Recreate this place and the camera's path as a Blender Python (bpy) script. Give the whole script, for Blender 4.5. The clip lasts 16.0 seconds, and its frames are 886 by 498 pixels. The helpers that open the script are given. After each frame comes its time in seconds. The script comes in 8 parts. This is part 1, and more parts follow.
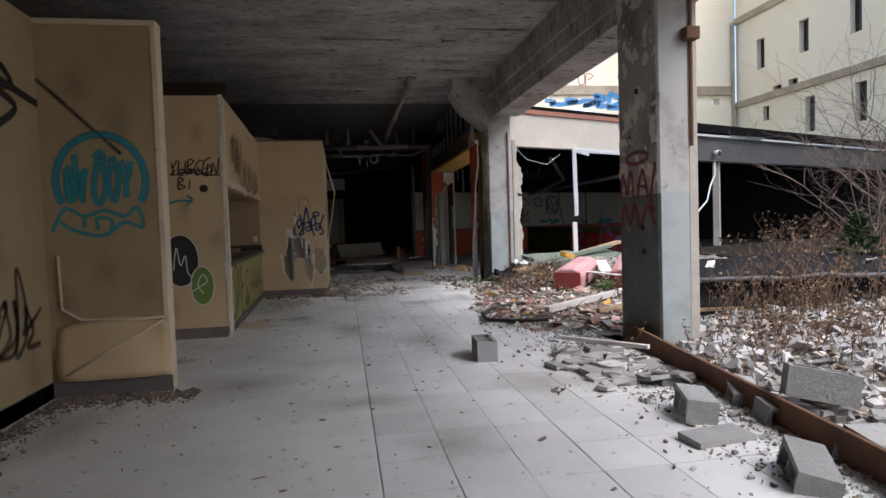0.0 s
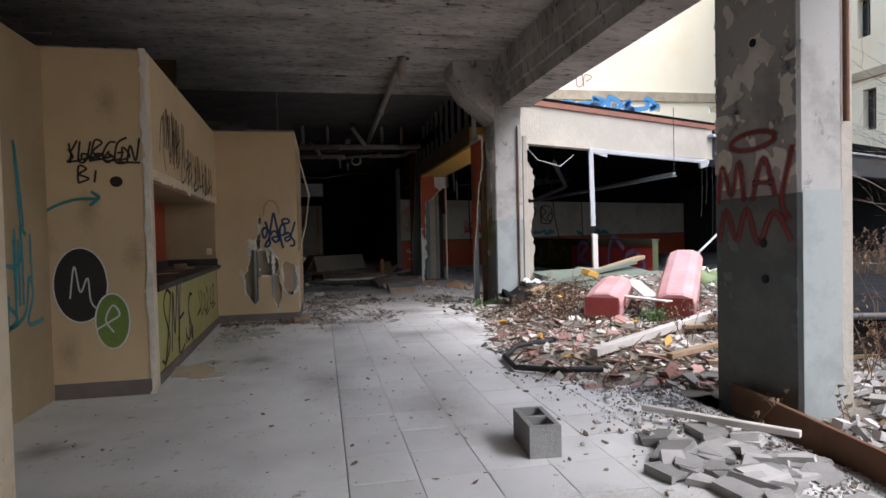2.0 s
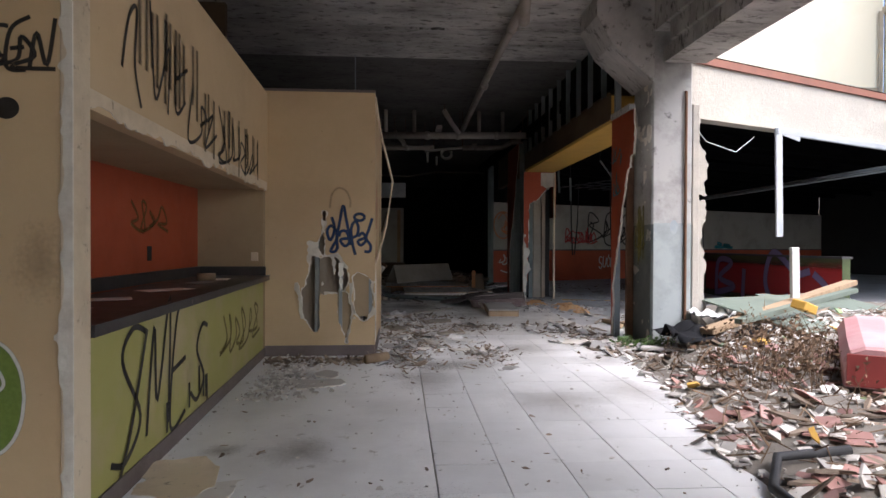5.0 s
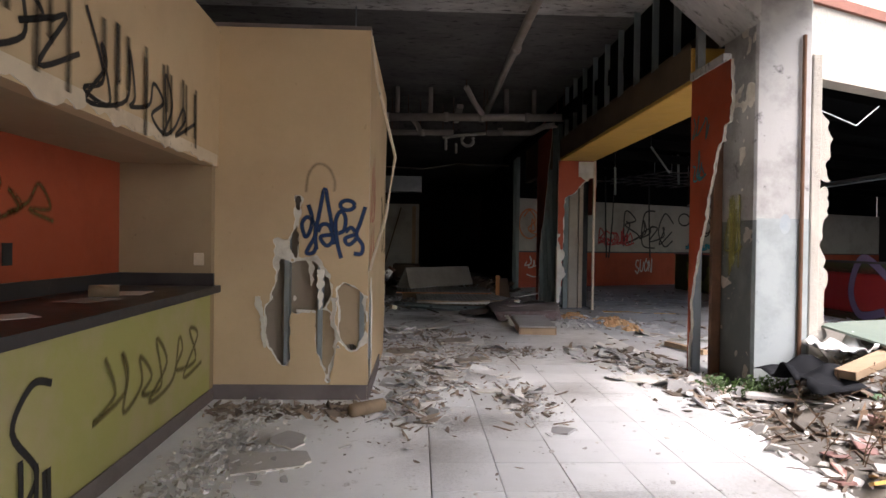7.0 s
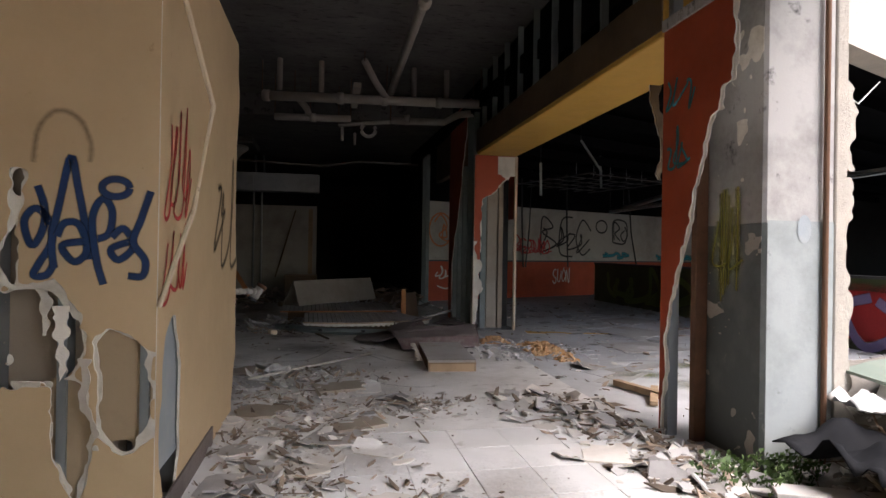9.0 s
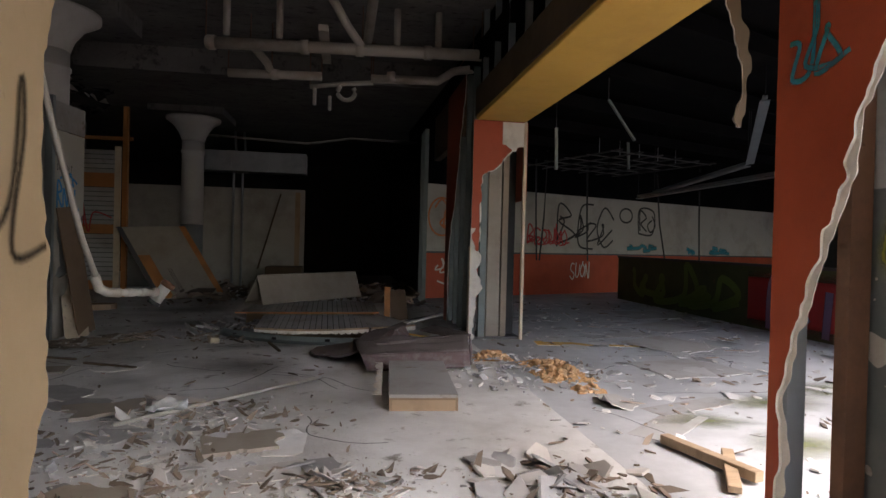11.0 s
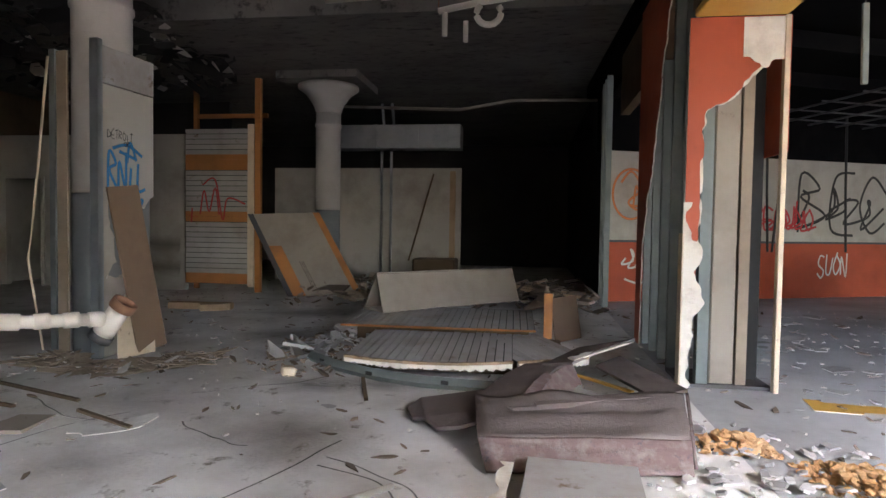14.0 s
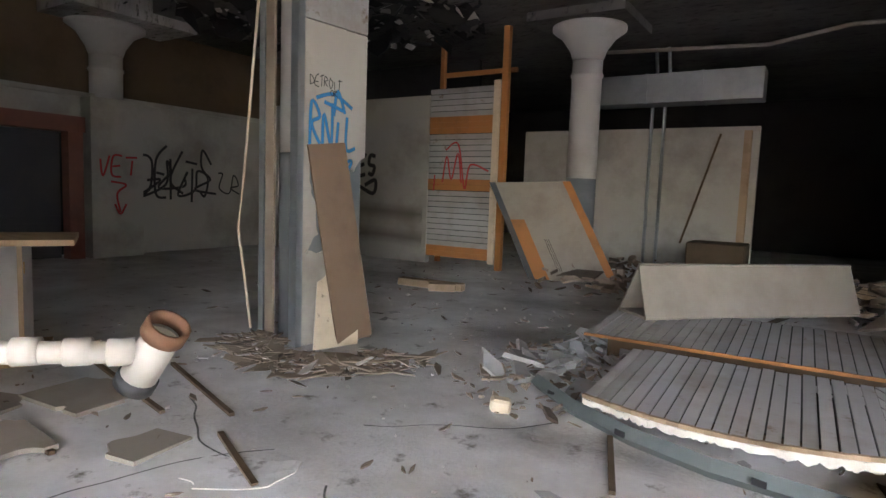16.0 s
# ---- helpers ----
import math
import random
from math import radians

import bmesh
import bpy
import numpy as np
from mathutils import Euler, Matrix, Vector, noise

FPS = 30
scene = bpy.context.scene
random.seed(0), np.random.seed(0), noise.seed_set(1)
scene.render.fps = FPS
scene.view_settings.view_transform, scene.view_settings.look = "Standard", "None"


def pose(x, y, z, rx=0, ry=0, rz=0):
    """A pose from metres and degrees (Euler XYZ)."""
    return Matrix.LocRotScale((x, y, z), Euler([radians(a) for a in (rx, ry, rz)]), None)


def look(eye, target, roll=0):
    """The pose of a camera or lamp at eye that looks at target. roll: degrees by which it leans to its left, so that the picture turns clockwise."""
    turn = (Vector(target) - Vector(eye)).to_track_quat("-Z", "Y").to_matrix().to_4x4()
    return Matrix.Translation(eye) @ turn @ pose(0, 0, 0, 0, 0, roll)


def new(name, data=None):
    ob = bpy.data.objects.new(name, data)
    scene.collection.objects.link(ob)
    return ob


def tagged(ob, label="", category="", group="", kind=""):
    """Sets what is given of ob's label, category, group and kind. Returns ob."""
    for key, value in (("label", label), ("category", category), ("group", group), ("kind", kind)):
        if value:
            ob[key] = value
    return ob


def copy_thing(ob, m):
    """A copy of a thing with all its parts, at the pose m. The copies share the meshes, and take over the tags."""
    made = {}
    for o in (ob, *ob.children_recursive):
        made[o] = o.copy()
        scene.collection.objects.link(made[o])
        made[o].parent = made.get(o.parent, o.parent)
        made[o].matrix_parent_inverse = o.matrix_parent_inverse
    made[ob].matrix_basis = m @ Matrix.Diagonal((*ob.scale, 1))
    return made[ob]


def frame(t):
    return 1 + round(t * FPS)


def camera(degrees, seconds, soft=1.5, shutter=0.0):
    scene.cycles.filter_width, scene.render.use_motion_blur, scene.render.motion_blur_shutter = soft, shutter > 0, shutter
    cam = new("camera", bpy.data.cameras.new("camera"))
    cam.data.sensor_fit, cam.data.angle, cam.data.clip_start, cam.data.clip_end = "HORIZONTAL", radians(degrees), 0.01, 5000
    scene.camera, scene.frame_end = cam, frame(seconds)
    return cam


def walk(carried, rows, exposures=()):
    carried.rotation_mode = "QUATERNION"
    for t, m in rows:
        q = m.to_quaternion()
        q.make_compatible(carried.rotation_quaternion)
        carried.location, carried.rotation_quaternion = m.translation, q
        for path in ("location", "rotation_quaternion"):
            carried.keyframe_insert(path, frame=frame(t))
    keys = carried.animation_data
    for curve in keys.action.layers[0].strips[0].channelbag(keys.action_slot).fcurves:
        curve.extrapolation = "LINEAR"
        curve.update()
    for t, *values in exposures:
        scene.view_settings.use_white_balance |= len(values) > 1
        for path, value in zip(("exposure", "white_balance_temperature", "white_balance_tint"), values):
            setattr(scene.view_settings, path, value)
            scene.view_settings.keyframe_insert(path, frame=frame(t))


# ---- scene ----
cam = camera(73.3, 16.0)
METRES, EYE, TILT, LEAN, TURN = 15.86, 1.3, 0.0, 0.0, -9.4
ROWS = [
    (0.0, 0.0, 0.0, 0.0, -0.08, -2.38, 1.87),
    (0.5, -0.0058, 0.0328, -0.0011, -0.7, -2.2, 1.82),
    (1.0, -0.0089, 0.0656, -0.0003, -1.22, -2.0, 1.69),
    (1.5, -0.0103, 0.1008, 0.0005, -1.76, -1.79, 1.53),
    (2.0, -0.0193, 0.1328, 0.0014, -2.06, -1.48, 1.37),
    (2.5, -0.0225, 0.1659, 0.0005, -2.4, -1.16, 1.07),
    (3.0, -0.0301, 0.1969, 0.0004, -2.35, -0.87, 0.85),
    (3.5, -0.0368, 0.2253, 0.0013, -1.0, -0.58, 0.8),
    (4.0, -0.0426, 0.2576, 0.0013, 0.43, -0.59, 0.46),
    (4.5, -0.0514, 0.2866, -0.0009, 3.64, -0.53, 0.35),
    (7.0, -0.0693, 0.4414, -0.001, 7.1, -0.56, -0.82),
    (7.5, -0.0702, 0.4727, -0.0008, 4.66, -0.25, -0.76),
    (8.0, -0.0677, 0.5066, 0.0018, 1.0, 0.03, -0.98),
    (8.5, -0.0688, 0.5375, 0.0016, -1.49, 0.28, -0.93),
    (11.0, -0.0415, 0.6942, -0.0003, 0.17, -0.62, -1.43),
    (11.5, -0.0331, 0.7237, -0.0012, 1.8, -0.77, -1.51),
    (12.0, -0.028, 0.7538, -0.0001, 3.64, -0.87, -1.39),
    (12.5, -0.0293, 0.7843, 0.0008, 7.14, -0.95, -1.01),
    (13.0, -0.0296, 0.8167, 0.0002, 8.83, -1.05, -1.16),
    (13.5, -0.0365, 0.847, -0.0016, 12.47, -1.51, -1.07),
    (14.0, -0.0442, 0.8748, -0.0015, 17.64, -2.15, -0.86),
    (14.5, -0.0545, 0.9038, -0.0008, 22.8, -2.84, -1.09),
    (15.0, -0.0676, 0.9293, -0.0023, 27.98, -3.79, -1.48),
    (15.5, -0.0767, 0.955, -0.0029, 33.48, -4.74, -1.48),
    (16.0, -0.0913, 0.9754, -0.0021, 42.16, -5.44, -2.05),
]
walk(cam, [(t, pose(0, 0, EYE, TILT, LEAN, TURN) @ pose(METRES * x, METRES * y, METRES * z, 90 + pitch, roll, yaw)) for t, x, y, z, yaw, pitch, roll in ROWS],
     [(0.0, 1.0, 6300, 14), (3.5, 1.45, 6300, 15), (4.7, 1.6, 6300, 16), (7.0, 2.05, 6600, 17), (8.7, 1.95, 6650, 17), (11.0, 2.5, 6700, 17), (13.0, 3.6, 6650, 17), (14.5, 4.55, 6550, 16), (16.0, 5.0, 6500, 16)])

# ---- world, sun, exposure ----
world = bpy.data.worlds.new("sky")
scene.world = world
world.use_nodes = True
wn = world.node_tree.nodes
sky = wn.new("ShaderNodeTexSky")
sky.sky_type = "NISHITA"
sky.sun_disc = False
sky.sun_elevation = radians(52)
sky.sun_rotation = radians(132)
sky.air_density, sky.dust_density, sky.ozone_density = 1.0, 2.0, 1.0
hsv = wn.new("ShaderNodeHueSaturation")
hsv.inputs["Saturation"].default_value = 0.95
world.node_tree.links.new(sky.outputs["Color"], hsv.inputs["Color"])
world.node_tree.links.new(hsv.outputs["Color"], wn["Background"].inputs["Color"])
wn["Background"].inputs["Strength"].default_value = 0.15
sun_data = bpy.data.lights.new("sun", "SUN")
sun_data.energy, sun_data.angle, sun_data.color = 3.0, radians(72), (1.0, 0.99, 0.97)
sun = new("sun", sun_data)
sun.matrix_world = look((25, -12, 38), (5, 8, 0))

# ---- materials ----
def material(name, base, rough=0.8, second=None, third=None, grain=6.0, blotch=0.8, amount=0.5, bump=0.25, metal=0.0, speck=0.0, stretch=(1, 1, 1), random_tint=0.0, spec=0.4):
    """A worn surface: base colour, blotches of a second colour, small flecks of a third, grain in the relief."""
    m = bpy.data.materials.new(name)
    m.use_nodes = True
    n, l = m.node_tree.nodes, m.node_tree.links
    b = n["Principled BSDF"]
    b.inputs["Metallic"].default_value = metal
    b.inputs["Specular IOR Level"].default_value = spec
    tc = n.new("ShaderNodeTexCoord")
    geo = n.new("ShaderNodeNewGeometry")
    mp = n.new("ShaderNodeMapping")
    mp.inputs["Scale"].default_value = stretch
    l.new(geo.outputs["Position"], mp.inputs["Vector"])
    second = second or tuple(c * 0.6 for c in base)
    third = third or tuple(c * 0.45 for c in base)
    big = n.new("ShaderNodeTexNoise")
    big.inputs["Scale"].default_value, big.inputs["Detail"].default_value, big.inputs["Roughness"].default_value = blotch, 8, 0.65
    l.new(mp.outputs["Vector"], big.inputs["Vector"])
    r1 = n.new("ShaderNodeValToRGB")
    r1.color_ramp.elements[0].position, r1.color_ramp.elements[1].position = 0.62 - 0.3 * amount, 0.72
    l.new(big.outputs["Fac"], r1.inputs["Fac"])
    mix = n.new("ShaderNodeMix"); mix.data_type = "RGBA"
    mix.inputs["A"].default_value, mix.inputs["B"].default_value = (*base, 1), (*second, 1)
    l.new(r1.outputs["Color"], mix.inputs["Factor"])
    fine = n.new("ShaderNodeTexNoise")
    fine.inputs["Scale"].default_value, fine.inputs["Detail"].default_value, fine.inputs["Roughness"].default_value = grain, 10, 0.7
    l.new(mp.outputs["Vector"], fine.inputs["Vector"])
    r2 = n.new("ShaderNodeValToRGB")
    r2.color_ramp.elements[0].position, r2.color_ramp.elements[1].position = 0.68 - 0.15 * speck, 0.75 - 0.1 * speck
    l.new(fine.outputs["Fac"], r2.inputs["Fac"])
    mix2 = n.new("ShaderNodeMix"); mix2.data_type = "RGBA"
    l.new(mix.outputs["Result"], mix2.inputs["A"])
    mix2.inputs["B"].default_value = (*third, 1)
    l.new(r2.outputs["Color"], mix2.inputs["Factor"])
    out = mix2.outputs["Result"]
    if random_tint:
        info = n.new("ShaderNodeObjectInfo")
        isl = n.new("ShaderNodeMath"); isl.operation = "ADD"
        l.new(info.outputs["Random"], isl.inputs[0]); l.new(geo.outputs["Random Per Island"], isl.inputs[1])
        fr = n.new("ShaderNodeMath"); fr.operation = "FRACT"
        l.new(isl.outputs[0], fr.inputs[0])
        mr = n.new("ShaderNodeMapRange")
        mr.inputs["To Min"].default_value, mr.inputs["To Max"].default_value = 1 - random_tint, 1 + random_tint * 0.5
        l.new(fr.outputs[0], mr.inputs["Value"])
        hs = n.new("ShaderNodeHueSaturation")
        l.new(out, hs.inputs["Color"]); l.new(mr.outputs["Result"], hs.inputs["Value"])
        out = hs.outputs["Color"]
    l.new(out, b.inputs["Base Color"])
    rr = n.new("ShaderNodeMapRange")
    rr.inputs["To Min"].default_value, rr.inputs["To Max"].default_value = max(0.05, rough - 0.15), min(1, rough + 0.15)
    l.new(fine.outputs["Fac"], rr.inputs["Value"]); l.new(rr.outputs["Result"], b.inputs["Roughness"])
    bp = n.new("ShaderNodeBump")
    bp.inputs["Strength"].default_value, bp.inputs["Distance"].default_value = bump, 0.02
    l.new(fine.outputs["Fac"], bp.inputs["Height"]); l.new(bp.outputs["Normal"], b.inputs["Normal"])
    return m


M = {}
def mat(key, *a, **k):
    M[key] = material(key, *a, **k)

# One tan paint in two tones: this one lightened for the brighter walls
mat("lit_tan", (0.60, 0.445, 0.265), 0.7, (0.51, 0.37, 0.215), (0.42, 0.29, 0.16), grain=14, blotch=0.9, bump=0.1, speck=0.2, amount=0.7)
# The same tan darkened for the dimmer left walls, partition and niche
mat("shaded_tan", (0.39, 0.295, 0.175), 0.7, (0.31, 0.225, 0.13), (0.22, 0.155, 0.09), grain=14, blotch=1.0, bump=0.1, speck=0.25, amount=0.8)
mat("white_paint", (0.42, 0.395, 0.345), 0.8, (0.27, 0.24, 0.2), (0.16, 0.14, 0.11), grain=9, blotch=0.9, bump=0.1)
mat("orange_paint", (0.40, 0.075, 0.03), 0.6, (0.3, 0.055, 0.022), (0.16, 0.04, 0.02), grain=9, blotch=1.2, bump=0.08)
mat("green_paint", (0.36, 0.34, 0.11), 0.6, (0.42, 0.34, 0.2), (0.25, 0.22, 0.08), grain=8, blotch=1.6, bump=0.08)
mat("yellow_paint", (0.62, 0.36, 0.07), 0.6, (0.52, 0.3, 0.06), (0.28, 0.16, 0.05), grain=5, blotch=1.5, bump=0.08)
mat("concrete", (0.52, 0.50, 0.47), 0.9, (0.2, 0.19, 0.175), (0.06, 0.055, 0.05), grain=5.5, blotch=0.9, bump=0.9, speck=0.95, amount=0.9, stretch=(1, 2.2, 1))
mat("column_paint", (0.40, 0.39, 0.37), 0.7, (0.17, 0.16, 0.15), (0.05, 0.05, 0.05), grain=3.5, blotch=1.6, bump=0.3, speck=0.5)
mat("floor_concrete", (0.82, 0.82, 0.81), 0.75, (0.62, 0.61, 0.60), (0.38, 0.35, 0.31), grain=6, blotch=0.8, bump=0.3, speck=0.5, amount=0.7)
mat("tile", (0.80, 0.80, 0.80), 0.55, (0.60, 0.60, 0.585), (0.42, 0.41, 0.38), grain=5, blotch=0.7, bump=0.1, random_tint=0.10, speck=0.45, amount=0.8)
mat("base_vinyl", (0.16, 0.13, 0.12), 0.6, grain=12, blotch=2)
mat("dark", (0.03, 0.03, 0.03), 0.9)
mat("ground", (0.19, 0.17, 0.145), 0.95, (0.28, 0.26, 0.23), (0.1, 0.08, 0.06), grain=7, blotch=1.3, bump=1.0, speck=0.5)
mat("stucco", (0.9, 0.81, 0.62), 0.9, (0.84, 0.72, 0.5), (0.5, 0.42, 0.3), grain=6, blotch=0.25, bump=0.3)
mat("plaster", (0.4, 0.37, 0.32), 0.9, (0.5, 0.45, 0.38), (0.3, 0.26, 0.22), grain=18, blotch=1.5, bump=0.8, speck=0.3)
mat("steel", (0.32, 0.35, 0.36), 0.45, (0.24, 0.27, 0.28), (0.2, 0.12, 0.07), grain=6, blotch=2, bump=0.1, metal=0.7)
mat("dark_steel", (0.07, 0.07, 0.075), 0.6, (0.1, 0.09, 0.08), grain=8, bump=0.15)

mat("grout", (0.52, 0.51, 0.49), 0.9, grain=10, blotch=2)
mat("bead", (0.66, 0.55, 0.4), 0.6, (0.5, 0.4, 0.28), (0.25, 0.2, 0.15), grain=16, blotch=3, bump=0.2, speck=0.5)
mat("gypsum", (0.72, 0.68, 0.6), 0.95, (0.5, 0.45, 0.38), grain=20, blotch=4, bump=0.4)
mat("raw_board", (0.3, 0.24, 0.18), 0.9, (0.2, 0.16, 0.12), grain=9, blotch=1.5, bump=0.15)
mat("brown_board", (0.12, 0.08, 0.045), 0.85, (0.07, 0.05, 0.03), grain=7, blotch=1.2, bump=0.15)
mat("band_paint", (0.10, 0.115, 0.11), 0.5, (0.17, 0.18, 0.17), (0.33, 0.33, 0.3), grain=4, blotch=2.2, bump=0.3, speck=0.35)
mat("rust", (0.16, 0.08, 0.045), 0.8, (0.09, 0.05, 0.03), grain=12, blotch=4, bump=0.3)
mat("rust_paint", (0.24, 0.1, 0.07), 0.7, (0.17, 0.08, 0.06), grain=6, blotch=2)
mat("flash", (0.5, 0.52, 0.54), 0.5, (0.4, 0.42, 0.44), grain=5, blotch=1, metal=0.3)
mat("roofing", (0.06, 0.055, 0.05), 0.9, (0.09, 0.08, 0.07), grain=6)
mat("stucco_dirty", (0.5, 0.42, 0.3), 0.9, (0.3, 0.24, 0.17), (0.18, 0.14, 0.1), grain=3, blotch=0.9, bump=0.2, speck=0.6, amount=1.0)
mat("window_dark", (0.02, 0.02, 0.022), 0.25)
mat("pony_paint", (0.10, 0.13, 0.05), 0.7, (0.05, 0.06, 0.03), (0.2, 0.13, 0.07), grain=3, blotch=0.9, speck=0.4, amount=1.0)
mat("black_top", (0.035, 0.033, 0.034), 0.45, (0.06, 0.055, 0.05), (0.2, 0.18, 0.15), grain=8, blotch=2, bump=0.1, speck=0.35)
mat("cinder", (0.36, 0.36, 0.35), 0.95, (0.28, 0.28, 0.27), (0.18, 0.18, 0.17), grain=30, blotch=3, bump=0.8, speck=0.4, random_tint=0.25)
mat("pink_vinyl", (0.50, 0.25, 0.25), 0.55, (0.56, 0.36, 0.36), (0.35, 0.12, 0.1), grain=4, blotch=2, bump=0.15)
mat("red_vinyl", (0.3, 0.05, 0.045), 0.5, (0.22, 0.04, 0.035), grain=5, blotch=2, bump=0.15)
mat("wood", (0.38, 0.27, 0.17), 0.8, (0.26, 0.18, 0.11), (0.14, 0.1, 0.06), grain=8, blotch=2, bump=0.3, stretch=(1, 6, 1), random_tint=0.35)
mat("orange_wood", (0.42, 0.17, 0.05), 0.6, (0.27, 0.12, 0.045), (0.24, 0.1, 0.03), grain=6, blotch=2, bump=0.15)
mat("white_wood", (0.62, 0.59, 0.56), 0.7, (0.5, 0.47, 0.44), (0.3, 0.27, 0.24), grain=7, blotch=2, bump=0.2, random_tint=0.2)
mat("chip_white", (0.62, 0.59, 0.55), 0.9, (0.5, 0.47, 0.43), grain=14, blotch=3, bump=0.3, random_tint=0.45)
mat("chip_grey", (0.46, 0.45, 0.44), 0.95, (0.34, 0.33, 0.32), grain=14, blotch=3, bump=0.4, random_tint=0.5)
mat("chip_brown", (0.27, 0.21, 0.16), 0.9, (0.16, 0.12, 0.09), grain=14, blotch=3, bump=0.3, random_tint=0.6)
mat("chip_red", (0.42, 0.23, 0.2), 0.8, (0.5, 0.34, 0.31), grain=10, blotch=3, bump=0.3, random_tint=0.4)
mat("chip_green", (0.2, 0.26, 0.12), 0.8, (0.1, 0.24, 0.2), grain=10, blotch=3, random_tint=0.5)
mat("straw", (0.18, 0.115, 0.07), 0.9, (0.12, 0.075, 0.045), grain=10, blotch=4, random_tint=0.5)
mat("leaf", (0.07, 0.13, 0.03), 0.6, (0.06, 0.11, 0.03), grain=10, blotch=4, random_tint=0.5)
mat("bark", (0.2, 0.15, 0.12), 0.9, (0.13, 0.1, 0.08), grain=12, blotch=4, bump=0.4)
# Black sheeting, taken down further for the shadow in the pit
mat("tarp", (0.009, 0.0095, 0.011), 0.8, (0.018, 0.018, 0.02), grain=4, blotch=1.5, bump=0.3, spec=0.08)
mat("green_board", (0.13, 0.16, 0.13), 0.7, (0.18, 0.2, 0.16), grain=6, blotch=1.5)
mat("slat_grey", (0.40, 0.39, 0.375), 0.7, (0.29, 0.25, 0.21), (0.2, 0.14, 0.09), grain=6, blotch=1.8, bump=0.2, speck=0.5, random_tint=0.15)
mat("beige_board", (0.31, 0.27, 0.22), 0.8, (0.24, 0.2, 0.16), (0.17, 0.14, 0.11), grain=6, blotch=1.5, bump=0.1)
mat("carpet", (0.15, 0.125, 0.118), 1.0, (0.2, 0.17, 0.16), (0.4, 0.37, 0.34), grain=40, blotch=2, bump=0.6, speck=0.3, spec=0.1)
mat("carpet_pattern", (0.17, 0.12, 0.115), 1.0, (0.25, 0.22, 0.21), (0.1, 0.09, 0.1), grain=18, blotch=14, bump=0.5, speck=0.7, spec=0.1)
mat("insulation", (0.56, 0.33, 0.16), 1.0, (0.55, 0.4, 0.25), (0.32, 0.18, 0.08), grain=22, blotch=6, bump=1.0, speck=0.3, spec=0.1)
mat("pvc", (0.43, 0.4, 0.35), 0.45, (0.55, 0.5, 0.42), (0.35, 0.28, 0.2), grain=7, blotch=3, bump=0.08)
mat("old_pipe", (0.34, 0.3, 0.26), 0.7, (0.25, 0.2, 0.16), (0.14, 0.1, 0.07), grain=8, blotch=2, bump=0.2)
mat("round_column", (0.5, 0.48, 0.45), 0.8, (0.4, 0.37, 0.33), (0.22, 0.19, 0.16), grain=8, blotch=1.2, bump=0.25)
mat("round_band", (0.14, 0.155, 0.16), 0.6, (0.2, 0.21, 0.21), (0.35, 0.34, 0.32), grain=7, blotch=2, bump=0.2)
mat("masonite", (0.2, 0.135, 0.09), 0.8, (0.15, 0.1, 0.07), (0.1, 0.07, 0.05), grain=12, blotch=1.5, bump=0.1)
mat("galvanised", (0.42, 0.44, 0.45), 0.4, (0.34, 0.36, 0.37), grain=8, blotch=3, metal=0.8)
mat("rubber", (0.03, 0.03, 0.032), 0.6, grain=9)
mat("cloth_white", (0.6, 0.6, 0.58), 0.9, (0.5, 0.5, 0.48), grain=9, blotch=3)


# The ceiling concrete again, with the gloom of the deep hall in its colour
mat("shaded_concrete", (0.16, 0.15, 0.14), 0.95, (0.09, 0.085, 0.08), (0.035, 0.03, 0.03), grain=5.5, blotch=0.9, bump=0.9, speck=0.9, amount=0.9, stretch=(1, 2.2, 1))
mat("floor_dirty", (0.76, 0.755, 0.74), 0.85, (0.44, 0.42, 0.39), (0.2, 0.18, 0.15), grain=4.5, blotch=1.0, bump=0.5, speck=0.65, amount=0.85)
mat("kraft", (0.38, 0.285, 0.18), 0.9, (0.27, 0.2, 0.13), grain=9, blotch=3, bump=0.15)
# Wall colour with the darkness of the far room built in
mat("shade_black", (0.045, 0.042, 0.04), 0.95, (0.03, 0.028, 0.026), (0.08, 0.07, 0.06), grain=6, blotch=1.2, bump=0.3)
# Earth coloured as dark as the shadow that lies over the bed
mat("shadow_soil", (0.022, 0.018, 0.013), 1.0, (0.014, 0.013, 0.009), (0.05, 0.04, 0.025), grain=9, blotch=2, bump=0.8, speck=0.4, spec=0.1)
# Stands for the unlit space under the wing roof, shade put into colour
mat("void_black", (0.006, 0.006, 0.0065), 0.95, (0.010, 0.0095, 0.009), grain=6, blotch=1.5, spec=0.02)
mat("old_steel", (0.17, 0.195, 0.185), 0.6, (0.11, 0.13, 0.125), (0.2, 0.13, 0.08), grain=6, blotch=2, bump=0.1, metal=0.2)
# Lower band paint in a lighter tone, for column fronts that catch the light
mat("lit_band", (0.33, 0.36, 0.355), 0.6, (0.22, 0.25, 0.24), (0.16, 0.18, 0.17), grain=5, blotch=2.2, bump=0.25, speck=0.35)
mat("wing_vinyl", (0.5, 0.51, 0.52), 0.6, (0.3, 0.3, 0.3), (0.16, 0.15, 0.13), grain=4, blotch=0.8, bump=0.15, speck=0.4, amount=0.8)

mat("round_patch", (0.3, 0.34, 0.36), 0.7, (0.36, 0.38, 0.38), grain=12, blotch=6)


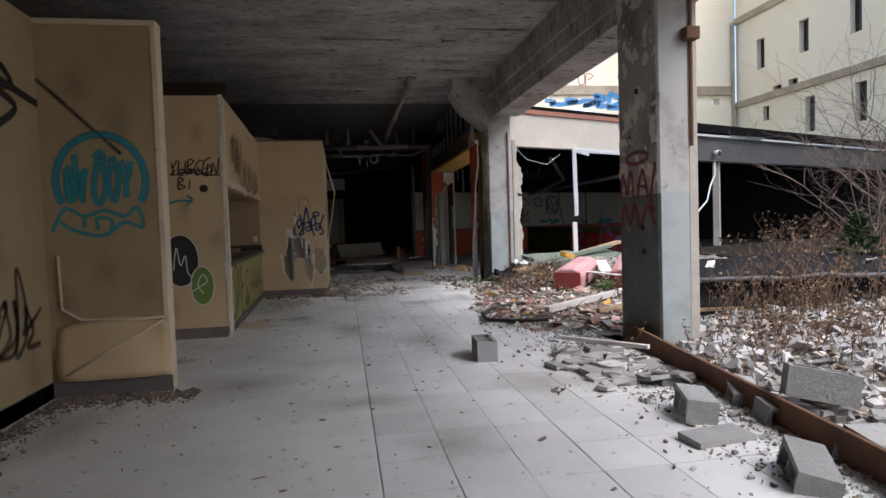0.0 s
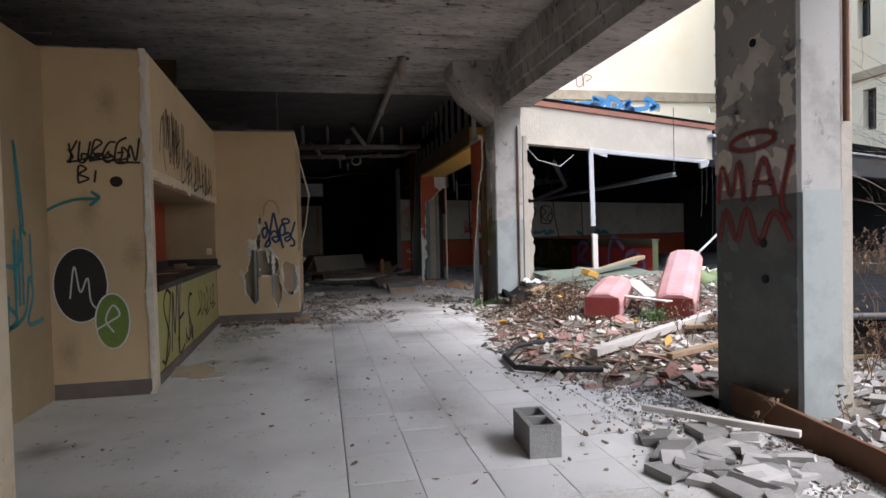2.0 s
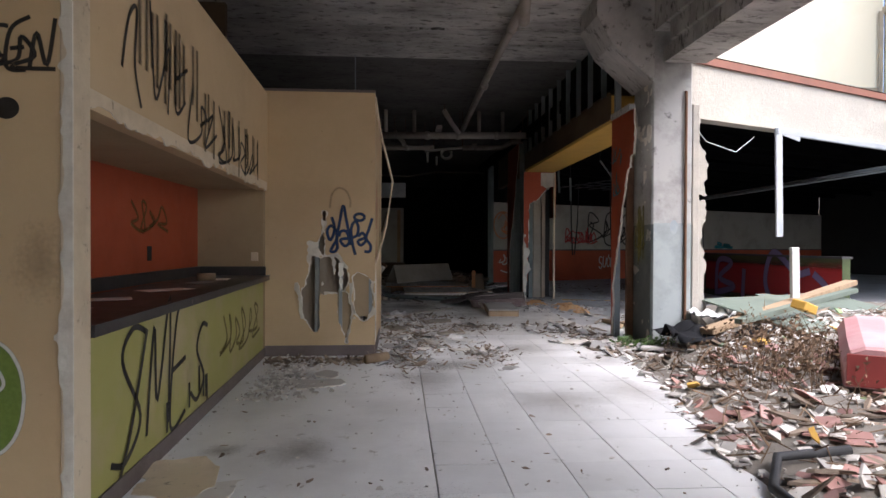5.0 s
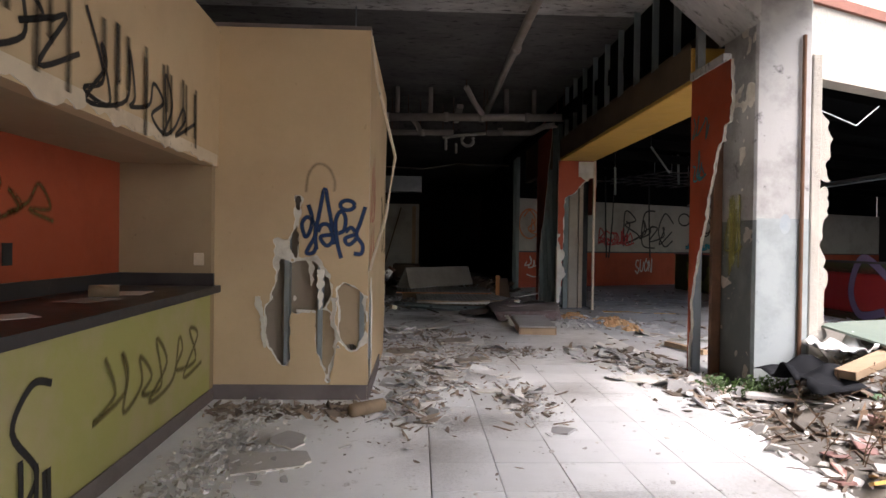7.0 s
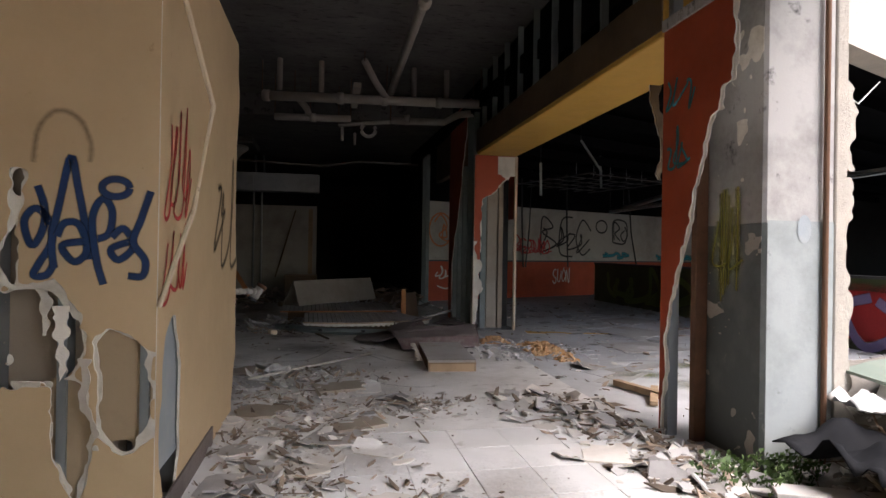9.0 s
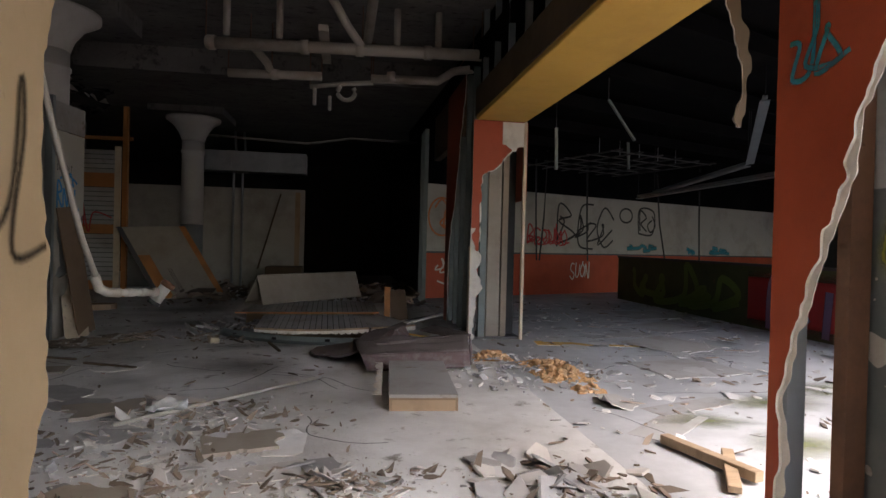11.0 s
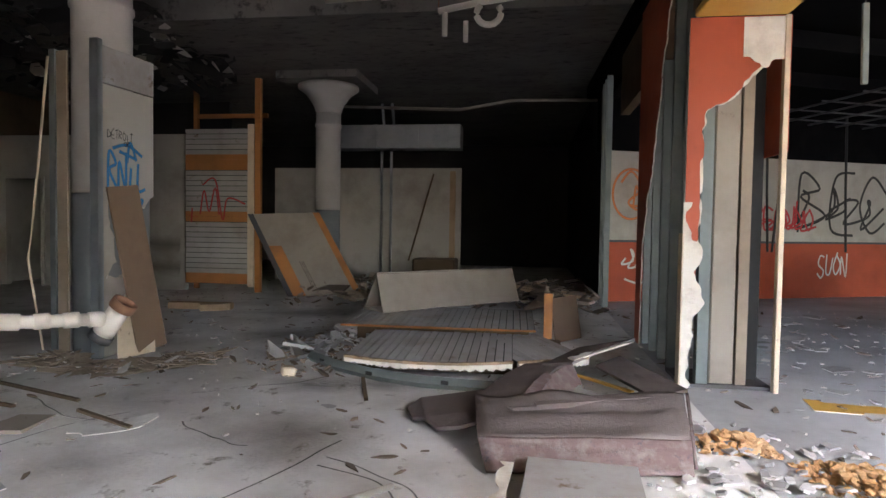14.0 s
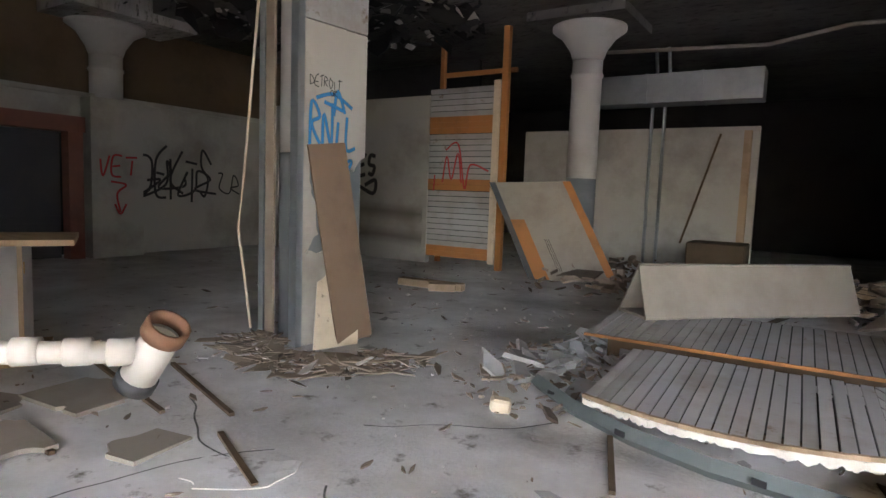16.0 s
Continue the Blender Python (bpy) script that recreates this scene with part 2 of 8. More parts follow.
def spray(key, colour, soft=0.35, body=0.95):
    """Sprayed paint: solid along the middle of the stroke, thinning out to its sides."""
    m = bpy.data.materials.new(key)
    m.use_nodes = True
    n, l = m.node_tree.nodes, m.node_tree.links
    b = n["Principled BSDF"]
    b.inputs["Base Color"].default_value = (*colour, 1)
    b.inputs["Roughness"].default_value = 0.6
    uv = n.new("ShaderNodeTexCoord")
    sep = n.new("ShaderNodeSeparateXYZ")
    l.new(uv.outputs["UV"], sep.inputs["Vector"])
    r = n.new("ShaderNodeMapRange")
    r.inputs["From Min"].default_value, r.inputs["From Max"].default_value = 0.0, max(0.02, soft)
    r.inputs["To Max"].default_value = body
    l.new(sep.outputs["Y"], r.inputs["Value"])
    grain_tex = n.new("ShaderNodeTexNoise")
    grain_tex.inputs["Scale"].default_value = 60
    geo = n.new("ShaderNodeNewGeometry")
    l.new(geo.outputs["Position"], grain_tex.inputs["Vector"])
    mul = n.new("ShaderNodeMath"); mul.operation = "MULTIPLY_ADD"
    l.new(grain_tex.outputs["Fac"], mul.inputs[0]); mul.inputs[1].default_value = 0.35
    l.new(r.outputs["Result"], mul.inputs[2])
    sub = n.new("ShaderNodeMath"); sub.operation = "SUBTRACT"; sub.use_clamp = True
    l.new(mul.outputs[0], sub.inputs[0]); sub.inputs[1].default_value = 0.18
    l.new(sub.outputs[0], b.inputs["Alpha"])
    M[key] = m

spray("spray_black", (0.02, 0.018, 0.018))
spray("spray_soft_black", (0.03, 0.026, 0.022), 0.9, 0.75)
spray("spray_blue", (0.008, 0.038, 0.12))
spray("spray_cyan", (0.02, 0.26, 0.32), 0.5, 0.85)
spray("spray_bright_blue", (0.02, 0.22, 0.5))
spray("spray_red", (0.45, 0.03, 0.03), 0.4)
spray("spray_dull_red", (0.28, 0.035, 0.035), 0.7, 0.8)
spray("spray_white", (0.65, 0.65, 0.62))
spray("spray_green", (0.16, 0.24, 0.05), 0.1)
spray("spray_olive", (0.16, 0.12, 0.03), 0.8, 0.7)
spray("spray_yellow", (0.5, 0.42, 0.05), 0.7, 0.75)
spray("spray_orange", (0.6, 0.18, 0.05), 0.4)
spray("spray_purple", (0.25, 0.2, 0.35), 0.3)
spray("stain", (0.12, 0.09, 0.06), 1.0, 0.45)
spray("dust_stain", (0.2, 0.16, 0.12), 1.0, 0.3)
spray("floor_moss", (0.16, 0.17, 0.06), 1.0, 0.75)
spray("crack_line", (0.05, 0.045, 0.04), 0.5, 0.7)
spray("spray_moss", (0.3, 0.28, 0.06), 1.0, 0.7)


# ---- building helpers ----
def mesh_object(name, bm, material_key, parent=None, smooth=False):
    me = bpy.data.meshes.new(name)
    bmesh.ops.recalc_face_normals(bm, faces=bm.faces)
    bm.to_mesh(me)
    bm.free()
    if smooth:
        for p in me.polygons:
            p.use_smooth = True
    me.materials.append(M[material_key])
    ob = new(name, me)
    if parent:
        ob.parent = parent
    return ob


def part(name, bm, material_key, parent, label="", smooth=False):
    ob = mesh_object(name, bm, material_key, parent, smooth)
    return tagged(ob, label) if label else ob


def thing(name, bm, material_key, label, category, group="", kind="", smooth=False):
    return tagged(mesh_object(name, bm, material_key, None, smooth), label, category, group, kind)


def empty(name, label, category, group="", at=(0, 0, 0)):
    ob = new(name)
    ob.empty_display_size = 0.1
    ob.location = at
    return tagged(ob, label, category, group)


def add_box(bm, x0, x1, y0, y1, z0, z1, m=None, bevel=0.0):
    start = len(bm.verts)
    vs = [bm.verts.new((x, y, z)) for x in (x0, x1) for y in (y0, y1) for z in (z0, z1)]
    fs = [bm.faces.new([vs[i] for i in f]) for f in ((0, 1, 3, 2), (4, 6, 7, 5), (0, 4, 5, 1), (2, 3, 7, 6), (0, 2, 6, 4), (1, 5, 7, 3))]
    if m is not None:
        bmesh.ops.transform(bm, matrix=m, verts=vs)
    if bevel:
        bmesh.ops.bevel(bm, geom=list({e for f in fs for e in f.edges}), offset=bevel, segments=1, affect="EDGES")
    return bm


def box(x0, x1, y0, y1, z0, z1, m=None, bevel=0.0):
    return add_box(bmesh.new(), x0, x1, y0, y1, z0, z1, m, bevel)


def between(a, b):
    """The pose at a whose x axis points to b, z as upright as may be; and the length."""
    d = Vector(b) - Vector(a)
    x = d.normalized()
    up = Vector((0, 0, 1)) if abs(x.z) < 0.95 else Vector((0, 1, 0))
    y = up.cross(x).normalized()
    z = x.cross(y)
    return Matrix(((x.x, y.x, z.x, a[0]), (x.y, y.y, z.y, a[1]), (x.z, y.z, z.z, a[2]), (0, 0, 0, 1))), d.length


def add_bar(bm, a, b, width, height, bevel=0.0):
    m, n = between(a, b)
    return add_box(bm, 0, n, -width / 2, width / 2, -height / 2, height / 2, m, bevel)


def wall_strip(a, b, z0, z1, thick, bevel=0.0):
    """An upright slab along the plan's line a to b; its thickness lies to the left of that line."""
    m, n = between((a[0], a[1], 0), (b[0], b[1], 0))
    return box(0, n, 0, thick, z0, z1, m, bevel)


def add_tube(bm, pts, r, seg=10, cap=True):
    rings = []
    pts = [Vector(p) for p in pts]
    for i, p in enumerate(pts):
        d = (pts[min(i + 1, len(pts) - 1)] - pts[max(i - 1, 0)]).normalized()
        u = d.cross(Vector((0, 0, 1)))
        u = (u if u.length > 0.05 else d.cross(Vector((1, 0, 0)))).normalized()
        v = d.cross(u)
        rad = r[i] if isinstance(r, (list, tuple)) else r
        rings.append([bm.verts.new(p + rad * (math.cos(k * math.tau / seg) * u + math.sin(k * math.tau / seg) * v)) for k in range(seg)])
    for a, b in zip(rings, rings[1:]):
        for k in range(seg):
            bm.faces.new((a[k], a[(k + 1) % seg], b[(k + 1) % seg], b[k]))
    if cap:
        bm.faces.new(rings[0])
        bm.faces.new(rings[-1])
    return bm


def tube(pts, r, seg=10, cap=True):
    return add_tube(bmesh.new(), pts, r, seg, cap)


def lathe(cx, cy, profile, seg=28):
    """A turned shape about an upright axis; profile: (radius, height)."""
    bm = bmesh.new()
    rings = [[bm.verts.new((cx + r * math.cos(k * math.tau / seg), cy + r * math.sin(k * math.tau / seg), z)) for k in range(seg)] for r, z in profile]
    for a, b in zip(rings, rings[1:]):
        for k in range(seg):
            bm.faces.new((a[k], a[(k + 1) % seg], b[(k + 1) % seg], b[k]))
    bm.faces.new(rings[0])
    bm.faces.new(rings[-1])
    return bm


def structure(name, bm, key, label, category, smooth=False):
    return thing(name, bm, key, label, category, kind="structure", smooth=smooth)

# ---- large structure ----
CEIL = 4.35
U = Vector((0.923, 0.384, 0))       # the right wing is turned against the hall
N = Vector((-0.384, 0.923, 0))
def wing(s, d):
    """Plan place s metres along the wing's front and d metres behind it."""
    p = Vector((3.72, 12.75, 0)) + s * U + d * N
    return (p.x, p.y)


def prism(points, z0, z1):
    bm = bmesh.new()
    lo = [bm.verts.new((x, y, z0)) for x, y in points]
    hi = [bm.verts.new((x, y, z1)) for x, y in points]
    bm.faces.new(lo)
    bm.faces.new(hi)
    n = len(points)
    for i in range(n):
        bm.faces.new((lo[i], lo[(i + 1) % n], hi[(i + 1) % n], hi[i]))
    return bm


def holed_wall(a, b, z0, z1, thick, holes):
    """A slab along a to b with rectangular openings (s0, s1, z0, z1) right through it."""
    m, n = between((a[0], a[1], 0), (b[0], b[1], 0))
    xs = sorted({0.0, n, *[h[0] for h in holes], *[h[1] for h in holes]})
    zs = sorted({z0, z1, *[h[2] for h in holes], *[h[3] for h in holes]})
    def solid(i, j):
        if not (0 <= i < len(xs) - 1 and 0 <= j < len(zs) - 1):
            return False
        x, z = (xs[i] + xs[i + 1]) / 2, (zs[j] + zs[j + 1]) / 2
        return not any(h[0] < x < h[1] and h[2] < z < h[3] for h in holes)
    bm = bmesh.new()
    def quad(*p):
        bm.faces.new([bm.verts.new(m @ Vector(q)) for q in p])
    for i in range(len(xs) - 1):
        for j in range(len(zs) - 1):
            if not solid(i, j):
                continue
            u0, u1, v0, v1 = xs[i], xs[i + 1], zs[j], zs[j + 1]
            quad((u0, 0, v0), (u1, 0, v0), (u1, 0, v1), (u0, 0, v1))
            quad((u0, thick, v0), (u1, thick, v0), (u1, thick, v1), (u0, thick, v1))
            if not solid(i - 1, j): quad((u0, 0, v0), (u0, thick, v0), (u0, thick, v1), (u0, 0, v1))
            if not solid(i + 1, j): quad((u1, 0, v0), (u1, thick, v0), (u1, thick, v1), (u1, 0, v1))
            if not solid(i, j - 1): quad((u0, 0, v0), (u1, 0, v0), (u1, thick, v0), (u0, thick, v0))
            if not solid(i, j + 1): quad((u0, 0, v1), (u1, 0, v1), (u1, thick, v1), (u0, thick, v1))
    bmesh.ops.remove_doubles(bm, verts=bm.verts, dist=0.0005)
    return bm


def ragged_sheet(m, width, height, cell, keep, thick=0.013, seed=1):
    """A torn sheet in the plane of m (x along, z up, y into the wall): cells that keep(x, z) drops are torn away."""
    rnd = random.Random(seed)
    nx, nz = max(1, round(width / cell)), max(1, round(height / cell))
    on = {(i, j) for i in range(nx) for j in range(nz) if keep((i + 0.5) * width / nx, (j + 0.5) * height / nz)}
    bm = bmesh.new()
    vf, vb = {}, {}
    def vert(i, j, back):
        d = vb if back else vf
        if (i, j) not in d:
            edge = 0 < i < nx and 0 < j < nz and len([1 for a in (-1, 0) for b in (-1, 0) if (i + a, j + b) in on]) < 4
            jx, jz = ((rnd.random() - 0.5) * cell * 0.9, (rnd.random() - 0.5) * cell * 0.9) if edge else (0, 0)
            p = (i * width / nx + jx, 0, j * height / nz + jz)
            vf[i, j] = bm.verts.new(m @ Vector(p))
            vb[i, j] = bm.verts.new(m @ Vector((p[0], thick, p[2])))
        return d[i, j]
    for i, j in sorted(on):
        c = ((i, j), (i + 1, j), (i + 1, j + 1), (i, j + 1))
        bm.faces.new([vert(*p, False) for p in c])
        bm.faces.new([vert(*p, True) for p in reversed(c)])
        for k, nb in enumerate(((i, j - 1), (i + 1, j), (i, j + 1), (i - 1, j))):
            if nb not in on:
                p, q = c[k], c[(k + 1) % 4]
                f = bm.faces.new((vert(*p, False), vert(*p, True), vert(*q, True), vert(*q, False)))
                f.material_index = 1
    rim = {}
    for i, j in on:
        c = ((i, j), (i + 1, j), (i + 1, j + 1), (i, j + 1))
        for k, nb in enumerate(((i, j - 1), (i + 1, j), (i, j + 1), (i - 1, j))):
            if nb not in on:
                rim.setdefault(c[k], []).append(c[(k + 1) % 4])
                rim.setdefault(c[(k + 1) % 4], []).append(c[k])
    for _ in range(2):
        moved = {p: sum((vf[q].co for q in qs), vf[p].co.copy() * len(qs)) / (2 * len(qs)) for p, qs in rim.items() if 0 < p[0] < nx and 0 < p[1] < nz}
        for p, co in moved.items():
            d = co - vf[p].co
            vf[p].co += d
            vb[p].co += d
    return bm


def torn(name, m, width, height, cell, keep, key, parent, label="", thick=0.013, seed=1, edge="gypsum"):
    ob = part(name, ragged_sheet(m, width, height, cell, keep, thick, seed), key, parent, label)
    ob.data.materials.append(M[edge])
    return ob


def facing(x, y, z=0.0, turn=0):
    """A wall plane at (x, y): turn 0 faces -y, 90 faces +x, -90 faces -x."""
    return pose(x, y, z, 0, 0, turn)


def wob(x, z, s=3.0, seed=0.0):
    return noise.noise(Vector((x * s, z * s, seed)))


structure("floor_rear", prism([(-9.6, 13.4), (2.79, 13.4), (2.79, 34), (-9.6, 34)], -0.25, -0.001), "floor_dirty", "stained grey concrete floor of the back room", "floor")
floor = structure("floor", prism([(-9.6, -5), (0.138, -5), (0.138, 13.398), (-9.6, 13.398)], -0.25, 0), "floor_concrete", "dusty grey concrete floor strewn with plaster crumbs", "floor")
structure("floor_tiled", prism([(0.142, -5), (2.79, -5), (2.79, 13.398), (0.142, 13.398)], -0.25, -0.012), "grout", "grey mortar bed under the floor tiles", "floor")
wing_end = [(2.792, 12.45), (3.1, 12.42), wing(0, -0.1), wing(22, -0.1), wing(22, 11.4), (2.792, 24.5)]
structure("floor_wing", prism(wing_end, -0.25, -0.002), "wing_vinyl", "worn grey vinyl floor of the side wing", "floor")
structure("ground", box(-400, 900, -400, 900, -0.6, -0.3), "ground", "grey earth with rubble and dead grass", "ground")

wall_left = structure("wall_left", box(-2.55, -2.35, -5, 5.2, 0, 3.02), "shaded_tan", "tan painted plaster wall, darkened as shaded, with black graffiti", "wall")
wall_partition = structure("wall_partition", box(-2.35, -1.49, 5.2, 5.32, 0, 2.98), "shaded_tan", "tan painted wing wall with peeling vinyl skirt", "wall")
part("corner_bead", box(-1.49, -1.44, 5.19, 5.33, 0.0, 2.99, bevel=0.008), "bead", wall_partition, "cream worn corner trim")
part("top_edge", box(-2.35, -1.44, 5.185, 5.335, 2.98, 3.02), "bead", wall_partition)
wall_recess = structure("wall_recess", box(-2.4, -2.2, 5.32, 7.65, 0, 2.93), "shaded_tan", "tan recessed wall, darkened as shaded, with blue paint drips", "wall")
wall_block = structure("wall_block", box(-2.35, -1.45, 7.65, 7.77, 0, 2.95), "lit_tan", "tan painted end wall with round green graffiti", "wall")
part("corner_bead", box(-1.45, -1.405, 7.64, 7.80, 0.0, 2.96, bevel=0.006), "bead", wall_block, "chipped cream corner bead")
wall_hood = structure("wall_hood", wall_strip((-1.42, 7.80), (-1.56, 11.95), 1.87, 2.97, 0.1), "lit_tan", "tan painted bulkhead with sooty graffiti over the serving counter", "wall")
niche = structure("niche_ceiling", wall_strip((-1.525, 7.80), (-1.665, 11.95), 1.88, 1.92, 0.72), "shaded_tan", "stained soffit board of the serving niche", "ceiling")
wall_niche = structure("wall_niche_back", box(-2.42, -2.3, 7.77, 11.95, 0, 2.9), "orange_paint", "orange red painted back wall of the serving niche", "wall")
structure("wall_niche_end", box(-2.3, -1.585, 11.87, 11.946, 0, 1.88), "shaded_tan", "tan painted end wall of the serving niche", "wall")

# the torn drywall block
torn_wall = tagged(new("wall_torn"), "tan painted drywall with large torn holes and blue graffiti", "wall", kind="structure")
HOLES = ([(0.48, 1.30), (0.60, 1.28), (0.65, 0.72), (0.67, 0.34), (0.58, 0.27), (0.46, 0.43), (0.43, 0.72), (0.51, 0.92)],
         [(0.67, 1.64), (0.70, 1.62), (0.66, 1.15), (0.59, 1.18), (0.65, 1.40)],
         [(0.64, 1.10), (0.82, 1.16), (0.92, 1.03), (0.96, 0.84), (0.90, 0.74), (0.65, 0.69)],
         [(0.83, 0.72), (0.95, 0.72), (0.99, 0.47), (0.93, 0.16), (0.83, 0.43)],
         [(0.99, 0.89), (1.05, 0.94), (1.23, 0.84), (1.23, 0.47), (1.11, 0.39), (1.03, 0.50), (1.02, 0.76)])
def gap(x, z, poly):
    """Distance to the outline, negative inside it."""
    best, inside = 9.0, False
    for (ax, az), (bx, bz) in zip(poly, poly[1:] + poly[:1]):
        dx, dz = bx - ax, bz - az
        k = max(0.0, min(1.0, ((x - ax) * dx + (z - az) * dz) / (dx * dx + dz * dz)))
        best = min(best, math.hypot(x - ax - k * dx, z - az - k * dz))
        if (az > z) != (bz > z) and x < ax + (z - az) / (bz - az) * dx:
            inside = not inside
    return -best if inside else best
def tear(x, z):
    """Below 0 inside the torn holes of the front; x from the block's left end."""
    w = 0.022 * wob(x, z, 9, 3.3) + 0.018 * wob(x, z, 22, 8.1)
    return min(gap(x, z, h) for h in HOLES) + w
torn("drywall_skin", facing(-1.60, 11.95), 1.25, 3.0, 0.016, lambda x, z: z > 1.8 or tear(x, z) > 0.012, "lit_tan", torn_wall, "tan painted drywall skin", seed=5)
torn("paper_layer", facing(-1.60, 11.9635), 1.25, 1.8, 0.016, lambda x, z: 0.3 < x and tear(x, z) + 0.13 * max(0, wob(x, z, 4, 6.6) - 0.08) + 0.012 * wob(x, z, 17, 2.6) > 0.004, "gypsum", torn_wall, "white torn paper layer", thick=0.004, seed=15)
torn("inner_layer", facing(-1.60, 11.985), 1.25, 1.1, 0.03, lambda x, z: x > 0.80 + 0.04 * wob(x, z, 5, 2) and z < 0.78 + 0.3 * (x > 0.97) + 0.1 * wob(x, z, 6, 3) and not (abs(x - 1.1) < 0.06 and z < 0.46), "kraft", torn_wall, "brown paper of the inner board", thick=0.004, seed=25)
LOOSE = [(0.63, 0.70), (0.83, 0.71), (0.83, 0.44), (0.92, 0.16), (0.78, 0.13), (0.62, 0.26)]
torn("loose_panel", pose(-1.60, 11.944, 0.0, 0.8, 0, 0), 1.25, 0.9, 0.016, lambda x, z: gap(x, z, LOOSE) + 0.012 * wob(x, z, 14, 5) < 0, "lit_tan", torn_wall, "loose tan drywall piece standing proud", thick=0.008, seed=26)
for u, low, w, h, rx, rz, seed in ((0.73, 0.92, 0.12, 0.24, -9, 12, 3), (0.95, 0.42, 0.11, 0.42, 9, -20, 4), (0.39, 1.02, 0.13, 0.32, -10, 25, 5), (0.37, 0.36, 0.12, 0.48, 7, -14, 6), (0.80, 0.72, 0.12, 0.34, 8, 15, 7), (0.63, 0.64, 0.2, 0.1, 14, 0, 8)):
    torn("hanging_flap", pose(-1.60 + u, 11.953, low, rx, 3 * (seed % 3 - 1), rz), w, h, 0.014, lambda x, z, w=w, h=h, s=seed: abs(x - w / 2 + 0.3 * w * wob(z, s, 6, 1)) < 0.06 * w + 0.2 * w * z / h + 0.25 * w * wob(x, z, 20, s), "gypsum" if seed != 5 else "lit_tan", torn_wall, "torn paper flap hanging loose", thick=0.004, seed=seed)
def hole_side(x, z):
    w = 0.16 * wob(x, z, 2.5, 9.3) + 0.07 * wob(x, z, 9, 1.1)
    whole = x < 2.3 + 0.8 * w - (0.12 if z < 0.4 else 0.0)
    return whole and ((x - 0.28) / 0.2) ** 2 + ((z - 0.5) / 0.55) ** 2 + 2 * w > 0.9
torn("drywall_side", facing(-0.35, 11.963, 0, 90), 2.6, 3.0, 0.035, hole_side, "lit_tan", torn_wall, "tan painted drywall end with ragged edge", seed=7)
part("inner_board", box(-1.6, -0.5, 12.06, 12.075, 0.0, 2.98), "raw_board", torn_wall, "brown inner face of the rear drywall")
part("inner_board", box(-0.482, -0.470, 12.08, 14.1, 0.0, 2.98), "raw_board", torn_wall)
for x in (-1.58, -1.03, -0.76, -0.42):
    part("stud", box(x, x + 0.04, 11.967, 12.055, 0.0, 2.98), "steel", torn_wall, "galvanised steel stud")
for y in (12.5, 13.0, 13.5, 13.98):
    part("stud", box(-0.465, -0.37, y, y + 0.04, 0.0, 2.98), "steel", torn_wall)
part("top_track", box(-1.6, -0.35, 11.945, 12.07, 3.0, 3.03), "base_vinyl", torn_wall)
part("blue_board", box(-0.40, -0.372, 11.99, 12.47, 0.25, 1.15), "round_patch", torn_wall, "grey blue bare board in the hole")

torn("ragged_bead", facing(-1.47, 7.634), 0.075, 2.96, 0.018, lambda x, z: x > 0.03 + 0.035 * wob(x, z, 4, 3) + 0.025 * wob(x, z, 15, 7), "gypsum", wall_block, "white chipped plaster along the corner", thick=0.008, seed=61)
torn("ragged_lip", facing(-1.415, 7.8, 1.80, 90 + math.degrees(math.atan2(0.14, 4.15))), 4.1, 0.16, 0.02, lambda x, z: z > 0.075 + 0.05 * wob(x, z, 2.5, 3) + 0.03 * wob(x, z, 11, 7), "bead", wall_hood, "chipped lower edge of the bulkhead", thick=0.01, seed=62)

# baseboards
def baseboard(a, b, h=0.13):
    return structure("baseboard", wall_strip(a, b, 0.0, h, -0.012), "base_vinyl", "grey brown vinyl cove base", "baseboard")
baseboard((-2.35, 5.2), (-2.35, -5)).name = "baseboard"
baseboard((-2.34, 5.198), (-1.44, 5.198))
baseboard((-2.19, 7.648), (-1.41, 7.648))
baseboard((-1.75, 11.948), (-0.35, 11.948), 0.12)
baseboard((-0.348, 11.95), (-0.348, 13.3), 0.12)

# concrete frame
slab = bmesh.new()
add_box(slab, -9.6, 3.9, -5, 15.0, CEIL, CEIL + 0.3)
rnd = random.Random(4)
for y in np.arange(-4.4, 14.6, 0.62):
    for x0 in (-9.0, -4.6, -0.9, 0.9, 1.9):
        if rnd.random() < 0.75:
            n = rnd.uniform(0.5, 2.2)
            add_box(slab, x0 + rnd.random(), x0 + n, y, y + rnd.uniform(0.012, 0.03), CEIL - rnd.uniform(0.008, 0.03), CEIL + 0.01)
structure("ceiling", slab, "concrete", "board-marked grey concrete slab with peeling paint", "ceiling")
# Slabs beyond the front hall take the darker concrete to hold the shade
structure("ceiling_middle", box(-9.6, 3.9, 15.0, 21.2, CEIL - 0.003, CEIL + 0.3), "shaded_concrete", "grey concrete slab, darkened for the dim interior", "ceiling")
structure("ceiling_back", box(-9.6, 2.9, 21.2, 34, 3.95, CEIL + 0.3), "shaded_concrete", "stained concrete slab, darkened for the dim back room", "ceiling")
beam = bmesh.new()
add_box(beam, 3.1, 3.72, -5, 12.9, 3.95, CEIL)
add_box(beam, 3.14, 3.80, -5, 12.0, 3.72, 3.952)
add_box(beam, 3.18, 3.72, -5, 12.25, 3.53, 3.722)
structure("beam", beam, "concrete", "stepped grey concrete edge beam with board marks", "beam")
structure("roof_edge", box(3.72, 3.9, -5, 12.6, 4.05, CEIL), "concrete", "concrete roof edge", "beam")

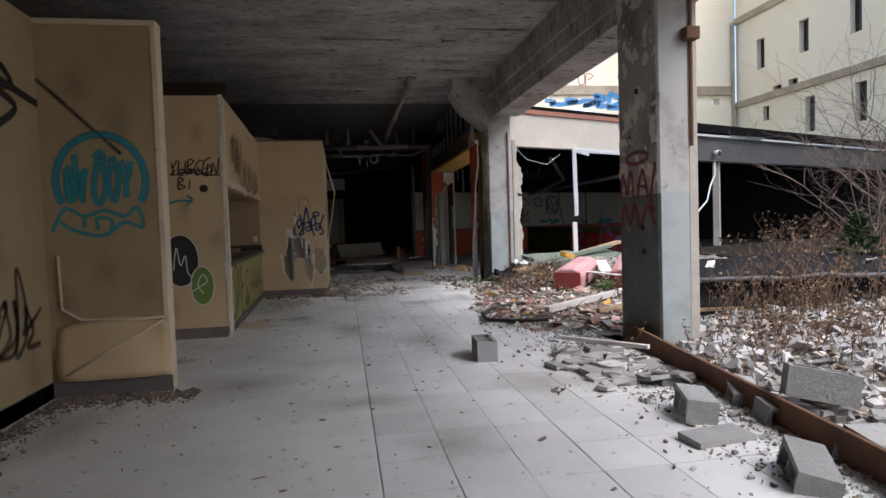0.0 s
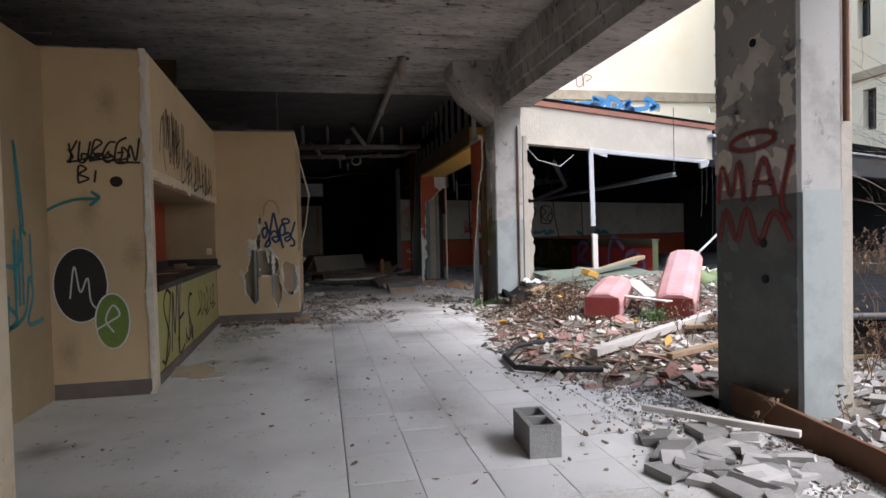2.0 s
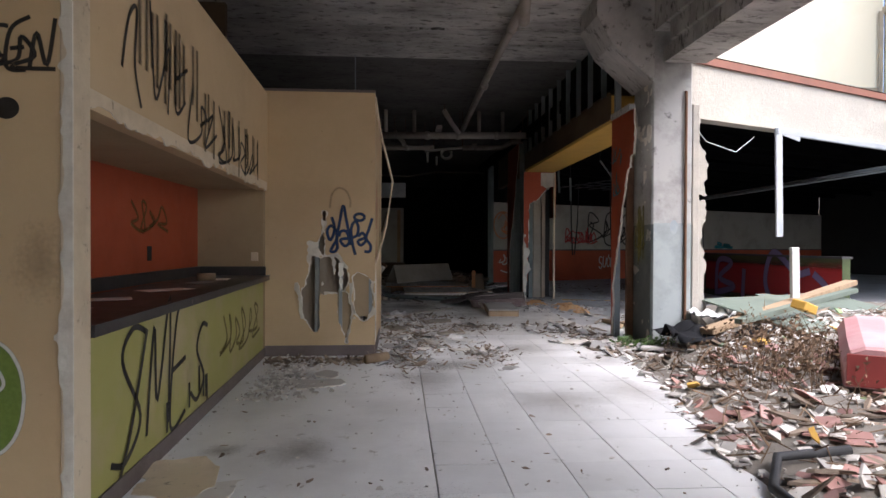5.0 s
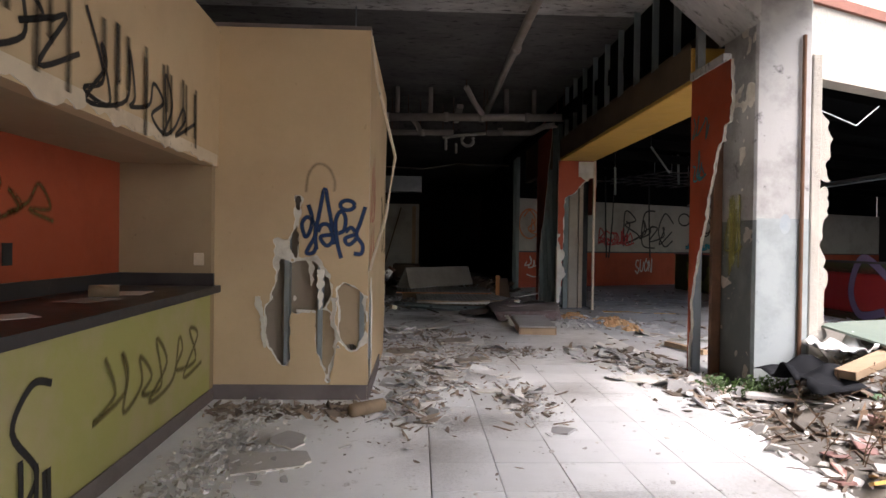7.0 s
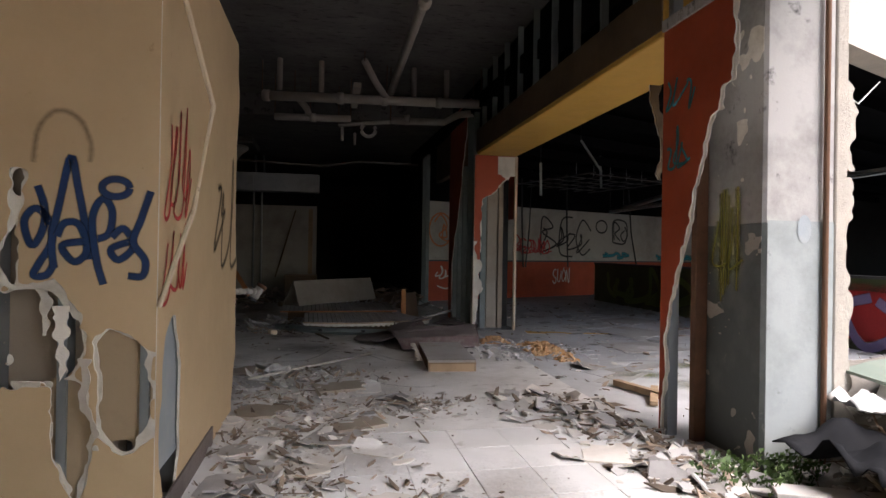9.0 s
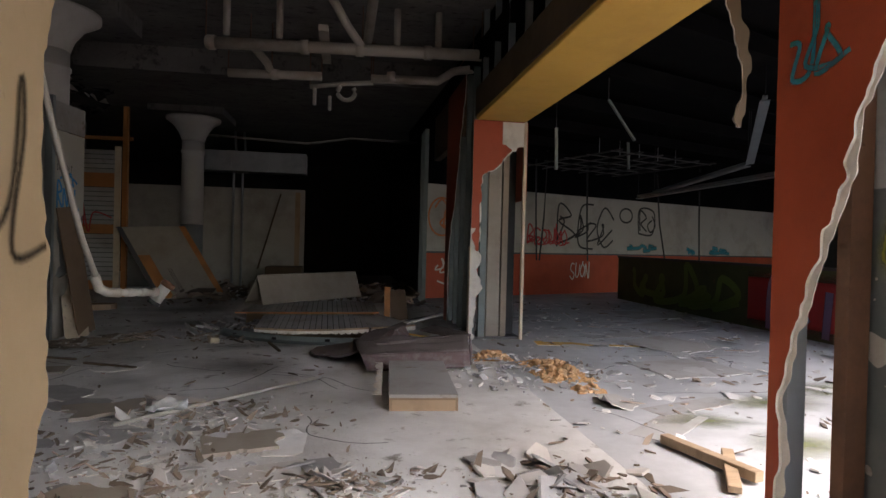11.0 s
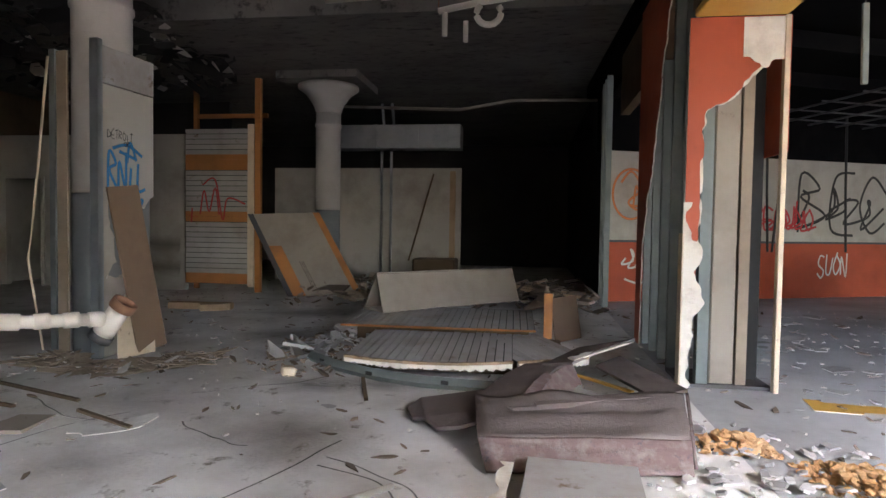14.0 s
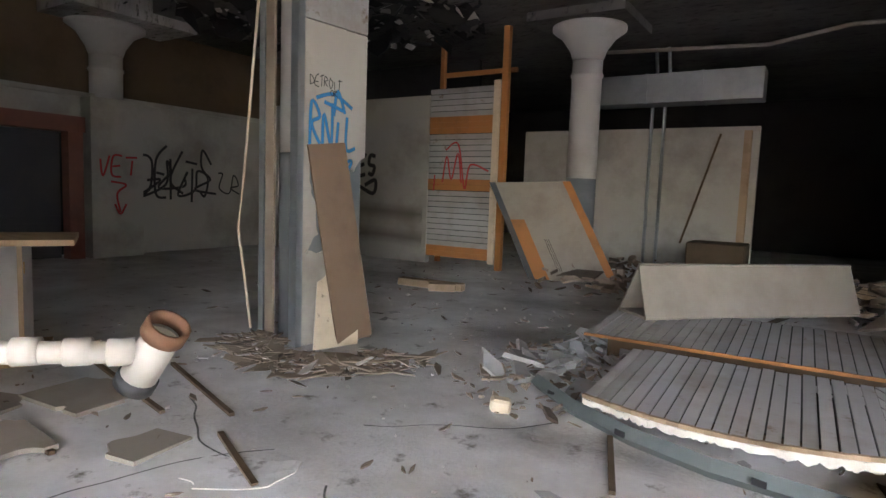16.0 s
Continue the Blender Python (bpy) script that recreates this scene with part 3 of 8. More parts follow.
def square_column(name, x0, x1, y0, y1, top):
    ob = structure(name, box(x0, x1, y0, y1, -0.3, top, bevel=0.02), "column_paint", "square concrete column with peeling paint and a dark grey lower band", "column")
    part("lower_band", box(x0 - 0.004, x1 + 0.004, y0 - 0.004, y1 + 0.004, -0.28, 1.55, bevel=0.02), "band_paint", ob, "dark grey green peeling lower paint")
    return ob
column_1 = square_column("column_1", 3.08, 3.42, 5.46, 6.30, 4.0)
part("brick_edge", box(3.425, 3.53, 5.49, 6.1, -0.3, 4.0, bevel=0.01), "plaster", column_1, "crumbling plaster edge")
part("pipe", tube([(3.44, 5.455, 2.0), (3.44, 5.455, 3.9)], 0.02), "rust", column_1, "rusty downpipe")
part("bracket", box(3.34, 3.48, 5.35, 5.48, 3.02, 3.14, bevel=0.005), "rust", column_1, "rusty steel bracket")
for z, x in ((2.62, 3.075), (1.2, 3.075), (0.95, 3.075)):
    part("bolt_hole", lathe(0, 0, [(0.03, 0), (0.03, 0.012), (0.012, 0.016)], 10), "dark", column_1).matrix_local = pose(x, 5.7 + 0.06 * z, z, 0, -90, 0)
def peeling(ob, m, w, z0, z1, cut, key, label, seed):
    """Flakes of old paint that still cling to a face."""
    o = torn("paint_flakes", m @ Matrix.Translation((0.015, -0.0075, z0)), w - 0.03, z1 - z0, 0.026, lambda x, z: 0.7 * wob(x, z, 3.2, seed) + 0.7 * wob(x, z, 9, seed + 3) + 0.5 * wob(x, z, 21, seed + 5) > cut, key, ob, label, thick=0.0025, seed=seed, edge=key)
    return o
peeling(column_1, facing(3.08, 6.30, 0, -90), 0.84, 1.6, 3.95, 0.16, "gypsum", "pale flaking paint", 3)
peeling(column_1, facing(3.08, 6.30, 0, -90), 0.84, 0.0, 1.5, 0.5, "round_band", "grey green flaking paint", 5)
# Thin lighter sheet: the daylight on this face is put into its colour
part("front_coat", box(3.10, 3.40, 5.4515, 5.455, -0.2, 1.55), "lit_band", column_1, "grey green lower paint, lightened for the lit front")
column_2 = square_column("column_2", 3.08, 3.60, 12.35, 12.95, CEIL)
peeling(column_2, facing(3.08, 12.95, 0, -90), 0.6, 1.6, 4.2, 0.3, "gypsum", "pale flaking paint", 8)
peeling(column_2, facing(3.08, 12.95, 0, -90), 0.6, 0.0, 1.5, 0.5, "plaster", "grey flaking paint", 9)
# Light on the second column's front, also laid on as a paler sheet
part("front_coat", box(3.10, 3.58, 12.3415, 12.345, 0.0, 1.55), "lit_band", column_2, "grey blue lower paint, lightened for the lit front")
cap = bmesh.new()
pts = [(2.35, 4.1), (2.55, 3.75), (3.08, 3.3), (3.08, 4.35), (2.35, 4.35)]
lo = [cap.verts.new((x, 12.3, z)) for x, z in pts]
hi = [cap.verts.new((x, 13.0, z)) for x, z in pts]
cap.faces.new(lo); cap.faces.new(hi)
for i in range(5):
    cap.faces.new((lo[i], lo[(i + 1) % 5], hi[(i + 1) % 5], hi[i]))
part("haunch", cap, "concrete", column_2, "sloped concrete haunch under the slab")
part("conduit", tube([(3.5, 12.32, 0.0), (3.5, 12.32, 1.3), (3.5, 12.32, 3.2)], 0.018), "rust", column_2, "rusty vertical conduit")
part("jamb", box(3.61, 3.7, 12.36, 12.52, 0.0, 3.05, bevel=0.008), "plaster", column_2, "broken white door jamb")
def jamb_keep(x, z):
    return x < 0.10 + 0.12 * wob(x, z, 2.2, 4.4) + 0.06 * wob(x, z, 9, 2.4)
torn("torn_lath", facing(3.7, 12.45), 0.26, 3.0, 0.03, jamb_keep, "plaster", column_2, "ragged plaster edge", seed=9)

# the red drywall by the second column
furring = tagged(new("wall_furring"), "torn red drywall on steel furring", "wall", kind="structure")
def red_keep(x, z):
    edge = 0.76 - 0.1 * (z < 2.4) if z > 2.25 else 0.05 + 0.36 * max(0, z - 0.8)
    return x < edge + 0.04 * wob(x, z, 3, 6.1) + 0.03 * wob(x, z, 12, 2)
torn("red_skin", facing(2.84, 13.12, 0, -90), 0.84, 2.98, 0.022, red_keep, "orange_paint", furring, "dark red painted drywall torn along its edge", seed=3)
torn("paper_edge", facing(2.854, 13.12, 0, -90), 0.88, 2.98, 0.022, lambda x, z: red_keep(x - 0.02 - 0.03 * abs(wob(x, z, 7, 5)), z), "gypsum", furring, "white torn paper edge", thick=0.003, seed=16)
part("stud", box(2.862, 2.94, 13.04, 13.10, 0, CEIL), "steel", furring, "grey steel stud")
part("stud", box(2.97, 3.06, 12.88, 12.94, 0, 3.0), "rust", furring, "rust brown steel stud")
part("stud", box(3.35, 3.45, 13.04, 13.10, 0, CEIL), "steel", furring)
part("top_plate", box(2.82, 2.90, 12.45, 13.12, 2.98, 3.06), "concrete", furring)

# ochre boxed beam with its framing above
soffit = structure("soffit", box(2.83, 3.52, 13.12, 18.78, 2.95, 3.33, bevel=0.01), "yellow_paint", "ochre yellow painted boxed beam with stains", "soffit")
part("side_board", box(2.815, 2.827, 13.12, 18.78, 3.0, 3.36), "brown_board", soffit, "brown unpainted side board")
for y in np.arange(13.6, 18.9, 0.62):
    part("stud", box(2.86, 2.93, y, y + 0.04, 3.33, CEIL), "steel", soffit)
part("backing", box(3.1, 3.12, 13.0, 19.8, 3.33, CEIL), "brown_board", soffit, "brown board behind the studs")
def flap(x, z):
    return abs(x - 0.15 - 0.05 * math.sin(5 * z)) < 0.012 + 0.05 * z + 0.03 * wob(x, z, 9, 2)
torn("hanging_flap", facing(3.35, 14.3, 2.05), 0.3, 0.95, 0.03, flap, "brown_board", soffit, "torn hanging board", seed=12)

# the torn orange pier
pier = tagged(new("pier"), "orange drywall pier torn open to its steel studs", "pier", kind="structure")
def pier_keep(x, z):
    w = 0.08 * wob(x, z, 4, 5.5) + 0.03 * wob(x, z, 13, 1.5)
    return (x < 0.13 + w and z > 1.1 + 2 * w) or z > 2.2 + 0.85 * max(0, x - 0.12) + 1.6 * w
torn("front_skin", facing(2.80, 18.79), 0.72, 2.95, 0.022, pier_keep, "orange_paint", pier, "torn orange front drywall", seed=21)
torn("paper_edge", facing(2.80, 18.804), 0.72, 2.95, 0.022, lambda x, z: pier_keep(x - 0.05 * abs(wob(x, z, 5, 2)), z) or pier_keep(x, z + 0.12 * abs(wob(x, z, 5, 8))), "gypsum", pier, "white torn paper edge", thick=0.003, seed=22)
torn("paper_patch", facing(3.2, 18.782), 0.3, 0.5, 0.022, lambda x, z: z > 0.12 + 0.5 * abs(x - 0.18) + 0.15 * wob(x, z, 6, 3), "gypsum", pier, "bare white paper patch", thick=0.004, seed=23).location.z = 2.44
torn("stripped_corner", facing(2.79, 18.785), 0.2, 1.5, 0.022, lambda x, z: x < 0.1 + 0.09 * wob(x, z, 4, 9) + 0.05 * wob(x, z, 12, 2) - 0.04 * (z > 1.2), "gypsum", pier, "white stripped drywall corner", thick=0.012, seed=24)
torn("side_skin", facing(2.80, 20.9, 0, -90), 2.08, 4.0, 0.03, lambda x, z: x < 0.3 + 0.48 * max(0, z - 1.06) + 0.14 * wob(x, z, 3, 4) + 0.05 * wob(x, z, 12, 4), "orange_paint", pier, "torn orange side drywall", seed=33)
for y in (18.98, 19.4, 19.8, 20.2, 20.6):
    part("stud", box(2.83, 2.92, y, y + 0.05, 0.02, 3.95), "old_steel", pier, "grey green steel stud")
part("white_jamb", box(2.785, 2.798, 18.78, 18.9, 0.0, 1.25, bevel=0.004), "bead", pier, "white stripped corner")
part("white_jamb", box(3.50, 3.54, 18.77, 18.83, 0.0, 2.95, bevel=0.004), "bead", pier, "white corner bead")
part("red_edge", box(3.541, 3.553, 18.79, 19.5, 1.9, 2.95), "orange_paint", pier)
part("stud", box(2.94, 3.03, 18.86, 18.95, 0.02, 2.95), "old_steel", pier, "grey steel stud")
part("stud", box(3.05, 3.24, 18.90, 19.0, 0.02, 2.95, bevel=0.01), "beige_board", pier, "grey brown plastered stud")
part("stud", box(3.25, 3.33, 18.88, 19.0, 0.02, 2.95), "raw_board", pier, "brown timber stud")
part("back_board", box(3.35, 3.49, 19.1, 19.12, 0.02, 2.95), "dark", pier)
part("foot", box(2.82, 3.52, 18.84, 19.4, 0.0, 0.03), "dark_steel", pier, "black steel floor track")

# rear of the hall and the side wing
wall_back = structure("wall_back", box(-4.3, 0.05, 27.0, 27.15, 0, 2.58), "white_paint", "dirty white painted wall", "wall")
# Far and outer walls are near black so the depth reads as unlit
structure("wall_back_far", box(-9.6, 3.3, 33.5, 33.7, 0, CEIL), "shade_black", "far wall, blackened for the unlit depth", "wall")
# Added, unseen: these two keep daylight from leaking in behind the partitions
structure("wall_service", box(-5.0, -4.8, -5.2, 12.9, 0, CEIL), "brown_board", "added dark wall blocking stray light behind the partitions", "wall")
structure("wall_service_end", box(-4.8, -2.5, -5.2, -5.0, 0, CEIL), "brown_board", "added dark wall blocking stray light", "wall")
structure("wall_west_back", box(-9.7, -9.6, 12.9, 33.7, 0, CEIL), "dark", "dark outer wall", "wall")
structure("bulkhead_east", box(2.96, 3.09, 13.0, 33.7, 3.6, CEIL + 0.3), "void_black", "bulkhead over the side wing, near black for shade", "wall")
structure("wall_behind", box(-2.5, 3.9, -5.2, -5.0, 0, CEIL), "shaded_tan", "pale wall closing the hall", "wall")
wall_west = structure("wall_west", holed_wall((-9.1, 33.5), (-9.1, 13.0), 0, 2.58, -0.2, [(13.15, 16.0, -0.01, 2.0)]), "white_paint", "dirty white painted wall with graffiti", "wall")
structure("wall_west_upper", box(-9.5, -9.3, 13, 33.5, 2.58, CEIL), "brown_board", "dark brown unfinished upper wall", "wall")
structure("wall_west_cap", box(-9.3, -9.06, 13, 33.5, 2.58, 2.66), "white_paint", "pale ledge on the wall", "trim")
structure("wall_south", box(-9.4, -2.3, 12.9, 13.0, 0, CEIL), "brown_board", "brown board wall closing the back room", "wall")
wall_shutter = structure("wall_shutter", holed_wall((-9.09, 24.3), (-4.9, 24.3), 0, 2.95, 0.12, [(0.35, 1.2, -0.01, 2.1)]), "white_paint", "dirty white painted wall with smoke stains", "wall")
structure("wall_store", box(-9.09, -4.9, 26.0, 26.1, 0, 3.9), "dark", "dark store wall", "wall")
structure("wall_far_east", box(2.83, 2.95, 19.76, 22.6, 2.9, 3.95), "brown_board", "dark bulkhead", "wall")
structure("wall_rear_east", box(2.795, 2.95, 24.4, 33.5, -0.25, 3.95), "shade_black", "rear wall, blackened for the unlit depth", "wall")
far_pier = tagged(new("pier_far"), "stripped steel stud pier", "pier", kind="structure")
for y in (23.62, 23.9, 24.2):
    part("stud", box(2.76, 2.85, y, y + 0.06, 0, 3.94), "old_steel", far_pier, "grey steel stud")
wing_back = structure("wall_wing_back", wall_strip(wing(3.75, 11.2), wing(21.8, 11.2), 1.09, 2.65, 0.15), "white_paint", "white painted wall band with black and red graffiti", "wall")
wing_low = structure("wall_wing_low", wall_strip(wing(3.75, 11.19), wing(21.8, 11.19), 0, 1.05, 0.16), "orange_paint", "red painted lower wall", "wall")
structure("trim_rail", wall_strip(wing(3.75, 11.16), wing(21.8, 11.16), 1.05, 1.09, 0.19), "dark_steel", "black chair rail", "trim")
structure("wall_wing_upper", wall_strip(wing(3.75, 11.4), wing(21.8, 11.4), 2.65, 3.75, 0.15), "void_black", "upper wall, near black for shade", "wall")
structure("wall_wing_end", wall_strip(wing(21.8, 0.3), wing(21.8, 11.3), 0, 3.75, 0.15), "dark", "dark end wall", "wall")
pony = structure("wall_pony", box(7.9, 8.05, 15.3, 25.0, 0, 1.03), "pony_paint", "low wall with dark green and red graffiti", "wall")
structure("pony_cap", box(7.87, 8.08, 15.28, 25.0, 1.03, 1.07), "dark_steel", "black ledge on the low wall", "trim")
# Roof and joists are coloured as dark as the shade they hang in
structure("wing_roof", prism([(3.0, 12.98), wing(0, 0.25), wing(22, 0.25), wing(22, 12.4), (2.6, 25.4)], 3.72, 3.95), "void_black", "flat roof, near black for the shade beneath", "roof")
fascia = structure("fascia", wall_strip(wing(-0.05, 0), wing(6.2, 0), 3.0, 3.70, 0.24), "plaster", "rough white plaster fascia", "fascia")
part("flashing", wall_strip(wing(-0.05, -0.04), wing(6.3, -0.04), 3.70, 3.80, 0.3), "rust_paint", fascia, "red brown roof edge flashing")
part("drip", wall_strip(wing(-0.05, -0.02), wing(6.2, -0.02), 2.97, 3.0, 0.2), "plaster", fascia)
canopy = structure("canopy", wall_strip(wing(6.25, -0.06), wing(21.5, -0.06), 2.86, 3.42, 0.14), "dark_steel", "dark steel canopy beam", "canopy")
part("end_plate", wall_strip(wing(6.2, -0.1), wing(6.3, -0.1), 2.84, 3.5, 0.25), "dark_steel", canopy)
part("bottom_flange", wall_strip(wing(6.25, -0.12), wing(21.5, -0.12), 2.83, 2.86, 0.3), "dark_steel", canopy)
part("roof_edge", wall_strip(wing(6.0, -0.16), wing(21.5, -0.16), 3.5, 3.56, 0.6), "flash", canopy, "pale grey metal roof edge")
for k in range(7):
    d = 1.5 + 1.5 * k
    structure("joist", wall_strip(wing(max(0.3, 0.42 * d), d), wing(21.5, d), 3.4, 3.6, 0.1), "void_black", "steel roof joist, near black for shade", "beam")

# courtyard building
slots = [(y, y + 0.5, 7.7, 9.0) for y in (1.4, 3.9, 6.35, 8.8, 11.25, 13.7)] + [(y, y + 0.5, 4.5, 5.9) for y in (4.2, 6.55, 9.0, 11.4, 13.9)] + [(1.75, 2.15, 5.38, 6.0), (2.4, 2.9, 6.4, 6.75), (3.3, 3.8, 6.45, 6.8)]
slots += [(y, y + 0.5, 1.2, 2.7) for y in (4.2, 6.55, 9.0)] + [(y, y + 0.5, 10.9, 12.2) for y in (1.4, 3.9, 6.35, 8.8)]
side = structure("building_side", holed_wall((18.4, 25.5), (18.4, -8), -0.4, 14, 0.35, slots), "stucco", "sunlit cream stucco building with narrow window slots", "building")
for s0, s1, z0, z1 in slots:
    y0, y1 = 25.5 - s1, 25.5 - s0
    w = part("window", box(18.62, 18.66, y0, y1, z0, z1), "window_dark", side, "dark broken window")
    part("mullion", box(18.58, 18.62, y0 + 0.22, y0 + 0.27, z0, z1), "dark_steel", w)
for z in (6.25, 10.1):
    part("string_course", box(18.28, 18.4, -8, 25.5, z, z + 0.28), "stucco_dirty", side, "weathered string course")
part("parapet", box(18.25, 18.8, -8, 25.5, 14, 14.35), "stucco_dirty", side)
part("back", box(19.3, 19.4, -8, 26.6, -0.4, 14), "dark", side)
end = structure("building_end", holed_wall((-4, 25.6), (18.4, 25.6), 3.95, 14, 0.5, [(16.2, 16.7, 6.3, 6.8), (18.4, 18.8, 6.3, 6.8), (21.2, 21.6, 6.4, 6.75)]), "stucco", "sunlit cream stucco building with flat roof", "building")
part("string_course", box(-4, 18.28, 25.5, 25.6, 6.9, 7.3), "stucco_dirty", end, "weathered string course")
part("downpipe", tube([(18.2, 25.45, 4), (18.2, 25.45, 10.2)], 0.08), "stucco_dirty", end, "stained downpipe in the corner")
# the building stands well back across the yard
for o in (side, *side.children_recursive, end, *end.children_recursive):
    o.data.transform(Matrix.Translation((0, 0, 1.3)) @ Matrix.Scale(1.3, 4) @ Matrix.Translation((0, 0, -1.3)))
structure("yard_wall", box(5.2, 24, 33.2, 33.4, 0, 8), "stucco", "cream stucco wall closing the yard", "building")

# ---- graffiti helpers ----
def spline(pts, n=6):
    """A smooth line through the points."""
    p = [Vector((*q, 0)) for q in pts]
    if len(p) < 3:
        return p
    out = []
    for i in range(len(p) - 1):
        a, b, c, d = p[max(i - 1, 0)], p[i], p[i + 1], p[min(i + 2, len(p) - 1)]
        for k in range(n):
            t = k / n
            out.append(0.5 * ((2 * b) + (c - a) * t + (2 * a - 5 * b + 4 * c - d) * t * t + (3 * b - a - 3 * c + d) * t ** 3))
    return out + [p[-1]]


def strokes_mesh(m, lines, width, lift=0.004):
    """Painted strokes on the wall plane m; UV y is 0 at a stroke's sides and 1 along its middle."""
    bm = bmesh.new()
    uv = bm.loops.layers.uv.new("UVMap")
    for k, line in enumerate(lines):
        pts = spline(line)
        rows = []
        for i, p in enumerate(pts):
            d = (pts[min(i + 1, len(pts) - 1)] - pts[max(i - 1, 0)])
            d = d.normalized() if d.length > 1e-6 else Vector((1, 0, 0))
            s = Vector((-d.y, d.x, 0)) * width / 2
            rows.append([bm.verts.new(m @ Vector((q.x, -lift - 0.0004 * k, q.y))) for q in (p - s, p, p + s)])
        for a, b in zip(rows, rows[1:]):
            for j in (0, 1):
                f = bm.faces.new((a[j], a[j + 1], b[j + 1], b[j]))
                for loop, v in zip(f.loops, (j, 1 - j, 1 - j, j)):
                    loop[uv].uv = (0, v)
    return bm


GLYPHS = {
    "A": [[(0, 0), (0.45, 1), (0.9, 0)], [(0.2, 0.4), (0.7, 0.4)]], "B": [[(0, 0), (0.05, 1), (0.6, 0.85), (0.1, 0.55), (0.75, 0.3), (0, 0)]],
    "C": [[(0.8, 0.85), (0.3, 1), (0, 0.5), (0.3, 0), (0.8, 0.15)]], "D": [[(0, 0), (0, 1), (0.7, 0.75), (0.7, 0.25), (0, 0)]],
    "E": [[(0.7, 1), (0, 0.95), (0, 0.05), (0.75, 0)], [(0, 0.5), (0.6, 0.52)]], "G": [[(0.8, 0.85), (0.2, 1), (0, 0.4), (0.4, 0), (0.8, 0.3), (0.45, 0.4)]],
    "H": [[(0, 0), (0.03, 1)], [(0.7, 0), (0.72, 1)], [(0.02, 0.5), (0.7, 0.52)]],
    "I": [[(0.2, 0), (0.22, 0.9)]], "K": [[(0, 0), (0, 1)], [(0.7, 1), (0.05, 0.5), (0.8, 0)]], "L": [[(0, 1), (0, 0.05), (0.7, 0)]],
    "M": [[(0, 0), (0.15, 1), (0.45, 0.3), (0.75, 1), (0.9, 0)]], "N": [[(0, 0), (0.05, 1), (0.65, 0), (0.7, 1)]], "O": [[(0.4, 1), (0, 0.5), (0.4, 0), (0.8, 0.5), (0.4, 1)]],
    "P": [[(0, 0), (0.03, 1), (0.7, 0.8), (0.05, 0.5)]], "R": [[(0, 0), (0.03, 1), (0.65, 0.8), (0.05, 0.5), (0.75, 0)]],
    "S": [[(0.75, 0.85), (0.3, 1), (0.1, 0.7), (0.65, 0.35), (0.4, 0), (0, 0.12)]], "T": [[(0, 1), (0.8, 0.95)], [(0.4, 0.97), (0.38, 0)]],
    "U": [[(0, 1), (0.05, 0.2), (0.4, 0), (0.7, 0.3), (0.72, 1)]], "V": [[(0, 1), (0.4, 0), (0.75, 1)]], "Y": [[(0, 1), (0.4, 0.5), (0.75, 1)], [(0.4, 0.5), (0.3, 0)]],
}
def scrawl(text, x, z, w, h, slant=0.1, seed=0, gap=0.95):
    rnd = random.Random(seed)
    lines = []
    step = w / max(1, len(text))
    for i, ch in enumerate(text):
        dz = rnd.uniform(-0.06, 0.06) * h
        for g in GLYPHS.get(ch, []):
            lines.append([(x + step * (i + u / gap + slant * v + rnd.uniform(-0.09, 0.09)), z + dz + h * (v * rnd.uniform(0.85, 1.2) + rnd.uniform(-0.08, 0.08))) for u, v in g])
    return lines


def loops(x, z, w, h, n, seed=0, lean=0.2):
    """A run of tall hasty loops that no one can read."""
    rnd = random.Random(seed)
    pts = []
    for i in range(n):
        u = x + w * (i + rnd.uniform(-0.3, 0.3)) / n
        k = w / n
        pts += [(u + lean * h * 0.3, z + h * rnd.uniform(0.4, 1.05)), (u + k * rnd.uniform(0.2, 0.9), z + h * rnd.uniform(0.3, 0.7)), (u + k * rnd.uniform(-0.4, 0.4), z + h * rnd.uniform(-0.05, 0.3)), (u + k * rnd.uniform(0.6, 1.5), z + h * rnd.uniform(0.0, 0.5))]
    return [pts]


def drips(x, z, w, n, length, seed=0):
    rnd = random.Random(seed)
    out = []
    for i in range(n):
        u = x + rnd.random() * w
        q = z + rnd.uniform(-0.05, 0.05)
        out.append([(u, q), (u + 0.005, q - length * rnd.uniform(0.3, 0.6)), (u, q - length * rnd.uniform(0.6, 1))])
    return out


def ring(x, z, rx, rz, n=14, turn=0.0):
    return [(x + rx * math.cos(turn + i * math.tau / n), z + rz * math.sin(turn + i * math.tau / n)) for i in range(n + 1)]


def blot(m, x, z, rx, rz, seed, lift=0.003, n=40):
    """An uneven stain, dense in the middle and thin at its rim."""
    bm = bmesh.new()
    uv = bm.loops.layers.uv.new("UVMap")
    mid = bm.verts.new(m @ Vector((x, -lift, z)))
    rim = []
    for i in range(n):
        a = i * math.tau / n
        k = 1 + 0.45 * noise.noise(Vector((1.6 * math.cos(a), 1.6 * math.sin(a), seed))) + 0.2 * noise.noise(Vector((5 * math.cos(a), 5 * math.sin(a), seed)))
        rim.append(bm.verts.new(m @ Vector((x + rx * k * math.cos(a), -lift, z + rz * k * math.sin(a)))))
    for i in range(n):
        f = bm.faces.new((mid, rim[i], rim[(i + 1) % n]))
        for loop, v in zip(f.loops, (1, 0, 0)):
            loop[uv].uv = (0, v)
    return bm


def graffiti(parent, m, lines, width, key, label=""):
    return part("graffiti", strokes_mesh(m, lines, width), key, parent, label)


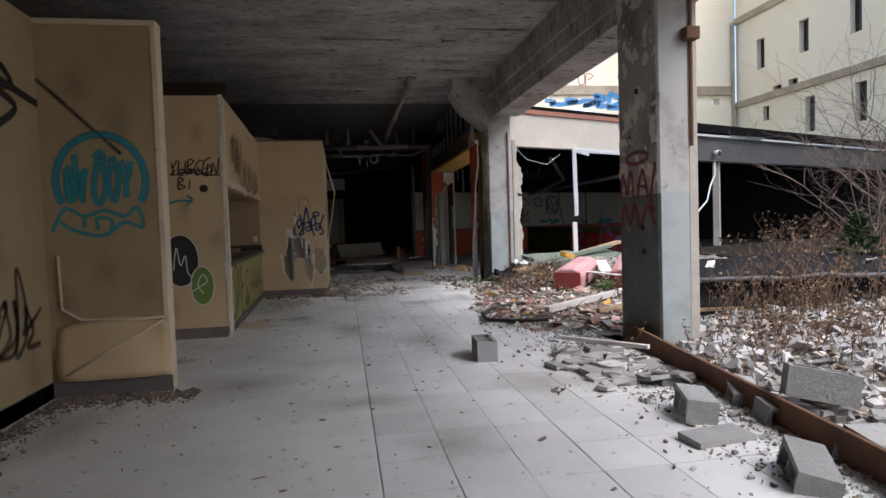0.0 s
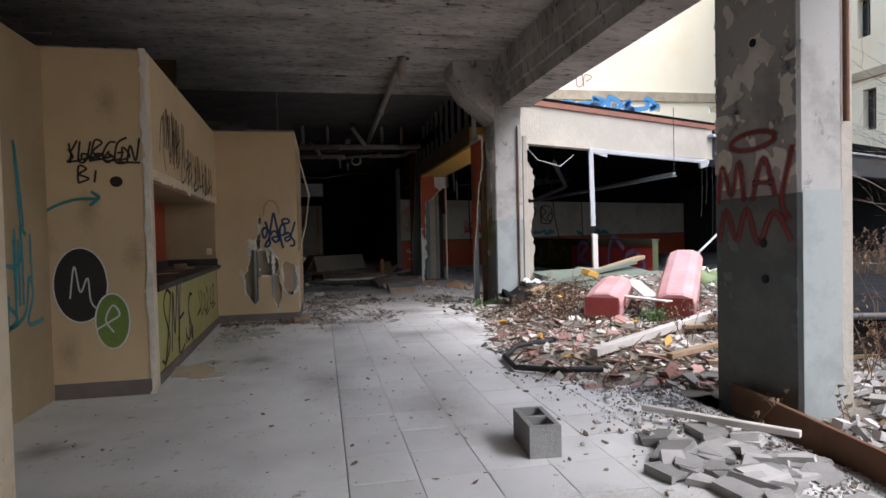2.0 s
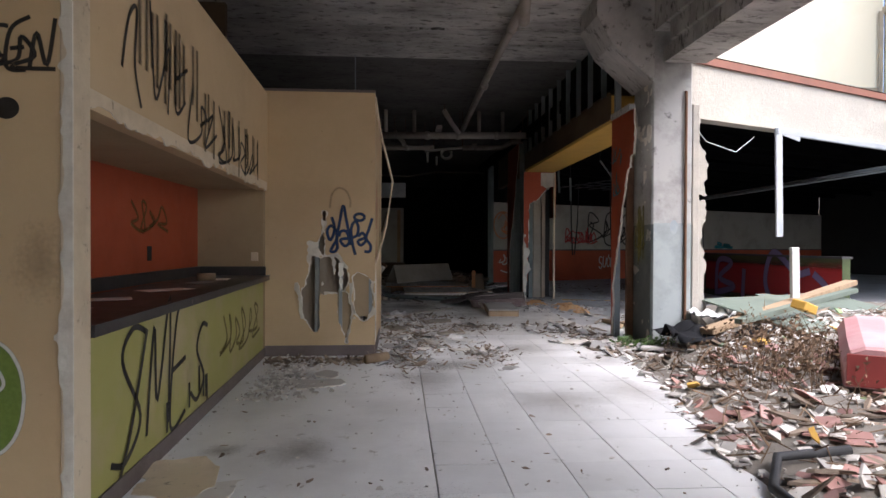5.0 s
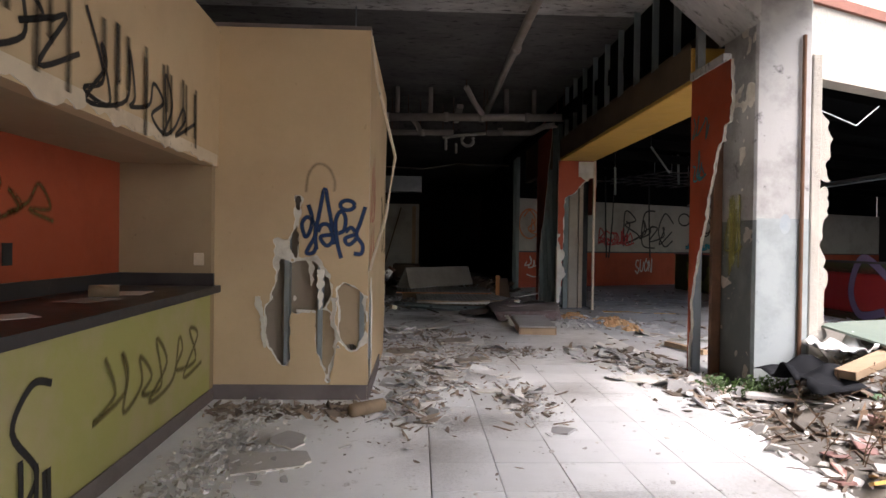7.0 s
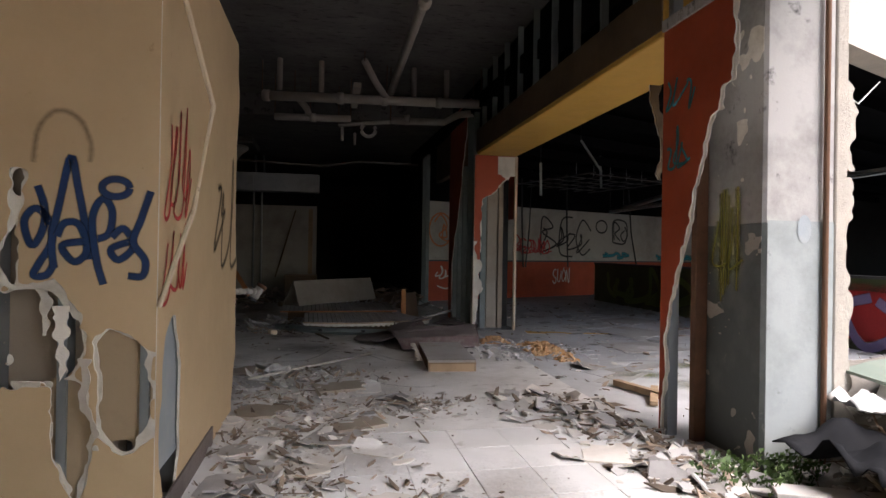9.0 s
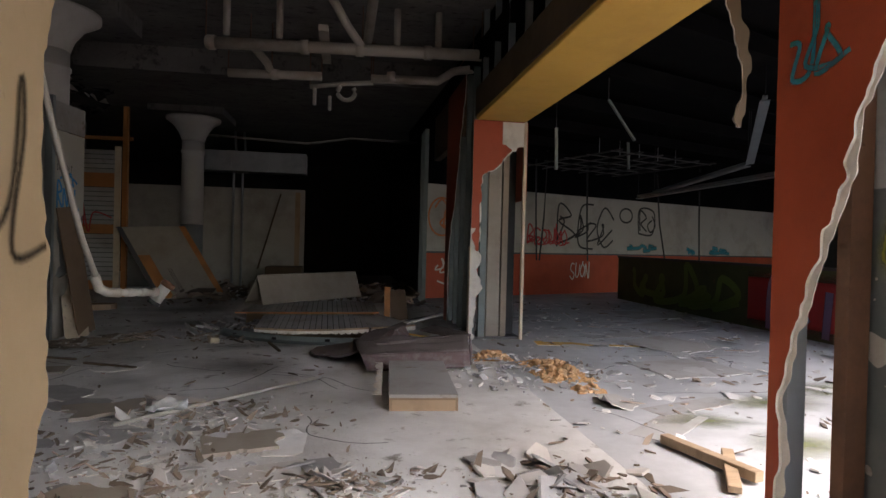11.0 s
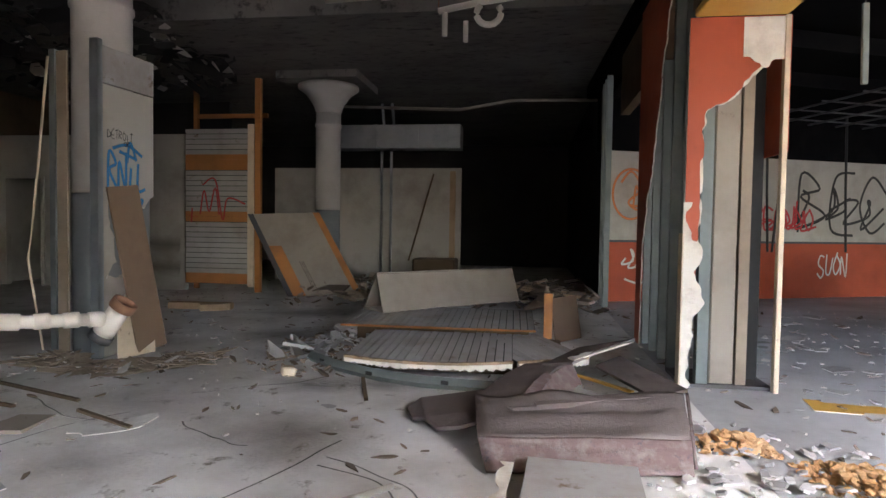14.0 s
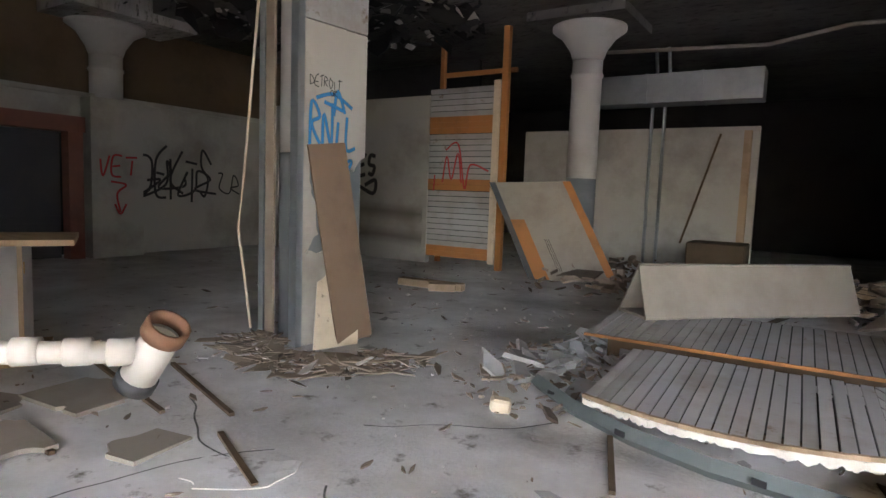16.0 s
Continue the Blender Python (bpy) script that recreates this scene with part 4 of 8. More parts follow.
def disc(m, x, z, rx, rz, lift=0.003, n=28):
    bm = bmesh.new()
    uv = bm.loops.layers.uv.new("UVMap")
    f = bm.faces.new([bm.verts.new(m @ Vector((x + rx * math.cos(i * math.tau / n), -lift, z + rz * math.sin(i * math.tau / n)))) for i in range(n)])
    for loop in f.loops:
        loop[uv].uv = (0, 1)
    return bm


LEFT = facing(-2.35, 5.2, 0, 90)          # x runs towards +y; the wall ends at 0
graffiti(wall_left, LEFT, scrawl("RB", -1.0, 2.05, 0.7, 0.5, 0.2, 3) + [[(-0.75, 2.45), (0, 2.35)]], 0.07, "spray_black", "thick black sprayed tag")
graffiti(wall_left, LEFT, loops(-1.6, 0.5, 1.3, 0.6, 5, 4), 0.06, "spray_soft_black", "smudged black sprayed loops")
graffiti(wall_left, LEFT, loops(-2.3, 0.9, 0.9, 0.8, 4, 5) + loops(-0.7, 0.4, 0.5, 0.5, 3, 6), 0.07, "spray_soft_black")
for k in range(9):
    part("stain", blot(LEFT, -0.3 - 0.45 * k, 0.3 + 0.9 * ((k * 7) % 3), 0.22, 0.35, 60 + k), "dust_stain", wall_left, "brown dirt smudge")
for k in range(5):
    part("stain", blot(facing(-2.35, 5.2), 0.12 + 0.16 * k, (0.75, 2.5, 1.0, 2.2, 0.85)[k], 0.14, 0.22, 70 + k), "dust_stain", wall_partition, "brown dirt smudge")
    part("stain", blot(facing(-2.35, 7.65), 0.1 + 0.18 * k, (1.3, 0.4, 1.6, 2.5, 1.2)[k], 0.12, 0.2, 80 + k), "dust_stain", wall_block, "brown dirt smudge")
graffiti(wall_left, LEFT, [[(-1.3, 1.5), (-1.25, 0.9), (-1.2, 0.5)], [(-0.95, 1.25), (-0.9, 0.7), (-0.92, 0.35)]], 0.18, "spray_soft_black")
PART = facing(-2.35, 5.2)
graffiti(wall_partition, PART, [[(0.44 + 0.335 * math.cos(a), 1.74 + 0.37 * math.sin(a)) for a in np.linspace(-0.5, 3.65, 16)]], 0.075, "spray_cyan", "round teal sprayed emblem")
graffiti(wall_partition, PART, scrawl("UIOOY", 0.17, 1.56, 0.52, 0.32, 0.05, 2) + [[(0.2, 1.62), (0.2, 1.85), (0.28, 1.62), (0.33, 1.84)], [(0.4, 1.92), (0.44, 1.97), (0.47, 1.9), (0.41, 1.9)]], 0.06, "spray_cyan")
graffiti(wall_partition, PART, [[(0.06, 1.34), (0.16, 1.52), (0.3, 1.46), (0.46, 1.5), (0.6, 1.45), (0.7, 1.52), (0.74, 1.36), (0.6, 1.4), (0.44, 1.3), (0.24, 1.34), (0.12, 1.42)], [(0.3, 1.36), (0.3, 1.45)], [(0.4, 1.34), (0.4, 1.44), (0.5, 1.42), (0.5, 1.34)]], 0.035, "spray_cyan")
graffiti(wall_partition, PART, [[(0.0, 2.55), (0.3, 2.25), (0.6, 1.95)]], 0.05, "spray_soft_black")
END = facing(-2.35, 7.65)
graffiti(wall_block, END, scrawl("YURGEN", 0.30, 2.0, 0.58, 0.17, 0.3, 8) + scrawl("BI", 0.40, 1.82, 0.2, 0.13, 0.1, 9) + loops(0.34, 1.98, 0.5, 0.15, 5, 18), 0.021, "spray_black", "small black tag")
part("graffiti", disc(END, 0.69, 1.83, 0.05, 0.045), "spray_black", wall_block)
graffiti(wall_block, END, [[(0.0, 1.47), (0.16, 1.6), (0.36, 1.68), (0.55, 1.69), (0.49, 1.75)], [(0.55, 1.69), (0.48, 1.63)]], 0.03, "spray_cyan", "teal arrow")
part("graffiti", disc(END, 0.385, 0.96, 0.205, 0.31, 0.003), "spray_black", wall_block, "black round graffiti")
graffiti(wall_block, END, [ring(0.385, 0.96, 0.21, 0.315), [(0.30, 0.85), (0.34, 1.12), (0.38, 0.9), (0.44, 1.02), (0.46, 0.82), (0.52, 0.74)]], 0.016, "spray_white", "white outline")
part("graffiti", disc(END, 0.625, 0.645, 0.135, 0.235, 0.008), "spray_green", wall_block, "green round graffiti")
graffiti(wall_block, facing(-2.35, 7.644), [ring(0.625, 0.645, 0.135, 0.235), [(0.5, 0.58), (0.6, 0.64), (0.68, 0.7), (0.63, 0.78), (0.57, 0.66), (0.63, 0.55)]], 0.018, "spray_white")
RECESS = facing(-2.2, 5.32, 0, 90)
graffiti(wall_recess, RECESS, loops(1.0, 1.2, 1.1, 0.9, 4, 12) + loops(1.2, 0.6, 0.9, 0.5, 4, 13) + drips(1.0, 1.4, 1.2, 9, 0.6, 3), 0.04, "spray_cyan", "teal sprayed drips")
HOOD = facing(-1.42, 7.8, 0, 90 + math.degrees(math.atan2(0.14, 4.15)))
graffiti(wall_hood, HOOD, [[(0.34, 2.15), (0.42, 2.42), (0.52, 2.5), (0.5, 2.2), (0.58, 2.0)], [(0.7, 2.62), (0.74, 2.3), (0.8, 2.1), (1.0, 2.45), (0.98, 2.05)], [(1.1, 2.5), (1.12, 2.1), (1.3, 2.2)], [(1.12, 2.3), (1.34, 2.42)]] + loops(1.35, 1.97, 0.6, 0.5, 3, 22, 0.3) + loops(2.0, 1.93, 1.5, 0.42, 6, 23, 0.3), 0.03, "spray_black", "hasty black sprayed lettering")
graffiti(wall_hood, HOOD, drips(0.5, 2.6, 1.2, 12, 0.5, 25) + drips(1.7, 2.35, 1.9, 16, 0.45, 26), 0.07, "spray_soft_black", "soft black overspray")
graffiti(wall_niche, facing(-2.3, 7.8, 0, 90), scrawl("HO", 0.5, 1.3, 0.8, 0.36, 0.1, 31), 0.05, "spray_yellow", "yellow sprayed tag")
graffiti(wall_niche, facing(-2.3, 7.8, 0, 90), loops(2.4, 1.35, 0.8, 0.35, 4, 33), 0.05, "spray_olive", "olive sprayed tag")
for u, v in ((1.25, 1.1), (2.75, 1.12)):
    part("socket_hole", box(-2.3, -2.292, 7.8 + u, 7.88 + u, v, v + 0.13), "dark", wall_niche, "ripped out socket hole")
TORN = facing(-1.60, 11.95)
TAG = [[(0.76, 1.58), (0.79, 1.48), (0.78, 1.38), (0.74, 1.32), (0.71, 1.42), (0.75, 1.48), (0.80, 1.44), (0.82, 1.34), (0.77, 1.24), (0.75, 1.19), (0.80, 1.19), (0.83, 1.24)],
       [(0.83, 1.22), (0.82, 1.34), (0.85, 1.52), (0.89, 1.71), (0.92, 1.58), (0.95, 1.42), (0.97, 1.26)],
       [(0.84, 1.36), (0.87, 1.42), (0.93, 1.41), (0.96, 1.30), (0.91, 1.25), (0.86, 1.32), (0.95, 1.34)],
       [(1.03, 1.15), (1.00, 1.26), (0.98, 1.44), (1.02, 1.53), (1.06, 1.48), (1.05, 1.38), (1.0, 1.35)],
       [(1.06, 1.36), (1.11, 1.40), (1.15, 1.32), (1.09, 1.26), (1.06, 1.31), (1.16, 1.35)],
       [(1.22, 1.57), (1.18, 1.44), (1.15, 1.34), (1.20, 1.26), (1.19, 1.19), (1.13, 1.19)], ring(1.075, 1.58, 0.057, 0.039)]
graffiti(torn_wall, TORN, TAG, 0.04, "spray_blue", "dark blue sprayed tag")
graffiti(torn_wall, TORN, [[(0.74, 1.68), (0.76, 1.83), (0.83, 1.91), (0.92, 1.88), (0.97, 1.77), (0.965, 1.69)]], 0.035, "stain", "faint brown ring")
graffiti(torn_wall, facing(-0.35, 11.97, 0, 90), loops(1.3, 1.2, 0.9, 0.8, 3, 46), 0.07, "spray_soft_black", "soft black sprayed loops")
graffiti(torn_wall, facing(-0.35, 11.97, 0, 90), loops(0.1, 1.5, 0.5, 0.55, 5, 44, 0.5) + loops(0.1, 1.08, 0.42, 0.36, 4, 45, 0.5), 0.026, "spray_red", "red sprayed tag")
graffiti(furring, facing(2.838, 13.12, 0, -90), loops(0.06, 2.35, 0.34, 0.35, 3, 47) + loops(0.05, 1.95, 0.3, 0.3, 3, 48), 0.03, "spray_cyan", "teal sprayed tag")
C1 = facing(3.076, 6.30, 0, -90) @ Matrix.Diagonal((1.4, 1, 1, 1))
graffiti(column_1, C1, [ring(0.30, 1.93, 0.16, 0.06), [(0.03, 1.5), (0.07, 1.78), (0.14, 1.55), (0.2, 1.8), (0.24, 1.5)], [(0.3, 1.5), (0.38, 1.8), (0.46, 1.52)], [(0.3, 1.63), (0.45, 1.62)], [(0.57, 1.85), (0.5, 1.5), (0.55, 1.36)], [(0.04, 1.2), (0.1, 1.45), (0.18, 1.22), (0.26, 1.45), (0.34, 1.2), (0.45, 1.42), (0.56, 1.22)]], 0.055, "spray_dull_red", "faded red sprayed tag")
for side_z, tall in ((1.25, 0.09),):
    part("graffiti", disc(facing(3.0, 12.3405), 0.36, side_z + 0.25, 0.05, tall), "round_patch", column_2, "pale grey blue bare patch")
graffiti(column_2, facing(3.074, 12.9, 0, -90), drips(0.1, 1.75, 0.22, 7, 0.8, 51) + loops(0.1, 1.2, 0.2, 0.5, 2, 51), 0.07, "spray_moss", "mossy yellow green paint smears")
WB = facing(*wing(3.75, 11.2), 0, 22.6)
graffiti(wing_back, WB, scrawl("BEC", 4.1, 1.3, 2.3, 1.0, 0.05, 61) + loops(4.2, 1.3, 2.2, 1.0, 4, 60) + [ring(6.75, 2.2, 0.26, 0.2), [(7.3, 1.7), (7.32, 2.4), (7.95, 2.35), (7.9, 1.7), (7.3, 1.7)]] + scrawl("RO", 7.35, 1.75, 0.7, 0.5, 0.05, 64), 0.06, "spray_black", "large black outline lettering")
graffiti(wing_back, WB, scrawl("REGULO", 3.1, 1.32, 1.4, 0.42, 0.1, 62) + loops(3.1, 1.3, 1.4, 0.4, 6, 65), 0.05, "spray_red", "red sprayed tag")
graffiti(wing_back, WB, loops(7.0, 1.2, 1.1, 0.2, 3, 66) + loops(9.6, 1.15, 0.5, 0.15, 2, 67) + loops(10.8, 1.15, 0.8, 0.2, 2, 68), 0.14, "spray_cyan", "cyan paint patches")
graffiti(wing_low, facing(*wing(3.75, 11.19), 0, 22.6), scrawl("SUON", 4.6, 0.4, 0.75, 0.4, 0.1, 63), 0.04, "spray_white", "white sprayed tag")
graffiti(wing_back, WB, [ring(0.5, 1.9, 0.36, 0.44), [(0.3, 2.1), (0.5, 2.3), (0.7, 2.0), (0.45, 1.75), (0.75, 1.6), (0.95, 1.8)], [(0.55, 1.7), (0.6, 2.05), (0.7, 1.72), (0.5, 1.7)]], 0.05, "spray_orange", "orange sprayed loops")
graffiti(wing_low, facing(*wing(3.75, 11.19), 0, 22.6), loops(0.35, 0.55, 0.6, 0.4, 4, 69) + [[(0.4, 0.4), (0.7, 0.32), (1.0, 0.45)]], 0.045, "spray_white", "white sprayed scribble")
PONY = facing(7.9, 25.0, 0, -90)
graffiti(pony, PONY, loops(0.8, 0.15, 4.0, 0.8, 6, 71), 0.16, "spray_green", "green bubble graffiti")
graffiti(pony, PONY, [[(4.9 + k * 0.8, 0.5), (5.7 + k * 0.8, 0.5)] for k in range(6)], 0.95, "spray_red", "red painted panel")
graffiti(pony, facing(7.894, 25.0, 0, -90), scrawl("BICO", 5.4, 0.1, 4.0, 0.8, 0.05, 72), 0.17, "spray_purple", "grey purple block lettering")
WEST = facing(-9.1, 24.3, 0, -90)
WESTF = facing(-9.1, 13.0, 0, 90)
graffiti(wall_west, WESTF, scrawl("DEKTS", 8.45, 1.0, 1.5, 0.75, 0.05, 81) + loops(8.5, 1.0, 1.5, 0.7, 4, 86), 0.055, "spray_black", "black outline lettering")
graffiti(wall_west, WESTF, loops(10.1, 1.05, 0.5, 0.6, 2, 82), 0.035, "spray_black")
graffiti(end, facing(-4, 25.6), loops(13.2, 6.35, 5.2, 0.6, 7, 91), 0.25, "spray_bright_blue", "blue bubble graffiti")
graffiti(end, facing(-4, 25.6), scrawl("WUP", 14.2, 7.3, 1.2, 0.5, 0.1, 92), 0.08, "spray_dull_red", "red sprayed tag")

# ---- serving counter ----
def counter():
    ob = empty("serving_counter", "green painted serving counter with a cluttered black top", "counter", at=(-1.49, 9.9, 0))
    def under(name, bm, key, label=""):
        o = part(name, bm, key, ob, label)
        o.matrix_parent_inverse = ob.matrix_basis.inverted()
        return o
    a, b = (-1.45, 7.805), (-1.59, 11.94)
    under("front_panel", wall_strip(a, b, 0.0, 0.86, 0.05), "green_paint", "olive green front panel with black graffiti")
    under("worktop", wall_strip((-1.39, 7.80), (-1.53, 11.94), 0.865, 0.92, 0.76), "black_top", "scuffed black worktop")
    under("backsplash", box(-2.3, -1.56, 11.85, 11.88, 0.92, 1.02), "black_top", "black splash strip")
    under("backsplash", box(-2.3, -2.27, 7.8, 11.85, 0.92, 1.02), "black_top")
    under("kick_strip", wall_strip((-1.437, 7.81), (-1.577, 11.93), 0.0, 0.1, 0.01), "base_vinyl", "pale base strip")
    m = facing(-1.45, 7.805, 0, 90 + math.degrees(math.atan2(0.14, 4.135)))
    for lines, w, key in ((scrawl("SMES", 0.3, 0.14, 1.6, 0.62, 0.25, 5) + drips(0.4, 0.35, 1.5, 7, 0.25, 15) + [[(0.32, 0.04), (0.5, 0.3), (0.72, 0.8)]], 0.04, "spray_black"), (loops(2.3, 0.3, 1.5, 0.4, 6, 6), 0.05, "spray_olive")):
        under("graffiti", strokes_mesh(m, lines, w), key, "sprayed tag")
    return ob
counter()
for k, (y, w) in enumerate(((8.3, 0.3), (8.9, 0.24), (9.6, 0.36), (10.5, 0.28), (11.0, 0.32))):
    thing("paper_scrap", ragged_sheet(pose(-2.05 + 0.08 * k, y, 0.9215, -90, 0, 25 * k), w, 0.22, 0.04, lambda x, z: True, 0.003, k), "chip_white", "crumpled pale paper scrap on the counter", "scrap", "scraps on the counter").data.materials.append(M["chip_white"])
thing("paper_roll", tube([(-1.95, 10.8, 0.96), (-1.80, 10.86, 0.96)], 0.038, 14), "wood", "brown cardboard roll lying on the counter", "roll", smooth=True)
thing("wall_socket", box(-1.72, -1.64, 11.86, 11.878, 1.08, 1.18, bevel=0.006), "bead", "cream socket on the niche wall", "socket")

# curled vinyl on the wing wall
def vinyl_flap():
    bm = bmesh.new()
    rows = []
    for i in range(13):
        u = i / 12
        row = []
        for j in range(9):
            v = j / 8
            x = -2.30 + 0.86 * u
            out = 0.075 * (1 - v) ** 0.8 * (0.25 + 0.75 * math.sin(math.pi * min(1, u * 1.1))) * (v > 0 and 1 or 0.9)
            row.append(bm.verts.new((x, 5.185 - out - 0.015 * math.sin(9 * u + 5 * v), 0.14 + v * (0.42 + 0.08 * math.sin(3 * u)))))
        rows.append(row)
    for a, b in zip(rows, rows[1:]):
        for j in range(8):
            bm.faces.new((a[j], b[j], b[j + 1], a[j + 1]))
    ob = thing("vinyl_flap", bm, "lit_tan", "tan vinyl wallcovering peeling off the wing wall", "wallcovering", smooth=True)
    ob.modifiers.new("thickness", "SOLIDIFY").thickness = 0.004
    return ob
flap_ob = vinyl_flap()
part("curled_edge", tube([(-2.25, 5.17, 1.15), (-2.24, 5.165, 0.72), (-2.1, 5.15, 0.63), (-1.75, 5.15, 0.61), (-1.47, 5.16, 0.62)], 0.012, 7), "bead", flap_ob, "cream curled edge", True)
part("crease", tube([(-2.2, 5.10, 0.2), (-1.8, 5.09, 0.42), (-1.47, 5.13, 0.6)], 0.010, 7), "bead", flap_ob, "cream creased fold", True)

# corner bead bent away from the torn wall
thing("bent_corner_bead", tube([(-0.345, 11.94, 2.95), (-0.30, 12.02, 2.6), (-0.15, 12.1, 2.0), (-0.22, 12.05, 1.5), (-0.34, 11.95, 1.05)], 0.013, 6), "bead", "bent metal corner bead hanging off the wall", "corner bead")

# ---- pipes under the slab ----
def pipe_run(name, pts, r, key, label, collars=()):
    ob = thing(name, tube(pts, r, 14), key, label, "pipe", smooth=True)
    for t0 in collars:
        a, b = Vector(pts[0]), Vector(pts[-1])
        p, d = a.lerp(b, t0), (b - a).normalized() * 0.05
        part("collar", tube([p - d, p + d], r * 1.25, 14), key, ob, smooth=True)
    for p in (pts[0], pts[-1]):
        if p[2] > 3.3:
            part("hanger", tube([p, (p[0], p[1], CEIL + 0.02)], 0.008, 6), "rust", ob, "thin rusty hanger rod")
    return ob
pipe_run("drain_pipe", [(1.45, 12.3, 4.24), (1.42, 14.5, 4.16), (1.40, 17.0, 4.06), (1.37, 18.9, 3.92)], 0.06, "old_pipe", "old cast iron drain pipe under the slab", (0.12, 0.5))
pipe_run("vent_stub", [(1.45, 12.25, 4.34), (1.45, 12.3, 4.2), (1.5, 12.6, 4.1)], 0.07, "old_pipe", "short rusty pipe bend under the slab")
pipe_run("cross_pipe", [(-0.68, 19.0, 3.78), (2.86, 18.7, 3.78)], 0.075, "old_pipe", "pale old pipe across the slab", (0.02, 0.35, 0.55, 0.8))
pipe_run("cross_pipe", [(-0.55, 19.8, 3.62), (0.75, 19.66, 3.62)], 0.06, "old_pipe", "pale old pipe stub under the slab", (0.5,))
pipe_run("cross_pipe", [(1.45, 19.6, 3.62), (2.4, 19.5, 3.62), (2.6, 19.3, 3.72), (2.85, 19.2, 3.74)], 0.06, "old_pipe", "pale old pipe with a bend under the slab", (0.2,))
pipe_run("branch_pipe", [(-0.2, 19.45, 3.95), (0.0, 19.65, 3.75), (0.05, 19.75, 3.62)], 0.055, "old_pipe", "short pipe branch under the slab")
pipe_run("branch_pipe", [(0.9, 18.2, 4.2), (1.1, 18.6, 4.0), (1.3, 18.82, 3.8)], 0.055, "old_pipe", "short pipe branch under the slab")
for x in (-0.4, 0.25, 0.75, 1.75, 2.3):
    thing("pipe_hanger", box(x, x + 0.12, 18.5, 19.9, 3.87, 3.95) if x == 0.75 else tube([(x, 18.85, 3.85), (x, 18.85, CEIL)], 0.045, 10), "old_pipe", "dull pipe riser under the slab", "pipe", "risers over the cross pipe", smooth=x != 0.75)
trap = pipe_run("trap_pipe", [(0.55, 20.3, 3.62), (1.0, 20.25, 3.68), (1.5, 20.2, 3.72)], 0.035, "pvc", "white drain pipe with a trap")
part("trap", tube([(1.1 + 0.13 * math.sin(a), 20.25, 3.56 - 0.12 * math.cos(a)) for a in np.linspace(-2.4, 2.2, 14)], 0.035, 12), "pvc", trap, smooth=True)
part("tail", tube([(0.62, 20.3, 3.6), (0.62, 20.3, 3.35)], 0.03, 10), "pvc", trap, smooth=True)
part("tail", tube([(0.85, 20.3, 3.5), (0.85, 20.3, 3.28)], 0.028, 10), "pvc", trap, smooth=True)
rail = thing("wall_conduit", tube([(-1.72, 26.85, 0.0), (-1.72, 26.85, 3.1), (-1.66, 26.8, 3.5), (-1.66, 26.6, 3.94)], 0.03, 10), "galvanised", "shiny steel conduit on the rear wall", "conduit", "conduits on the rear wall", smooth=True)
thing("wall_conduit", tube([(-1.5, 26.85, 0.0), (-1.5, 26.85, 3.1), (-1.44, 26.8, 3.5), (-1.44, 26.6, 3.94)], 0.03, 10), "galvanised", "shiny steel conduit on the rear wall", "conduit", "conduits on the rear wall", smooth=True)
thing("water_pipe", tube([(-2.4, 25.2, 3.62), (0.2, 25.4, 3.55), (1.2, 25.4, 3.72), (2.8, 25.4, 3.7)], 0.03, 10), "old_pipe", "thin pipe across the rear slab", "pipe", smooth=True)
duct = thing("air_duct", box(-2.6, 0.12, 26.2, 26.7, 2.92, 3.42, bevel=0.01), "galvanised", "grey sheet metal air duct over the rear wall", "duct")
for x in (-1.7, -0.8):
    part("seam", box(x, x + 0.03, 26.185, 26.715, 2.91, 3.43), "galvanised", duct)

# suspended white drain pipe
drain = pipe_run("broken_drain", [(-0.80, 14.9, 2.75), (-0.80, 15.35, 1.95), (-0.78, 15.75, 1.25), (-0.74, 16.0, 0.86)], 0.022, "pvc", "white drain pipe hanging broken from the slab")
drain_arm = part("arm", tube([(-0.73, 16.02, 0.84), (-0.62, 16.14, 0.825), (-0.43, 16.38, 0.81)], 0.03, 14), "pvc", drain, smooth=True)
part("elbow", tube([(-0.755, 15.92, 0.97), (-0.745, 15.98, 0.87), (-0.71, 16.05, 0.835), (-0.64, 16.12, 0.827)], 0.038, 14), "pvc", drain, smooth=True)
for t0 in (0.3, 0.62, 0.9):
    p = Vector((-0.66, 16.1, 0.83)).lerp(Vector((-0.43, 16.38, 0.81)), t0)
    part("coupling", tube([p - Vector((0.02, 0.024, 0)), p + Vector((0.02, 0.024, 0))], 0.037, 14), "pvc", drain_arm, smooth=True)
tee = part("tee", tube([(-0.46, 16.40, 0.73), (-0.38, 16.42, 0.85)], 0.05, 16, False), "pvc", drain, "white tee fitting", smooth=True)
tee.modifiers.new("thickness", "SOLIDIFY").thickness = 0.008
mouth = part("tee_mouth", tube([(-0.375, 16.42, 0.855), (-0.35, 16.425, 0.89)], 0.06, 16, False), "rust", tee, "dirty broken mouth", smooth=True)
mouth.modifiers.new("thickness", "SOLIDIFY").thickness = 0.012
part("tee_foot", tube([(-0.475, 16.395, 0.705), (-0.455, 16.40, 0.735)], 0.056, 16), "rubber", tee, "black rubber coupling", smooth=True)
part("hanger", tube([(-0.80, 14.9, 2.75), (-0.80, 14.9, CEIL)], 0.01, 6), "steel", drain)

